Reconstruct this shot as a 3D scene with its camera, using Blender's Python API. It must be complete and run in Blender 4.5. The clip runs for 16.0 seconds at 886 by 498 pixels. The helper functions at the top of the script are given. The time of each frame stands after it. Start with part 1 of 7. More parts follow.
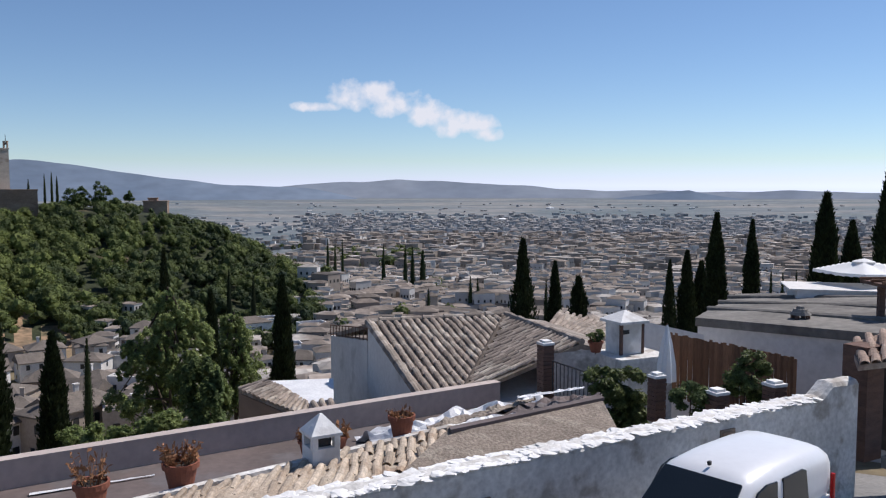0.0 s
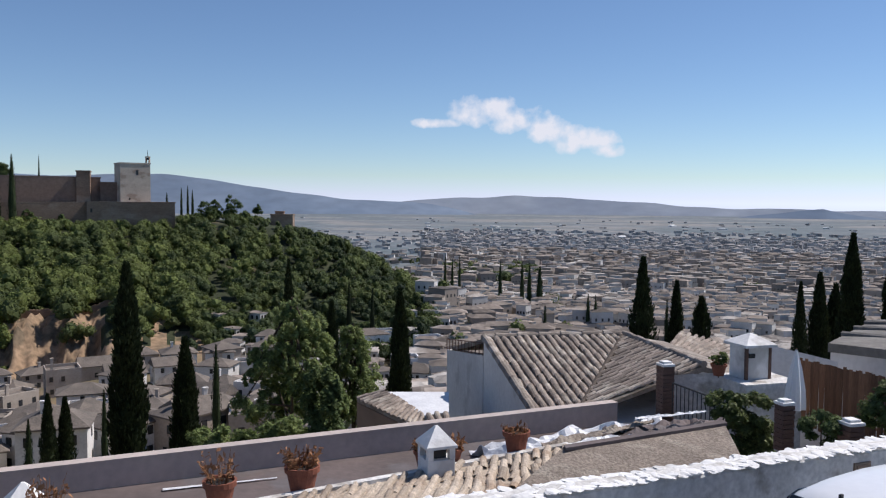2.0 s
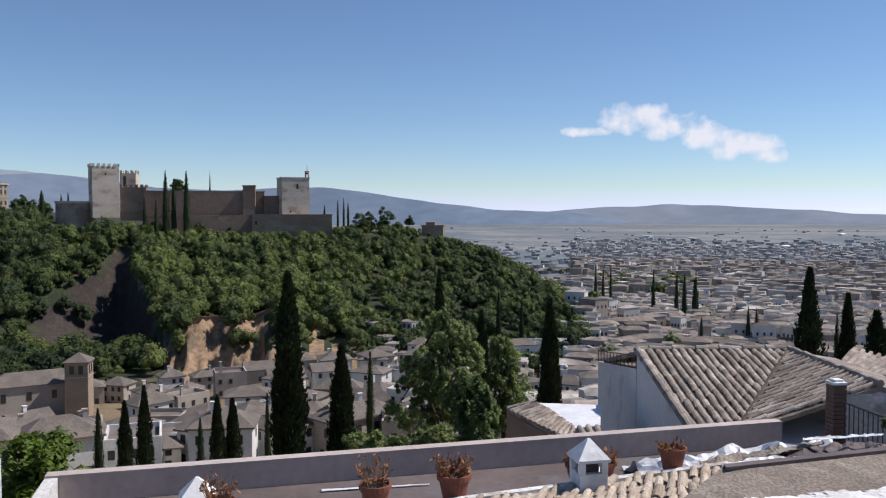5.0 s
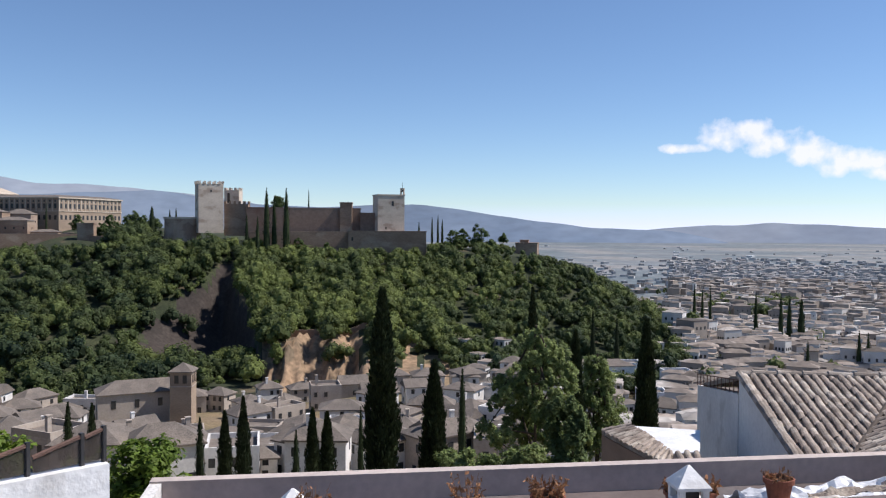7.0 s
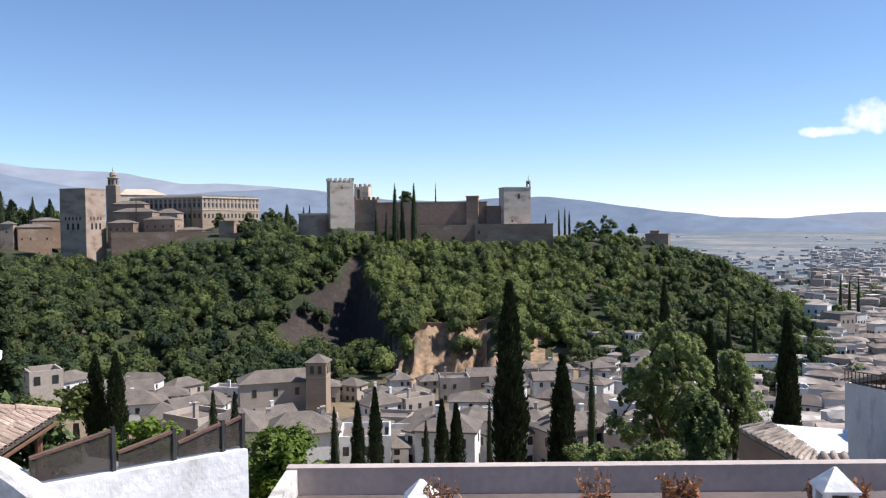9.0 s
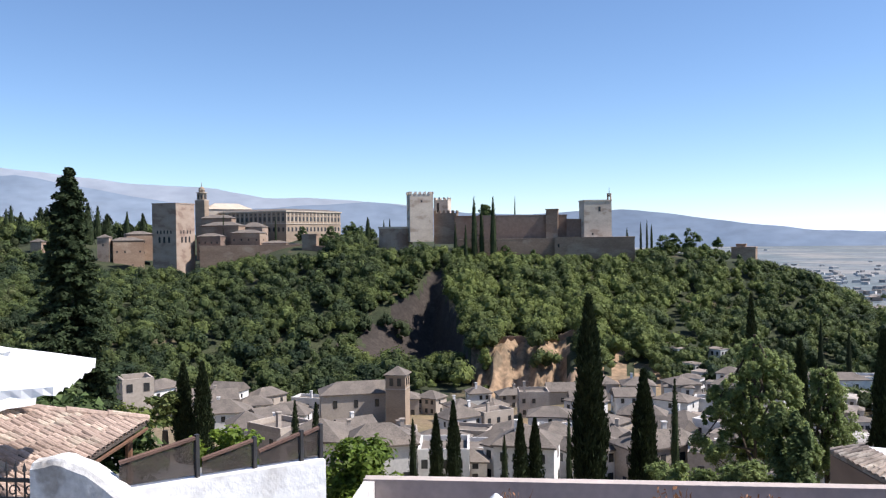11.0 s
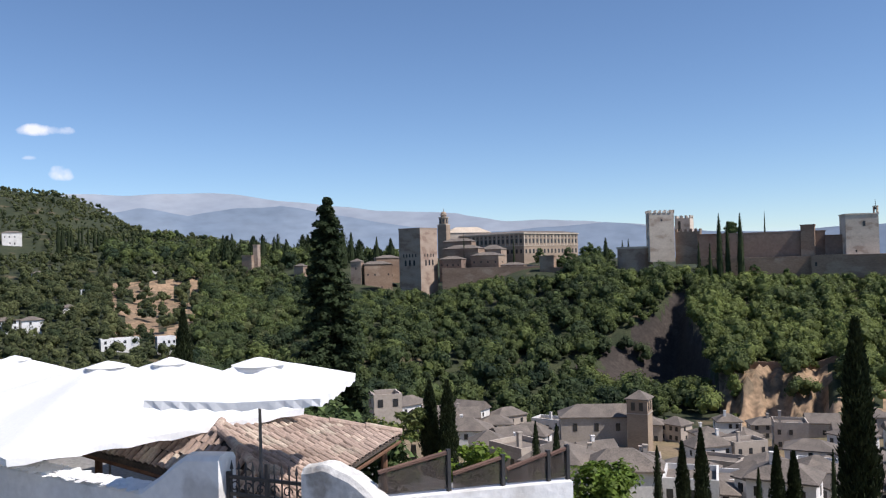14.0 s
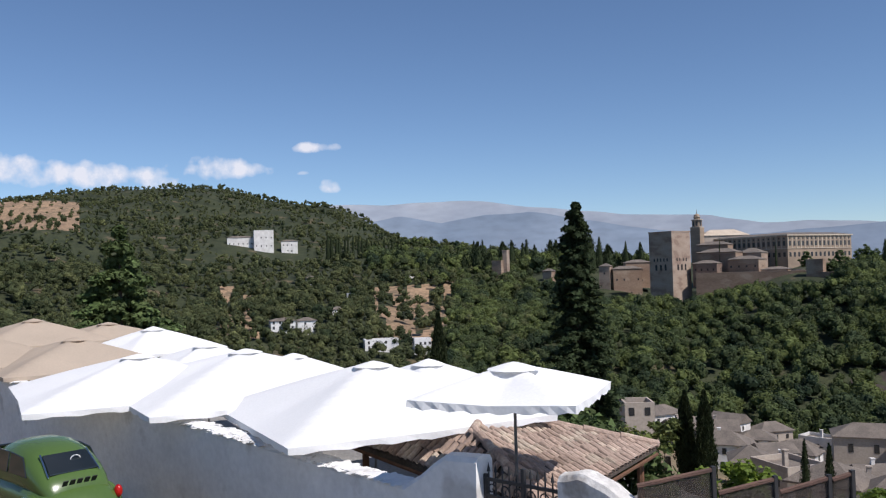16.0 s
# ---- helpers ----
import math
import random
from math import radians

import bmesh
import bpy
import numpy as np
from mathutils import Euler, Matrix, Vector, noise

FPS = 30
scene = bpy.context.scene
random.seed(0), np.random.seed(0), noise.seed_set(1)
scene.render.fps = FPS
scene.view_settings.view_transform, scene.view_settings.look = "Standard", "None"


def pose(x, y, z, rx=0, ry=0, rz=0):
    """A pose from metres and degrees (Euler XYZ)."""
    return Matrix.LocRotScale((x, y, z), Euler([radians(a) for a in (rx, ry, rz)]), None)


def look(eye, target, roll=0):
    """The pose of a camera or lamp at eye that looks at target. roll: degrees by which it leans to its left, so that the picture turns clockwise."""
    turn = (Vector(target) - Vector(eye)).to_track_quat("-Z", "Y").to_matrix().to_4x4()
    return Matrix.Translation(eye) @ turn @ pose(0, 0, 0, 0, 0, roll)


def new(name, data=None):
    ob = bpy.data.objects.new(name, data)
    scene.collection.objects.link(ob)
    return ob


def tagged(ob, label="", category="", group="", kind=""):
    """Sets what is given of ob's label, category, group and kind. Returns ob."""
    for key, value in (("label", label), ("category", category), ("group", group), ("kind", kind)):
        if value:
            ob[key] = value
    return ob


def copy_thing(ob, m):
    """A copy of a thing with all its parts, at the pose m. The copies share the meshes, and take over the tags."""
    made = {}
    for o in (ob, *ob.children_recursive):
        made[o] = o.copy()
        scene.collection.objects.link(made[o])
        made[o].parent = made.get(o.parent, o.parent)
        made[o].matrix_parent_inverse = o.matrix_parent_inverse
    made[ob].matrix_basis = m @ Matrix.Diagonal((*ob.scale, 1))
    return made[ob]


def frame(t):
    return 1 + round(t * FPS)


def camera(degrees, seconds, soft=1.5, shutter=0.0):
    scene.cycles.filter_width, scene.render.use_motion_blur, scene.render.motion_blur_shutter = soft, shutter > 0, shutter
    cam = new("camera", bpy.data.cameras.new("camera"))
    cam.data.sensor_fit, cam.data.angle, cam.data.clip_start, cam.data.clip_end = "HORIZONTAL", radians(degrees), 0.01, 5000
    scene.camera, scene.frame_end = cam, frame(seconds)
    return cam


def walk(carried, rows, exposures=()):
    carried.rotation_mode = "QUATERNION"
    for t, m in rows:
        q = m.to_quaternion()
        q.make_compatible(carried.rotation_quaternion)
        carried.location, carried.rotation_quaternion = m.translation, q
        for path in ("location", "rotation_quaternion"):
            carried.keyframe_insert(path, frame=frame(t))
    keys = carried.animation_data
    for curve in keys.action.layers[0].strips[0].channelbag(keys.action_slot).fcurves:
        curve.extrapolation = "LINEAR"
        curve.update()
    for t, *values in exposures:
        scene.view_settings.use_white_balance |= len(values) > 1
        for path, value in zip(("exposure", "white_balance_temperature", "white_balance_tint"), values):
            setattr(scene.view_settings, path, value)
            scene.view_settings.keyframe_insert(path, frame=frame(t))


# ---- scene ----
# the camera turns on the spot, high on a lookout over the street; the eye is the origin
cam = camera(56.00, 16.0, 1.2)
# seconds, x, y, z, and the three angles of pose()
ROWS = [
    (0.0, 0.000, 0.000, 0.000, 85.66, 0.00, 0.00),
    (0.5, -0.005, 0.002, 0.007, 86.10, -0.18, 2.17),
    (1.0, -0.013, -0.011, 0.007, 86.94, -0.42, 3.46),
    (1.5, -0.007, -0.050, -0.001, 86.82, -0.31, 5.20),
    (2.0, -0.008, -0.078, 0.000, 86.71, -0.50, 8.09),
    (2.5, -0.008, -0.095, 0.009, 86.83, -0.16, 10.71),
    (3.0, -0.014, -0.099, 0.006, 87.00, -0.15, 12.47),
    (3.5, -0.021, -0.101, -0.001, 87.21, -0.03, 14.09),
    (6.0, -0.040, -0.098, 0.002, 87.76, -0.13, 21.57),
    (6.5, -0.059, -0.067, 0.002, 88.25, -0.29, 23.46),
    (7.0, -0.070, -0.050, 0.000, 88.56, -0.27, 24.74),
    (7.5, -0.072, -0.023, -0.005, 88.57, -0.10, 26.10),
    (8.0, -0.081, -0.005, -0.009, 87.74, 0.37, 29.44),
    (10.5, -0.032, 0.033, -0.005, 89.18, 0.62, 36.77),
    (11.0, -0.008, 0.015, 0.000, 89.08, 0.72, 38.85),
    (11.5, 0.018, -0.011, 0.008, 89.31, 0.68, 40.32),
    (12.0, 0.040, -0.052, 0.008, 89.64, 0.36, 41.93),
    (12.5, 0.045, -0.062, 0.007, 89.85, 0.67, 44.48),
    (13.0, 0.021, -0.048, -0.008, 90.08, 0.77, 48.02),
    (13.5, -0.030, -0.056, -0.012, 90.65, 0.89, 50.85),
    (14.0, -0.075, -0.046, -0.018, 90.86, 1.51, 55.06),
    (14.5, -0.146, -0.036, -0.017, 91.06, 2.16, 59.65),
    (15.0, -0.179, -0.022, -0.013, 91.16, 1.80, 66.59),
    (15.5, -0.203, -0.031, -0.015, 91.35, 1.53, 69.50),
    (16.0, -0.247, -0.052, -0.011, 91.66, 1.64, 71.99),
]
# seconds, stops, kelvin, tint
EXPOSURES = [(0.0, 0.0, 6300, 15), (3.5, 0.0, 6300, 15), (7.0, 0.3, 6300, 15), (10.5, 0.7, 6300, 15), (11.5, 0.7, 6300, 15), (13.0, 0.47, 6300, 15), (14.0, 0.33, 6300, 15), (15.0, 0.22, 6300, 15), (16.0, 0.05, 6300, 15)]
walk(cam, [(r[0], pose(*r[1:])) for r in ROWS], EXPOSURES)

# ---- world and sun ----
SUN_AZ, SUN_EL = -57.0, 52.0      # degrees to the left of straight ahead, and up


def P(az, d, z=0.0):
    """A place by its bearing (degrees to the left of +y), distance and height."""
    a = radians(az)
    return Vector((-math.sin(a) * d, math.cos(a) * d, z))


def E(az, d, el):
    """A place by bearing, distance and the angle of height seen from the lookout."""
    return P(az, d, d * math.tan(radians(el)))


world = bpy.data.worlds.new("sky")
scene.world = world
world.use_nodes = True
wn = world.node_tree.nodes
sky = wn.new("ShaderNodeTexSky")
sky.sky_type = "NISHITA"
sky.sun_disc = False
sky.sun_elevation = radians(SUN_EL)
sky.sun_rotation = radians(-SUN_AZ)
sky.altitude = 1800
sky.air_density = 1.0
sky.dust_density = 0.05
sky.ozone_density = 4.0
wn["Background"].inputs["Strength"].default_value = 0.1
# a dusty summer horizon stays pale blue: green and blue never fall below their share of the red
split, join = wn.new("ShaderNodeSeparateColor"), wn.new("ShaderNodeCombineColor")
world.node_tree.links.new(sky.outputs[0], split.inputs[0])
less_red = wn.new("ShaderNodeMath")
less_red.operation = "MULTIPLY"
less_red.inputs[1].default_value = 0.96
world.node_tree.links.new(split.outputs["Red"], less_red.inputs[0])
world.node_tree.links.new(less_red.outputs[0], join.inputs["Red"])
for channel, least in (("Green", 1.06), ("Blue", 1.24)):
    scaled, most = wn.new("ShaderNodeMath"), wn.new("ShaderNodeMath")
    scaled.operation, most.operation = "MULTIPLY", "MAXIMUM"
    scaled.inputs[1].default_value = least
    world.node_tree.links.new(split.outputs["Red"], scaled.inputs[0])
    world.node_tree.links.new(split.outputs[channel], most.inputs[0])
    world.node_tree.links.new(scaled.outputs[0], most.inputs[1])
    world.node_tree.links.new(most.outputs[0], join.inputs[channel])
world.node_tree.links.new(join.outputs[0], wn["Background"].inputs["Color"])

sun = new("sun", bpy.data.lights.new("sun", "SUN"))
sun.data.energy = 4.6
sun.data.angle = radians(0.5)
sun.data.color = (1.0, 0.95, 0.87)
sun.matrix_world = look(E(SUN_AZ, 100, SUN_EL), (0, 0, 0))


# ---- materials ----
def mat(name, c1, c2, scale=1.0, rough=0.85, bump=0.0, fine=12.0, grain=0.25, rand=0.0, island=0.0, metal=0.0,
        c3=None, spots=0.0, spot_scale=0.6, spec=0.3, leaf=0.0, stretch=(1, 1, 1), tree_tones=False):
    """Two tones blended by broad noise, a fine grain, random tone by piece, stains of a third colour, relief."""
    m = bpy.data.materials.new(name)
    m.use_nodes = True
    n, l = m.node_tree.nodes, m.node_tree.links
    b = n["Principled BSDF"]
    pos = n.new("ShaderNodeNewGeometry").outputs["Position"]
    if stretch != (1, 1, 1):
        sc = n.new("ShaderNodeVectorMath")
        sc.operation = "MULTIPLY"
        sc.inputs[1].default_value = stretch
        l.new(pos, sc.inputs[0])
        pos = sc.outputs[0]

    def noisy(s, detail=4.0):
        t = n.new("ShaderNodeTexNoise")
        t.inputs["Scale"].default_value = s
        t.inputs["Detail"].default_value = detail
        l.new(pos, t.inputs["Vector"])
        return t.outputs["Fac"]

    def ranged(v, a, bb, lo, hi):
        r = n.new("ShaderNodeMapRange")
        for key, val in zip(("From Min", "From Max", "To Min", "To Max"), (a, bb, lo, hi)):
            r.inputs[key].default_value = val
        l.new(v, r.inputs["Value"])
        return r.outputs["Result"]

    def mixed(kind, fac, a, bb):
        x = n.new("ShaderNodeMix")
        x.data_type, x.blend_type = "RGBA", kind
        for sock, v in ((x.inputs["Factor"], fac), (x.inputs["A"], a), (x.inputs["B"], bb)):
            if isinstance(v, (int, float)):
                sock.default_value = v
            elif isinstance(v, tuple):
                sock.default_value = (*v, 1)
            else:
                l.new(v, sock)
        return x.outputs["Result"]

    blend = ranged(noisy(scale), 0.35, 0.65, 0, 1)
    if tree_tones:       # a tone per tree, random plus painted sun or shade, stored with its leaves
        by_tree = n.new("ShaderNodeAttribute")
        by_tree.attribute_name = "sun_shade_tone"
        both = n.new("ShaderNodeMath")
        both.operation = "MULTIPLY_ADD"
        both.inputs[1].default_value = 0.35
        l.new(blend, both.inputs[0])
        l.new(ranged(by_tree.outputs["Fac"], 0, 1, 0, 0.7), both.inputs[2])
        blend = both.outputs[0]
    col = mixed("MIX", blend, c1, c2)
    fine_noise = noisy(scale * fine, 3.0)
    if c3:
        col = mixed("MIX", ranged(noisy(spot_scale, 6.0), 0.62 - spots * 0.3, 0.7 - spots * 0.3, 0, 0.85), col, c3)
    value = ranged(fine_noise, 0.3, 0.7, 1 - grain, 1 + grain)
    if rand or island:
        src = n.new("ShaderNodeObjectInfo").outputs["Random"] if rand else n.new("ShaderNodeNewGeometry").outputs["Random Per Island"]
        k = rand or island
        mul = n.new("ShaderNodeMath")
        mul.operation = "MULTIPLY"
        l.new(value, mul.inputs[0])
        l.new(ranged(src, 0, 1, 1 - k, 1 + k), mul.inputs[1])
        value = mul.outputs[0]
    hs = n.new("ShaderNodeHueSaturation")
    l.new(col, hs.inputs["Color"])
    l.new(value, hs.inputs["Value"])
    l.new(hs.outputs[0], b.inputs["Base Color"])
    b.inputs["Roughness"].default_value = rough
    b.inputs["Metallic"].default_value = metal
    b.inputs["Specular IOR Level"].default_value = spec
    if bump:
        bp = n.new("ShaderNodeBump")
        bp.inputs["Strength"].default_value = min(1.0, bump)
        bp.inputs["Distance"].default_value = 0.02 * max(1.0, bump)
        l.new(fine_noise, bp.inputs["Height"])
        l.new(bp.outputs[0], b.inputs["Normal"])
    if leaf:
        tr = n.new("ShaderNodeBsdfTranslucent")
        l.new(hs.outputs[0], tr.inputs["Color"])
        ms = n.new("ShaderNodeMixShader")
        ms.inputs[0].default_value = leaf
        l.new(b.outputs[0], ms.inputs[1])
        l.new(tr.outputs[0], ms.inputs[2])
        l.new(ms.outputs[0], n["Material Output"].inputs["Surface"])
    return m


M_GROUND = mat("dry_earth", (0.20, 0.15, 0.095), (0.12, 0.11, 0.055), 0.06, 0.95, 0.4, 20, 0.3, c3=(0.27, 0.19, 0.11), spots=0.25, spot_scale=0.03)
# field colours greyed towards blue: haze over the plain is painted in
M_PLAIN = mat("hazy_plain_fields", (0.175, 0.19, 0.20), (0.12, 0.15, 0.16), 0.004, 0.95, 0, 9, 0.3, c3=(0.25, 0.24, 0.225), spots=0.35, spot_scale=0.0025, stretch=(0.6, 2.2, 1))
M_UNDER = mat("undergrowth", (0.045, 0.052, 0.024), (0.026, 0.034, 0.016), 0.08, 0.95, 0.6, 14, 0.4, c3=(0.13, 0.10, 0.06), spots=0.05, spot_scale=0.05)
M_STREET = mat("street_paving", (0.26, 0.25, 0.235), (0.19, 0.185, 0.18), 0.8, 0.9, 0.4, 14, 0.2)
M_LIME = mat("limewash", (0.80, 0.79, 0.77), (0.72, 0.71, 0.69), 0.9, 0.9, 0.7, 9, 0.06, c3=(0.55, 0.53, 0.50), spots=0.1, spot_scale=1.1)
M_LIME_OLD = mat("old_limewash", (0.72, 0.70, 0.665), (0.56, 0.54, 0.51), 1.3, 0.92, 1.0, 9, 0.16, c3=(0.36, 0.325, 0.285), spots=0.3, spot_scale=1.7)
M_WHITE = mat("white_house", (0.64, 0.62, 0.59), (0.52, 0.50, 0.47), 0.25, 0.9, 0, 12, 0.08, island=0.2)
M_CREAM = mat("cream_house", (0.38, 0.325, 0.27), (0.31, 0.265, 0.225), 0.2, 0.9, 0, 12, 0.1, island=0.25)
M_ROOF = mat("weathered_roof", (0.175, 0.148, 0.125), (0.125, 0.107, 0.092), 0.35, 0.92, 0.5, 14, 0.3, c3=(0.19, 0.158, 0.13), spots=0.25, spot_scale=0.25, island=0.15)
M_TILE = mat("clay_roof_tile", (0.34, 0.28, 0.23), (0.24, 0.195, 0.16), 1.3, 0.9, 0.5, 14, 0.2, rand=0.25, c3=(0.46, 0.40, 0.33), spots=0.3, spot_scale=1.6)
M_TILE_J = mat("clay_roof_tiles", (0.31, 0.26, 0.215), (0.215, 0.18, 0.15), 1.3, 0.9, 0.5, 14, 0.2, island=0.3, c3=(0.40, 0.35, 0.30), spots=0.3, spot_scale=1.6)
M_TILE_DARK = mat("tile_bed", (0.10, 0.08, 0.065), (0.07, 0.055, 0.045), 2, 0.95)
M_ROOF_TOWN = mat("town_roof", (0.25, 0.205, 0.17), (0.155, 0.132, 0.113), 0.03, 0.92, 0, 14, 0.25, c3=(0.40, 0.37, 0.335), spots=0.25, spot_scale=0.02, island=0.5)
# far walls and roofs kept pale and flat, haze mixed into their colour
M_FAR_TOWN = mat("hazy_town_walls", (0.46, 0.45, 0.435), (0.35, 0.345, 0.34), 0.01, 0.95, 0, 9, 0.1, island=0.35)
M_FAR_ROOF = mat("hazy_town_roofs", (0.30, 0.275, 0.255), (0.23, 0.22, 0.215), 0.01, 0.95, 0, 9, 0.1, island=0.35)
M_WINDOW = mat("dark_window", (0.028, 0.03, 0.034), (0.045, 0.045, 0.045), 0.5, 0.25, spec=0.5)
M_FORT = mat("rammed_earth", (0.30, 0.215, 0.155), (0.235, 0.16, 0.115), 0.09, 0.95, 0.3, 10, 0.12, c3=(0.36, 0.28, 0.21), spots=0.25, spot_scale=0.06, stretch=(1, 1, 2.2))
M_FORT_PALE = mat("pale_rammed_earth", (0.39, 0.305, 0.24), (0.315, 0.235, 0.18), 0.12, 0.95, 0.3, 10, 0.1, c3=(0.25, 0.175, 0.135), spots=0.25, spot_scale=0.12, stretch=(1, 1, 1.8))
# brighter copy of the pale earth: sunlight on the towers painted into the colour
M_FORT_SUNLIT = mat("sunlit_rammed_earth", (0.60, 0.52, 0.43), (0.50, 0.42, 0.34), 0.12, 0.95, 0.3, 10, 0.1, c3=(0.36, 0.28, 0.22), spots=0.2, spot_scale=0.12, stretch=(1, 1, 1.8))
M_FORT_RED = mat("red_rammed_earth", (0.195, 0.14, 0.11), (0.235, 0.175, 0.14), 0.07, 0.95, 0.3, 10, 0.12, c3=(0.17, 0.10, 0.075), spots=0.25, spot_scale=0.05)
M_STONE = mat("tawny_ashlar", (0.34, 0.26, 0.19), (0.27, 0.205, 0.15), 0.1, 0.9, 0.2, 14, 0.12, stretch=(1, 1, 3))
M_CORNICE = mat("pale_cornice", (0.52, 0.44, 0.35), (0.45, 0.37, 0.29), 0.2, 0.9)
# first tone is the sunlit green, second the shaded one, mixed per tree
M_LEAF_A = mat("wood_leaves", (0.185, 0.22, 0.062), (0.032, 0.052, 0.028), 0.03, 0.7, 0, 8, 0.3, island=0.3, leaf=0.35, spec=0.2, tree_tones=True)
M_LEAF_B = mat("olive_leaves", (0.145, 0.155, 0.062), (0.027, 0.044, 0.021), 0.03, 0.7, 0, 8, 0.3, island=0.3, leaf=0.3, spec=0.2, tree_tones=True)
M_LEAF_CON = mat("conifer_foliage", (0.040, 0.058, 0.025), (0.028, 0.042, 0.018), 0.5, 0.8, 0, 8, 0.3, island=0.4, leaf=0.2, spec=0.15)
M_LEAF_DARK = mat("cypress_foliage", (0.023, 0.034, 0.015), (0.036, 0.048, 0.02), 0.5, 0.8, 0, 8, 0.3, island=0.4, leaf=0.15, spec=0.15)
M_LEAF_FIR = mat("fir_foliage", (0.07, 0.105, 0.036), (0.10, 0.135, 0.05), 0.4, 0.75, 0, 8, 0.3, island=0.4, leaf=0.2, spec=0.15)
M_LEAF_POP = mat("poplar_leaves", (0.28, 0.33, 0.12), (0.17, 0.22, 0.075), 0.4, 0.65, 0, 8, 0.3, island=0.4, leaf=0.4, spec=0.25)
M_LEAF_IVY = mat("ivy_leaves", (0.10, 0.135, 0.04), (0.15, 0.175, 0.06), 1.2, 0.6, 0, 8, 0.3, island=0.4, leaf=0.35)
M_LEAF_LIME = mat("young_leaves", (0.17, 0.24, 0.03), (0.12, 0.18, 0.03), 0.8, 0.6, 0, 8, 0.3, island=0.35, leaf=0.45)
M_DRY = mat("dry_stems", (0.33, 0.17, 0.085), (0.25, 0.12, 0.06), 4, 0.85, island=0.35, leaf=0.2)
M_BARK = mat("bark", (0.10, 0.075, 0.055), (0.07, 0.055, 0.04), 2, 0.95, 0.6)
M_ROCK = mat("ochre_rock", (0.33, 0.225, 0.14), (0.23, 0.16, 0.10), 0.06, 0.95, 1.0, 9, 0.3, c3=(0.15, 0.115, 0.075), spots=0.25, spot_scale=0.09)
# dark conglomerate, its colour lowered further to hold part of the shade
M_SCAR = mat("shaded_conglomerate", (0.050, 0.040, 0.034), (0.037, 0.031, 0.027), 0.07, 0.95, 1.0, 9, 0.25, c3=(0.06, 0.049, 0.042), spots=0.2, spot_scale=0.1)
# the distance haze is painted into both mountain colours
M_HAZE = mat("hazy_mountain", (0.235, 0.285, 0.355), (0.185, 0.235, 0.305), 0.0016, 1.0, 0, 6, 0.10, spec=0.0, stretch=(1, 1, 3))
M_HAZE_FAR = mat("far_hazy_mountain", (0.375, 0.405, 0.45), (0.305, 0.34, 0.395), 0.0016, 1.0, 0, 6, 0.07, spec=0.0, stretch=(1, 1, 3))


# ---- mesh helpers ----
def thing(name, label, category, m=None, group="", kind=""):
    ob = new(name)
    if m is not None:
        ob.matrix_world = m
    return tagged(ob, label, category, group, kind)


def part(name, bm, material, parent=None, label="", smooth=False):
    me = bpy.data.meshes.new(name)
    bm.to_mesh(me)
    bm.free()
    me.materials.append(material)
    if smooth:
        me.shade_smooth()
    ob = new(name, me)
    ob.parent = parent
    return tagged(ob, label)


def raw(name, verts, faces, material, parent=None, label="", smooth=False):
    """A mesh from arrays: all faces have the same number of corners."""
    me = bpy.data.meshes.new(name)
    verts, faces = np.asarray(verts, dtype=np.float32), np.asarray(faces, dtype=np.int32)
    k = faces.shape[1]
    me.vertices.add(len(verts))
    me.vertices.foreach_set("co", verts.ravel())
    me.loops.add(faces.size)
    me.loops.foreach_set("vertex_index", faces.ravel())
    me.polygons.add(len(faces))
    me.polygons.foreach_set("loop_start", np.arange(0, faces.size, k, dtype=np.int32))
    me.update(calc_edges=True)
    me.validate()
    me.materials.append(material)
    if smooth:
        me.shade_smooth()
    else:
        me.shade_flat()
    ob = new(name, me)
    ob.parent = parent
    return tagged(ob, label)


def block(bm, m, sx, sy, sz, bevel=0.0):
    """A box of that size whose base's centre is at the pose m."""
    r = bmesh.ops.create_cube(bm, size=1.0, matrix=m @ Matrix.Translation((0, 0, sz / 2)) @ Matrix.Diagonal((sx, sy, sz, 1)))
    if bevel:
        edges = list({e for v in r["verts"] for e in v.link_edges})
        bmesh.ops.bevel(bm, geom=edges, offset=bevel, segments=2, affect="EDGES", profile=0.7)


def tube(bm, a, b, r1, r2=None, seg=8):
    a, b = Vector(a), Vector(b)
    m = Matrix.Translation((a + b) / 2) @ (b - a).to_track_quat("Z", "Y").to_matrix().to_4x4()
    bmesh.ops.create_cone(bm, cap_ends=True, segments=seg, radius1=r1, radius2=r1 if r2 is None else r2, depth=(b - a).length, matrix=m)


def solid(bm, ring, z0, z1, top=None):
    """An upright prism over a ring of plan points; top: another ring for a tapered head."""
    lo = [bm.verts.new((p[0], p[1], z0)) for p in ring]
    hi = [bm.verts.new((p[0], p[1], z1)) for p in (top or ring)]
    n = len(ring)
    for i in range(n):
        bm.faces.new((lo[i], lo[(i + 1) % n], hi[(i + 1) % n], hi[i]))
    bm.faces.new(hi)
    bm.faces.new(lo[::-1])
    bmesh.ops.recalc_face_normals(bm, faces=bm.faces[:])


def slab(bm, pts, thick):
    """A plate over a polygon of points in space, thickened straight down."""
    hi = [bm.verts.new(p) for p in pts]
    lo = [bm.verts.new(Vector(p) - Vector((0, 0, thick))) for p in pts]
    n = len(pts)
    bm.faces.new(hi)
    bm.faces.new(lo[::-1])
    for i in range(n):
        bm.faces.new((lo[i], lo[(i + 1) % n], hi[(i + 1) % n], hi[i]))
    bmesh.ops.recalc_face_normals(bm, faces=bm.faces[:])


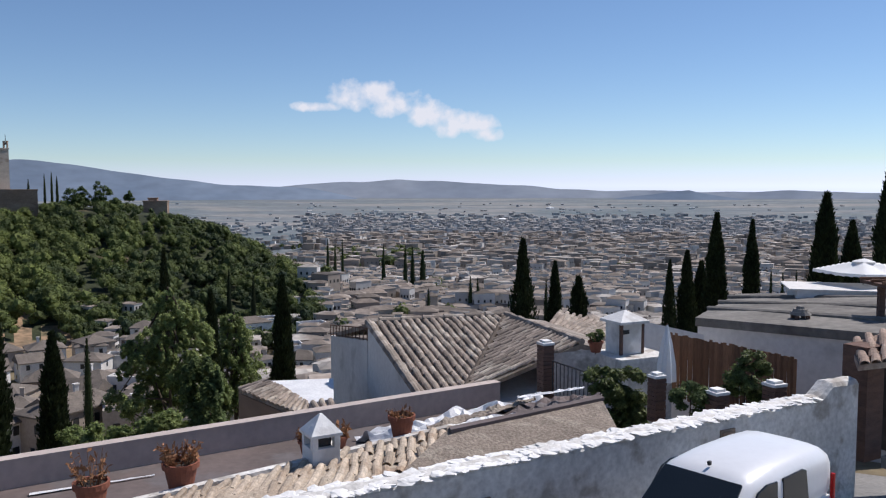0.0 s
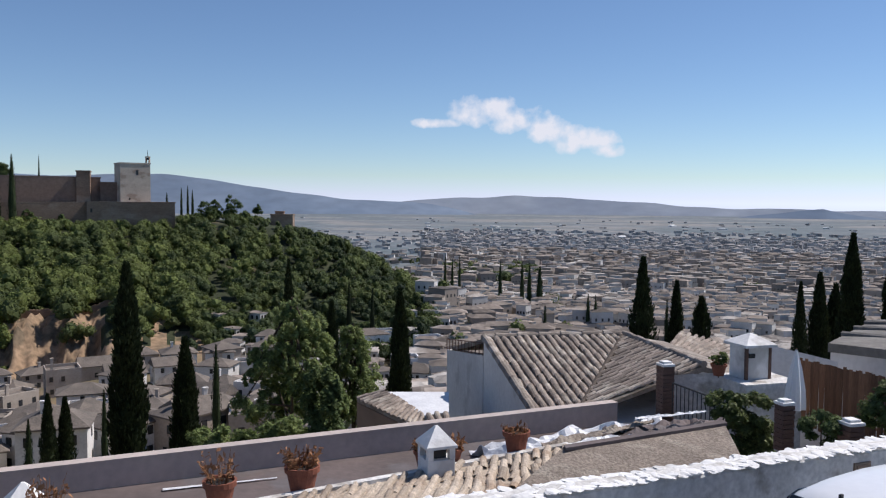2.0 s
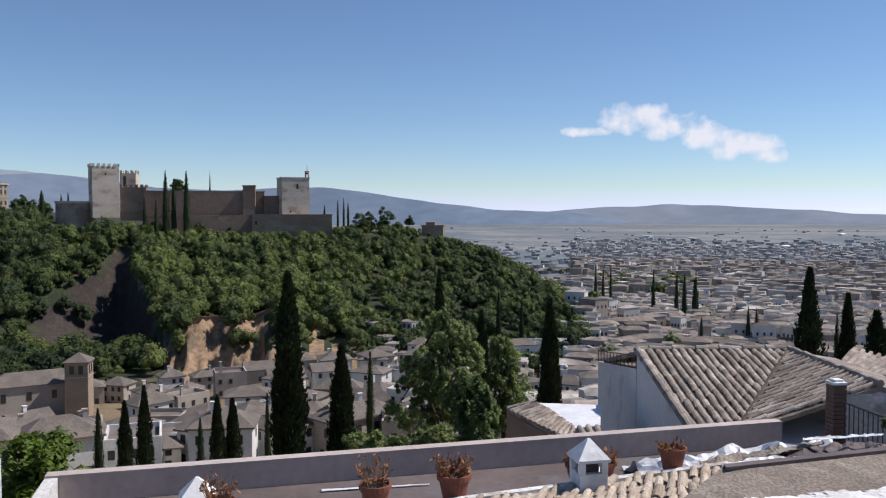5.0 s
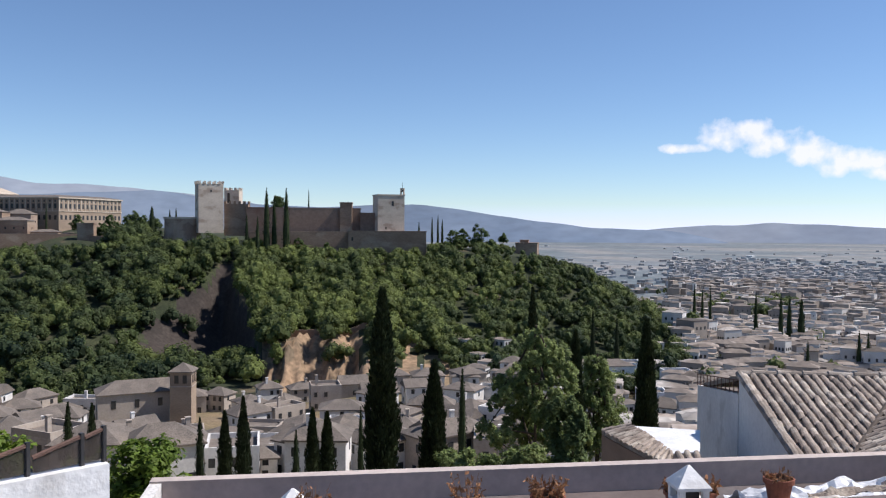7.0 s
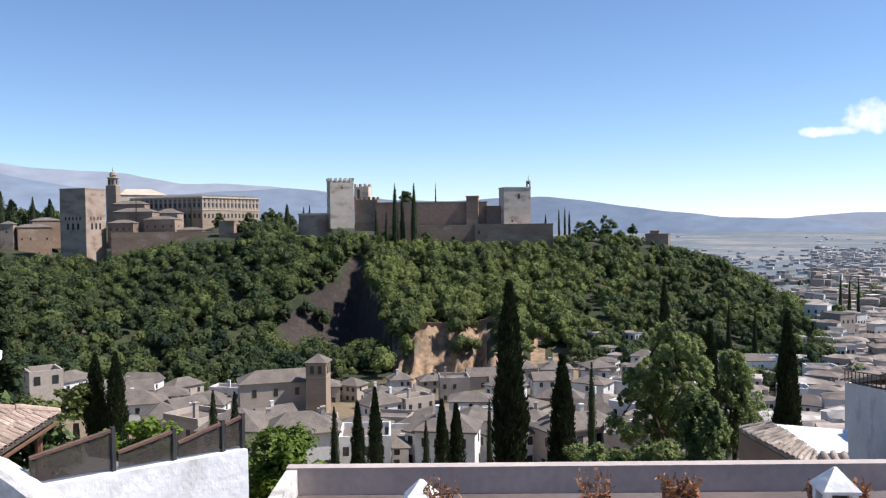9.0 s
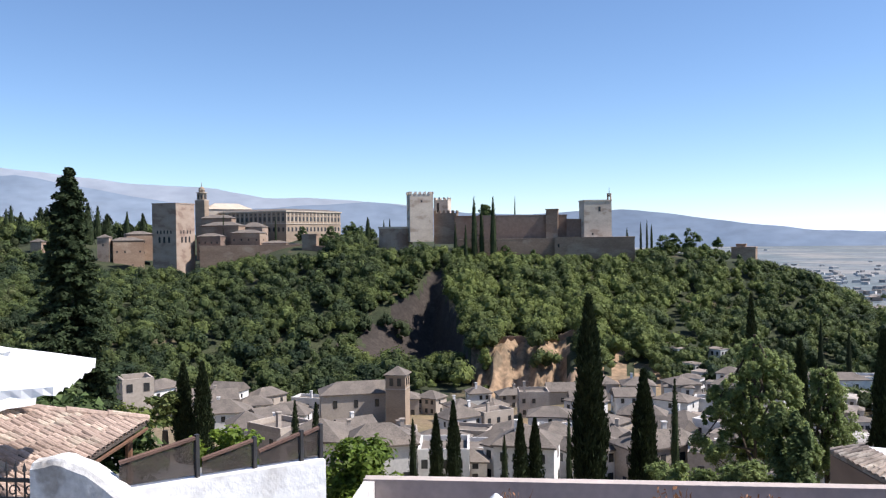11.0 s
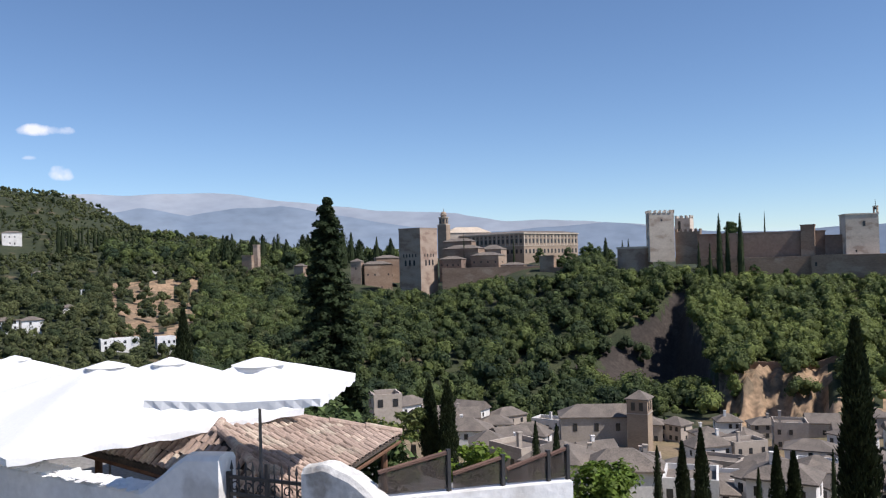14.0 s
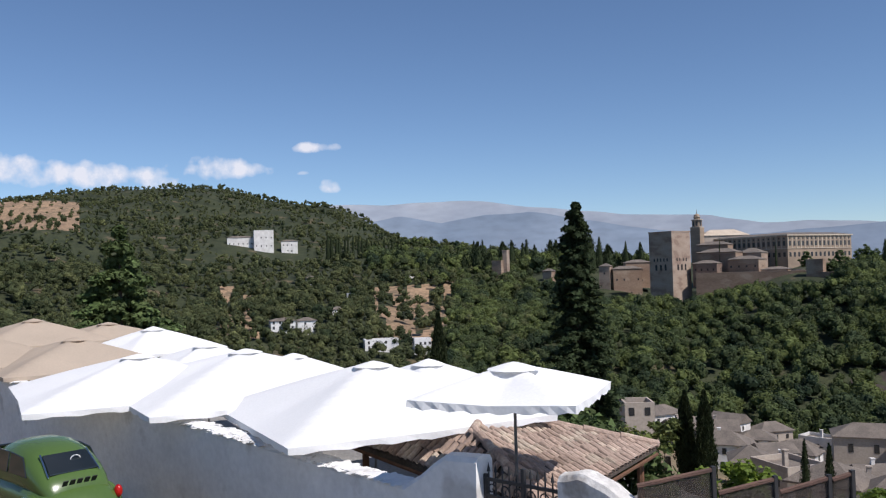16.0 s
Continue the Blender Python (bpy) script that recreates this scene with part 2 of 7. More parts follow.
def hip(bm, w, d, z, rise, over=0.4, ridge=None, thick=0.25, gable=False):
    """A hipped roof over a w by d plan at height z; ridge along x."""
    W, D = w / 2 + over, d / 2 + over
    r = max(0.0, W - D) if ridge is None else ridge / 2
    if gable:
        r = W
    lo = [bm.verts.new(p) for p in ((-W, -D, z - thick), (W, -D, z - thick), (W, D, z - thick), (-W, D, z - thick))]
    mi = [bm.verts.new(p) for p in ((-W, -D, z), (W, -D, z), (W, D, z), (-W, D, z))]
    a = bm.verts.new((-r, 0, z + rise))
    b = bm.verts.new((r, 0, z + rise)) if r > 0.01 else a
    bm.faces.new(lo[::-1])
    for i in range(4):
        bm.faces.new((lo[i], lo[(i + 1) % 4], mi[(i + 1) % 4], mi[i]))
    if a is b:
        for i in range(4):
            bm.faces.new((mi[i], mi[(i + 1) % 4], a))
    else:
        bm.faces.new((mi[0], mi[1], b, a))
        bm.faces.new((mi[1], mi[2], b))
        bm.faces.new((mi[2], mi[3], a, b))
        bm.faces.new((mi[3], mi[0], a))


# ---- the land: one sheet from the street to the horizon ----
DIST = [0, 8, 14, 30, 60, 120, 200, 260, 310, 400, 480, 560, 700, 900, 1300, 1900, 3000, 4400, 4990]
LAND = {
    -180: [-4.8, -4.8, -4.6, -3, 0, 5, 10, 12, 14, 18, 20, 20, 20, 20, 20, 20, 20, 20, 20],
    -60: [-4.9, -4.9, -5.2, -7.5, -11, -20, -34, -44, -52, -64, -72, -80, -92, -102, -111, -112, -110, -76, -70],
    -20: [-4.9, -4.9, -5.2, -8, -12.5, -25, -42, -53, -60, -71, -79, -85, -94, -104, -111, -112, -110, -76, -70],
    0: [-4.9, -4.9, -5.6, -11, -20, -35, -49, -56, -61, -69, -76, -82, -92, -102, -110, -112, -110, -76, -70],
    6: [-4.9, -4.9, -5.6, -12, -22, -37, -49, -56, -60, -64, -70, -78, -91, -101, -110, -112, -110, -76, -70],
    11: [-4.9, -4.9, -5.6, -12, -22, -37, -49, -55, -57, -53, -46, -56, -82, -98, -110, -112, -110, -76, -70],
    15: [-4.9, -4.9, -5.6, -12, -22, -37, -49, -55, -57, -43, -28, -36, -72, -96, -110, -112, -110, -76, -70],
    20: [-4.9, -4.9, -5.6, -12, -22, -37, -49, -55, -57, -37, -18, -20, -56, -95, -110, -112, -110, -76, -70],
    26: [-4.8, -4.8, -5.6, -12, -21, -36, -49, -56, -58, -38, -17, -13, -34, -90, -108, -112, -110, -76, -70],
    32: [-4.8, -4.8, -5.6, -12, -21, -36, -49, -56, -58, -36, -13, -7, -10, -60, -100, -110, -110, -76, -70],
    40: [-4.7, -4.7, -5.4, -11.5, -20, -36, -50, -57, -59, -37, -9, 0, -2, -30, -80, -100, -100, -76, -70],
    48: [-4.6, -4.6, -5.4, -10, -18, -34, -49, -57, -59, -42, -20, -9, -4, -5, -40, -80, -90, -76, -70],
    56: [-4.5, -4.5, -5.2, -9, -16, -30, -46, -54, -57, -45, -33, -22, -5, 4, -10, -50, -80, -70, -70],
    64: [-4.4, -4.4, -5.0, -8, -14, -26, -40, -50, -54, -44, -34, -20, -2, 12, 10, -30, -60, -70, -70],
    72: [-4.3, -4.3, -4.8, -7, -12, -22, -34, -42, -44, -36, -28, -16, 4, 26, 30, -10, -60, -70, -70],
    80: [-4.2, -4.2, -4.6, -6.5, -11, -20, -31, -38, -40, -33, -26, -15, 0, 32, 107, 60, -20, -50, -60],
    88: [-4.2, -4.2, -4.5, -6, -10, -18, -28, -34, -36, -30, -24, -14, 2, 44, 141, 90, 0, -40, -60],
    97: [-4.1, -4.1, -4.2, -5.5, -8, -14, -22, -28, -29, -24, -18, -8, 14, 58, 126, 90, 0, -40, -60],
    106: [-4.1, -4.1, -4.0, -5, -6, -10, -16, -20, -20, -16, -10, 0, 18, 50, 100, 90, 20, -20, -40],
    180: [-4.8, -4.8, -4.6, -3, 0, 5, 10, 12, 14, 18, 20, 20, 20, 20, 20, 20, 20, 20, 20],
}
LAND_AZ = np.array(sorted(LAND))
LAND_Z = np.array([LAND[a] for a in LAND_AZ], dtype=float)
LOG_D = np.log1p(np.array(DIST, dtype=float) / 20.0)


def ravine(az, d):
    """Share across the bare landslip from its cliff to its far lip, and whether a place lies in it."""
    right = np.interp(d, [300, 318, 360, 400, 446], [36.4, 36.7, 37.3, 38.1, 39.2]) + 0.25 * np.sin(d / 9.0)
    left = np.interp(d, [300, 370, 395, 446], [47.8, 47.6, 46.2, 39.6]) + 0.35 * np.sin(d / 7.0)
    t = np.clip((az - right) / np.maximum(left - right, 0.3), 0, 1)
    ends = np.clip((d - 298) / 20, 0, 1) * np.clip((447 - d) / 12, 0, 1)
    return t, np.clip((az - right) / 1.1, 0, 1) * ends * (t < 1)


def land(az, d):
    """Height of the ground at a bearing and distance (arrays or numbers)."""
    az, d = np.broadcast_arrays(np.asarray(az, float), np.asarray(d, float))
    i = np.clip(np.searchsorted(LAND_AZ, az) - 1, 0, len(LAND_AZ) - 2)
    fa = (az - LAND_AZ[i]) / (LAND_AZ[i + 1] - LAND_AZ[i])
    fa = fa * fa * (3 - 2 * fa) * 0.5 + fa * 0.5
    u = np.log1p(d / 20.0)
    j = np.clip(np.searchsorted(LOG_D, u) - 1, 0, len(LOG_D) - 2)
    fd = (u - LOG_D[j]) / (LOG_D[j + 1] - LOG_D[j])
    z = (LAND_Z[i, j] * (1 - fa) + LAND_Z[i + 1, j] * fa) * (1 - fd) + (LAND_Z[i, j + 1] * (1 - fa) + LAND_Z[i + 1, j + 1] * fa) * fd
    k = np.radians(az)
    x, y = -np.sin(k) * d, np.cos(k) * d
    rough = np.clip((d - 60) / 300, 0, 1) * np.clip((2600 - d) / 1500, 0, 1) * np.where((az > 8) & (az < 110), 1, 0.25)
    z = z + rough * (3.0 * np.sin(x / 37 + 1.3 * np.sin(y / 53)) + 2.2 * np.sin(y / 29 + x / 61 + 1) + 1.0 * np.sin(x / 11 + y / 17))
    # the ochre scarp beside it: a bulging rock step with gullies
    edge = 334 + 4 * np.sin(az * 2.1) + 1.6 * np.sin(az * 6.3 + 1) + 0.8 * np.sin(az * 13 + d / 3)
    on = np.clip((az - 30.2) / 0.8, 0, 1) * np.clip((37.4 - az) / 0.5, 0, 1) * np.clip((d - 296) / 10, 0, 1) * np.clip((372 - d) / 16, 0, 1)
    step = -61 + 15.5 * np.clip((d - edge + 9) / 19, 0, 1) ** 0.8 + 1.0 * np.sin(az * 5 + d / 4) + 0.8 * np.sin(az * 11 - d / 2.3) + 0.6 * np.sin(az * 2.3 + d / 1.7)
    z = z * (1 - on) + step * on
    # the bare ravine: a steep cliff on its sunward side, running out on the other
    t, inside = ravine(az, d)
    return np.maximum(z - 36.0 * inside * (1 - t) ** 1.3, np.minimum(z, -60.0))


def ground_at(az, d):
    return float(land(az, d))


def make_ground():
    # the finest rings and rays lie in the stretch that the lookout faces
    az = np.concatenate([np.arange(-180, -60, 8.0), np.arange(-60, -34, 2.0), np.arange(-34, 29, 0.5), np.arange(29, 48, 0.25), np.arange(48, 106, 0.5), np.arange(106, 181, 6.0)])
    d = np.concatenate([np.linspace(0, 14, 6), np.geomspace(16, 300, 36), np.arange(302, 380, 2.0), np.linspace(382, 600, 50), np.geomspace(612, 4990, 60)])
    A, D = np.meshgrid(az, d, indexing="ij")
    k = np.radians(A)
    v = np.stack([-np.sin(k) * D, np.cos(k) * D, land(A, D)], -1).reshape(-1, 3)
    na, nd = len(az), len(d)
    i, j = np.meshgrid(np.arange(na - 1), np.arange(nd - 1), indexing="ij")
    q = (i * nd + j).ravel()
    f = np.stack([q, q + nd, q + nd + 1, q + 1], 1)
    ob = raw("ground", v, f[:, ::-1], M_GROUND, smooth=True)
    me = ob.data
    for m in (M_PLAIN, M_SCAR, M_ROCK, M_STREET, M_UNDER):
        me.materials.append(m)
    ca = (A[:-1, :-1] + A[1:, 1:]).ravel() / 2
    cd = (D[:-1, :-1] + D[1:, 1:]).ravel() / 2
    idx = np.zeros(len(f), dtype=np.int32)
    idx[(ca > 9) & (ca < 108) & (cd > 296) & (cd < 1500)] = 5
    idx[(ca > 9) & (ca < 26) & (cd > 296) & (cd < 330)] = 0
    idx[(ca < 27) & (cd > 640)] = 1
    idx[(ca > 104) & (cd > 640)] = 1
    # bare slope of the ravine, in the rock colour with shade painted in
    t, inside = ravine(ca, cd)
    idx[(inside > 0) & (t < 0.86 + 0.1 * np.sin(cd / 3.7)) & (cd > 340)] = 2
    patchy = np.sin(ca * 3.1) + np.sin(cd / 6) + 0.6 * np.sin(ca * 7.7 + cd / 9)
    idx[(ca > 30.6) & (ca < 37.0) & (cd > 290) & (cd < 352)] = 3
    idx[(ca > 23.5) & (ca <= 30.6) & (cd > 290) & (cd < 345) & (patchy > -0.2)] = 3
    ragged = np.sin(ca * 2.3 + cd / 15) + np.sin(cd / 21 - ca * 1.7) + np.sin(ca * 5.1)
    idx[(ca > 71.3) & (ca < 76.8) & (cd > 415) & (cd < 612) & (ragged > -0.7)] = 3
    idx[(ca > 84.5) & (ca < 87.3) & (cd > 400) & (cd < 640) & (ragged > -0.3)] = 3
    idx[(ca > 95.3) & (ca < 100.5) & (cd > 850) & (cd < 1150)] = 3
    idx[(cd < 13) | ((ca < -15) & (cd < 20))] = 4
    me.polygons.foreach_set("material_index", idx)
    tagged(ob, "dry hillside, valley and plain under the town", "ground", kind="structure")


make_ground()


def ridge_line(name, label, d, az, el, material, base=-2.5, jag=0.06, seed=1):
    """A far mountain chain: a sheet with spurs, from its foot to its crest."""
    rng = np.random.default_rng(seed)
    a = np.arange(-40, 118, 0.4)
    top = np.interp(a, az, el)
    for s, w in ((5.0, 1.0), (1.7, 0.6), (0.7, 0.35)):
        ph = rng.uniform(0, 6.28, 3)
        top = top + jag * w * (np.sin(a / s + ph[0]) + np.sin(a / s * 1.37 + ph[1]))
    rows, steps = [], 9
    for r in range(steps):
        t = r / (steps - 1)
        e = base + (top - base) * t
        dd = d - (1 - t) * 260 + 14 * np.sin(a * 0.9 + 3 * t) * (1 - t) + 7 * np.sin(a * 2.3 + 5 * t) * (1 - t)
        k = np.radians(a)
        rows.append(np.stack([-np.sin(k) * dd, np.cos(k) * dd, dd * np.tan(np.radians(e))], -1))
    v = np.concatenate(rows)
    n = len(a)
    i, j = np.meshgrid(np.arange(steps - 1), np.arange(n - 1), indexing="ij")
    q = (i * n + j).ravel()
    ob = raw(name, v, np.stack([q, q + n, q + n + 1, q + 1], 1)[:, ::-1], material, smooth=True)
    tagged(ob, label, "mountains", kind="structure")


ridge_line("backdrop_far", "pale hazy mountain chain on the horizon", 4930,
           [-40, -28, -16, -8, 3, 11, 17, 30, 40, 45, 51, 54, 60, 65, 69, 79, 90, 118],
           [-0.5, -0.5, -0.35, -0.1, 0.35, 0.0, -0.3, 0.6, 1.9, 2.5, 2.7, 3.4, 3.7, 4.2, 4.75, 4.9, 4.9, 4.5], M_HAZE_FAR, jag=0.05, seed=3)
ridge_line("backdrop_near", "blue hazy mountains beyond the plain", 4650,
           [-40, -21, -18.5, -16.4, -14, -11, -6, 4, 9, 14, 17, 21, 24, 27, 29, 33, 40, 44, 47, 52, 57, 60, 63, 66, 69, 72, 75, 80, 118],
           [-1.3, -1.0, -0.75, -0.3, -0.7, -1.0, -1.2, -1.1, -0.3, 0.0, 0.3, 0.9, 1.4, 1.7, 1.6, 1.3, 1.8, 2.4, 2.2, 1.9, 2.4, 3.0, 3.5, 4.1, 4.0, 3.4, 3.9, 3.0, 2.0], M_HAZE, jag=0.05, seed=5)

# ---- woods and trees ----
def leaf_cloud(rng, centres, radii, counts, size, flat=0.75, core=0.55):
    """Leafy tufts: small bent triangles spread through ellipsoids. Returns verts (n*3, 3) and faces."""
    n = int(np.sum(counts))
    c = np.repeat(centres, counts, axis=0)
    r = np.repeat(radii, counts, axis=0)
    u = rng.normal(size=(n, 3))
    u /= np.linalg.norm(u, axis=1)[:, None]
    u[:, 2] = np.abs(u[:, 2]) * np.where(rng.random(n) < 0.8, 1, -0.6)
    lobes = 1 + 0.22 * np.sin(5 * u[:, 0] + c[:, 0]) * np.cos(4 * u[:, 1] + c[:, 1]) + 0.14 * np.sin(9 * u[:, 2] + 7 * u[:, 0] + c[:, 1])
    p = c + u * r * (lobes * (core + (1 - core) * rng.random(n) ** 0.5))[:, None]
    s = (np.repeat(size, counts) if np.ndim(size) else size) * (0.6 + 0.8 * rng.random(n))
    nrm = u * 0.8 + 0.5 * rng.normal(size=(n, 3)) + np.array([0, 0, 0.75])
    nrm /= np.linalg.norm(nrm, axis=1)[:, None]
    t = np.cross(nrm, rng.normal(size=(n, 3)))
    t /= np.linalg.norm(t, axis=1)[:, None]
    b = np.cross(nrm, t) * flat
    k = s[:, None]
    v = np.stack([p - t * k * 0.7 - b * k * 0.5, p + t * k * 0.75 - b * k * 0.4, p + t * k * 0.05 + b * k * 0.95], 1).reshape(-1, 3)
    return v, np.arange(n * 3).reshape(-1, 3)


def scatter(rng, az0, az1, d0, d1, n):
    az = rng.uniform(az0, az1, n)
    d = np.sqrt(rng.uniform(d0 * d0, d1 * d1, n))
    return az, d


def bare(az, d):
    """Where no tree grows: ravine, rock, fort, clearings."""
    t, inside = ravine(az, d)
    rav = (inside > 0) & (d > 352 + 16 * t + 5 * np.sin(az * 4)) & (t < 0.86 + 0.1 * np.sin(d / 4.3)) & (np.sin(az * 7.3) * np.sin(d / 5.1) < 0.93)
    rock = ((az > 29.8) & (az < 37.2) & (d > 285) & (d < 346 + 8 * np.sin(az * 1.7)) & (np.sin(az * 3.1) + np.sin(d / 6) > -1.5)) | ((az > 25) & (az <= 29.8) & (d > 295) & (d < 335) & (np.sin(az * 3.1) + np.sin(d / 6) > -0.1))
    fort = ((az > 25.6) & (az < 43.6) & (d > 470) & (d < 640)) | ((az > 45) & (az < 62) & (d > 552) & (d < 760))
    scar = (az > 95.5) & (az < 100.2) & (d > 850) & (d < 1150) & (np.sin(az * 9 + d / 30) > -0.6)
    ragged = np.sin(az * 2.3 + d / 15) + np.sin(d / 21 - az * 1.7) + np.sin(az * 5.1)
    dirt = (az > 71.3) & (az < 76.8) & (d > 420) & (d < 608) & (ragged > -0.6) & (np.sin(az * 11) * np.sin(d / 6.1) < 0.75)
    dirt2 = (az > 84.5) & (az < 87.3) & (d > 420) & (d < 620) & (ragged > -0.1)
    gen = (az > 81.3) & (az < 87) & (d > 790) & (d < 880)
    gap = (az > 17.7) & (az < 20.1) & (d > 482) & (d < 506)
    houses = (d < 300) & (az < 60)
    return rav | rock | fort | scar | dirt | dirt2 | gen | gap | houses


SKYLINE_AZ = [8, 10.7, 12.7, 14.6, 18.3, 22, 26, 30, 36, 38.5, 40, 42.7, 44.6, 46.2, 47.6, 53, 55.7, 57.6, 61, 64.6, 68.3, 72]
SKYLINE_EL = [-4.6, -4.1, -3.3, -2.7, -1.7, -0.8, -1.2, -1.4, -1.2, -0.6, -0.1, -0.4, 0.3, 0.2, -1.2, -1.3, -2.2, -1.7, -1.6, -1.2, -0.4, 0.2]


def rounded(rng, c, r):
    """Low-sided uneven balls inside the leaves, so that a crown is no thin shell."""
    p = (1 + 5 ** 0.5) / 2
    iv = np.array([(-1, p, 0), (1, p, 0), (-1, -p, 0), (1, -p, 0), (0, -1, p), (0, 1, p), (0, -1, -p), (0, 1, -p), (p, 0, -1), (p, 0, 1), (-p, 0, -1), (-p, 0, 1)]) / (1 + p * p) ** 0.5
    jf = np.array([(0, 11, 5), (0, 5, 1), (0, 1, 7), (0, 7, 10), (0, 10, 11), (1, 5, 9), (5, 11, 4), (11, 10, 2), (10, 7, 6), (7, 1, 8),
                   (3, 9, 4), (3, 4, 2), (3, 2, 6), (3, 6, 8), (3, 8, 9), (4, 9, 5), (2, 4, 11), (6, 2, 10), (8, 6, 7), (9, 8, 1)])
    v = c[:, None] + iv[None] * r[:, None] * rng.uniform(0.62, 0.88, (len(c), 12, 1))
    return v.reshape(-1, 3), (jf[None] + 12 * np.arange(len(c))[:, None, None]).reshape(-1, 3)


def tufts_on(rng, c, r, counts, size):
    """Small leaf tufts lying on the rounded lobes of a crown."""
    n = int(np.sum(counts))
    cc, rr = np.repeat(c, counts, axis=0), np.repeat(r, counts, axis=0)
    u = rng.normal(size=(n, 3))
    u /= np.linalg.norm(u, axis=1)[:, None]
    u[:, 2] = np.abs(u[:, 2]) * np.where(rng.random(n) < 0.78, 1, -0.7)
    p = cc + u * rr * rng.uniform(0.72, 1.1, n)[:, None]
    nrm = u + 0.38 * rng.normal(size=(n, 3)) + np.array([0, 0, 0.3])
    nrm /= np.linalg.norm(nrm, axis=1)[:, None]
    t = np.cross(nrm, rng.normal(size=(n, 3)))
    t /= np.linalg.norm(t, axis=1)[:, None]
    b = np.cross(nrm, t) * 0.8
    k = (np.repeat(size, counts) * rng.uniform(0.5, 1.4, n))[:, None]
    v = np.stack([p - t * k * 0.7 - b * k * 0.5, p + t * k * 0.75 - b * k * 0.4, p + t * k * 0.05 + b * k * 0.95], 1).reshape(-1, 3)
    return v, np.arange(n * 3).reshape(-1, 3)


def wood(name, label, seed, zones, material, lobes=4, bias=((0, 120), (0.1, 0.1))):
    """Many trees as one mesh: each has a few rounded lobes covered in tufts, and a tone of its own."""
    rng = np.random.default_rng(seed)
    vs, fs, tone, off = [], [], [], 0
    for az0, az1, d0, d1, n, h0, h1, tufts, size in zones:
        az, d = scatter(rng, az0, az1, d0, d1, n)
        keep = ~bare(az, d)
        az, d = az[keep], d[keep]
        h = (h0 + (h1 - h0) * rng.random(len(az)) ** 1.4) * (0.8 + 0.4 * (np.sin(az * 1.9) * np.cos(d / 23) * 0.5 + 0.5))
        base = land(az, d)
        roof = d * np.tan(np.radians(np.interp(az, SKYLINE_AZ, SKYLINE_EL) + rng.normal(0, 0.12, len(az))))
        h = np.where((d < 580) & (d > 330) & (az > 8) & (az < 72), np.minimum(h, roof - base), h)
        keep = h > 2.2
        az, d, h, base = az[keep], d[keep], h[keep], base[keep]
        m = len(az)
        k = np.radians(az)
        wide = h * rng.uniform(0.36, 0.54, m)
        tall = rng.uniform(0.42, 0.52, m) * h
        mid = np.stack([-np.sin(k) * d, np.cos(k) * d, base + h - tall], 1)
        # lobes sit round the middle of the crown, one at its top
        a = rng.uniform(0, 6.283, (m, lobes))
        out = np.where(np.arange(lobes)[None] == 0, 0.1, rng.uniform(0.4, 0.62, (m, lobes)))
        up = np.where(np.arange(lobes)[None] == 0, 0.36, rng.uniform(-0.4, 0.3, (m, lobes)))
        c = np.stack([mid[:, None, 0] + np.cos(a) * out * wide[:, None], mid[:, None, 1] + np.sin(a) * out * wide[:, None], mid[:, None, 2] + up * tall[:, None]], 2).reshape(-1, 3)
        q = rng.uniform(0.5, 0.68, m * lobes)[:, None]
        r = q * np.repeat(np.stack([wide, wide, tall], 1), lobes, axis=0)
        v1, f1 = rounded(rng, c, r)
        per = max(4, tufts // lobes)
        v2, f2 = tufts_on(rng, c, r, np.full(len(c), per), np.repeat(size * h / 8.0, lobes))
        vs += [v1, v2]
        fs += [f1 + off, f2 + off + len(v1)]
        off += len(v1) + len(v2)
        # over the random tone, bias paints sunny slopes lighter and shaded ones darker
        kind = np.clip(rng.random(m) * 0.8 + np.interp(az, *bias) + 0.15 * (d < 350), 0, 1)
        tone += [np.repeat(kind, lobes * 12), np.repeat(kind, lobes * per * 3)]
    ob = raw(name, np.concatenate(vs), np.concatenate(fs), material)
    tree_tones = ob.data.attributes.new("sun_shade_tone", "FLOAT", "POINT")
    tree_tones.data.foreach_set("value", np.concatenate(tone).astype(np.float32))
    tagged(ob, label, "woodland", kind="stuff")


# bias by bearing: sunny slopes get light leaves, shaded ones dark leaves
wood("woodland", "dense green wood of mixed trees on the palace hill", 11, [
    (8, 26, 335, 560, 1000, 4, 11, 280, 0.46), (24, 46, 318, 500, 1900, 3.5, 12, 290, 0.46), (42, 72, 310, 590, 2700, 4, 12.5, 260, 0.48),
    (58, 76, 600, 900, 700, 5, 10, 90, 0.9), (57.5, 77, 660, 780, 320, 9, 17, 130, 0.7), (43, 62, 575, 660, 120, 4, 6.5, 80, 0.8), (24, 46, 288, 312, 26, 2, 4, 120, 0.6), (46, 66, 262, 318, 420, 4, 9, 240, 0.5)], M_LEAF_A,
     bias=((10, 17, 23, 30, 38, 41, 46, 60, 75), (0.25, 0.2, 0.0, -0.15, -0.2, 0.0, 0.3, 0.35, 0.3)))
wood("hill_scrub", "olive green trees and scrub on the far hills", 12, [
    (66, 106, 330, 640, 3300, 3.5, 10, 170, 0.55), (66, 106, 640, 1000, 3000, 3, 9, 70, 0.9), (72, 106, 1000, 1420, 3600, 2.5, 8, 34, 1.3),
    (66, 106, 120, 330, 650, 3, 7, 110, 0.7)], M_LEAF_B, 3)
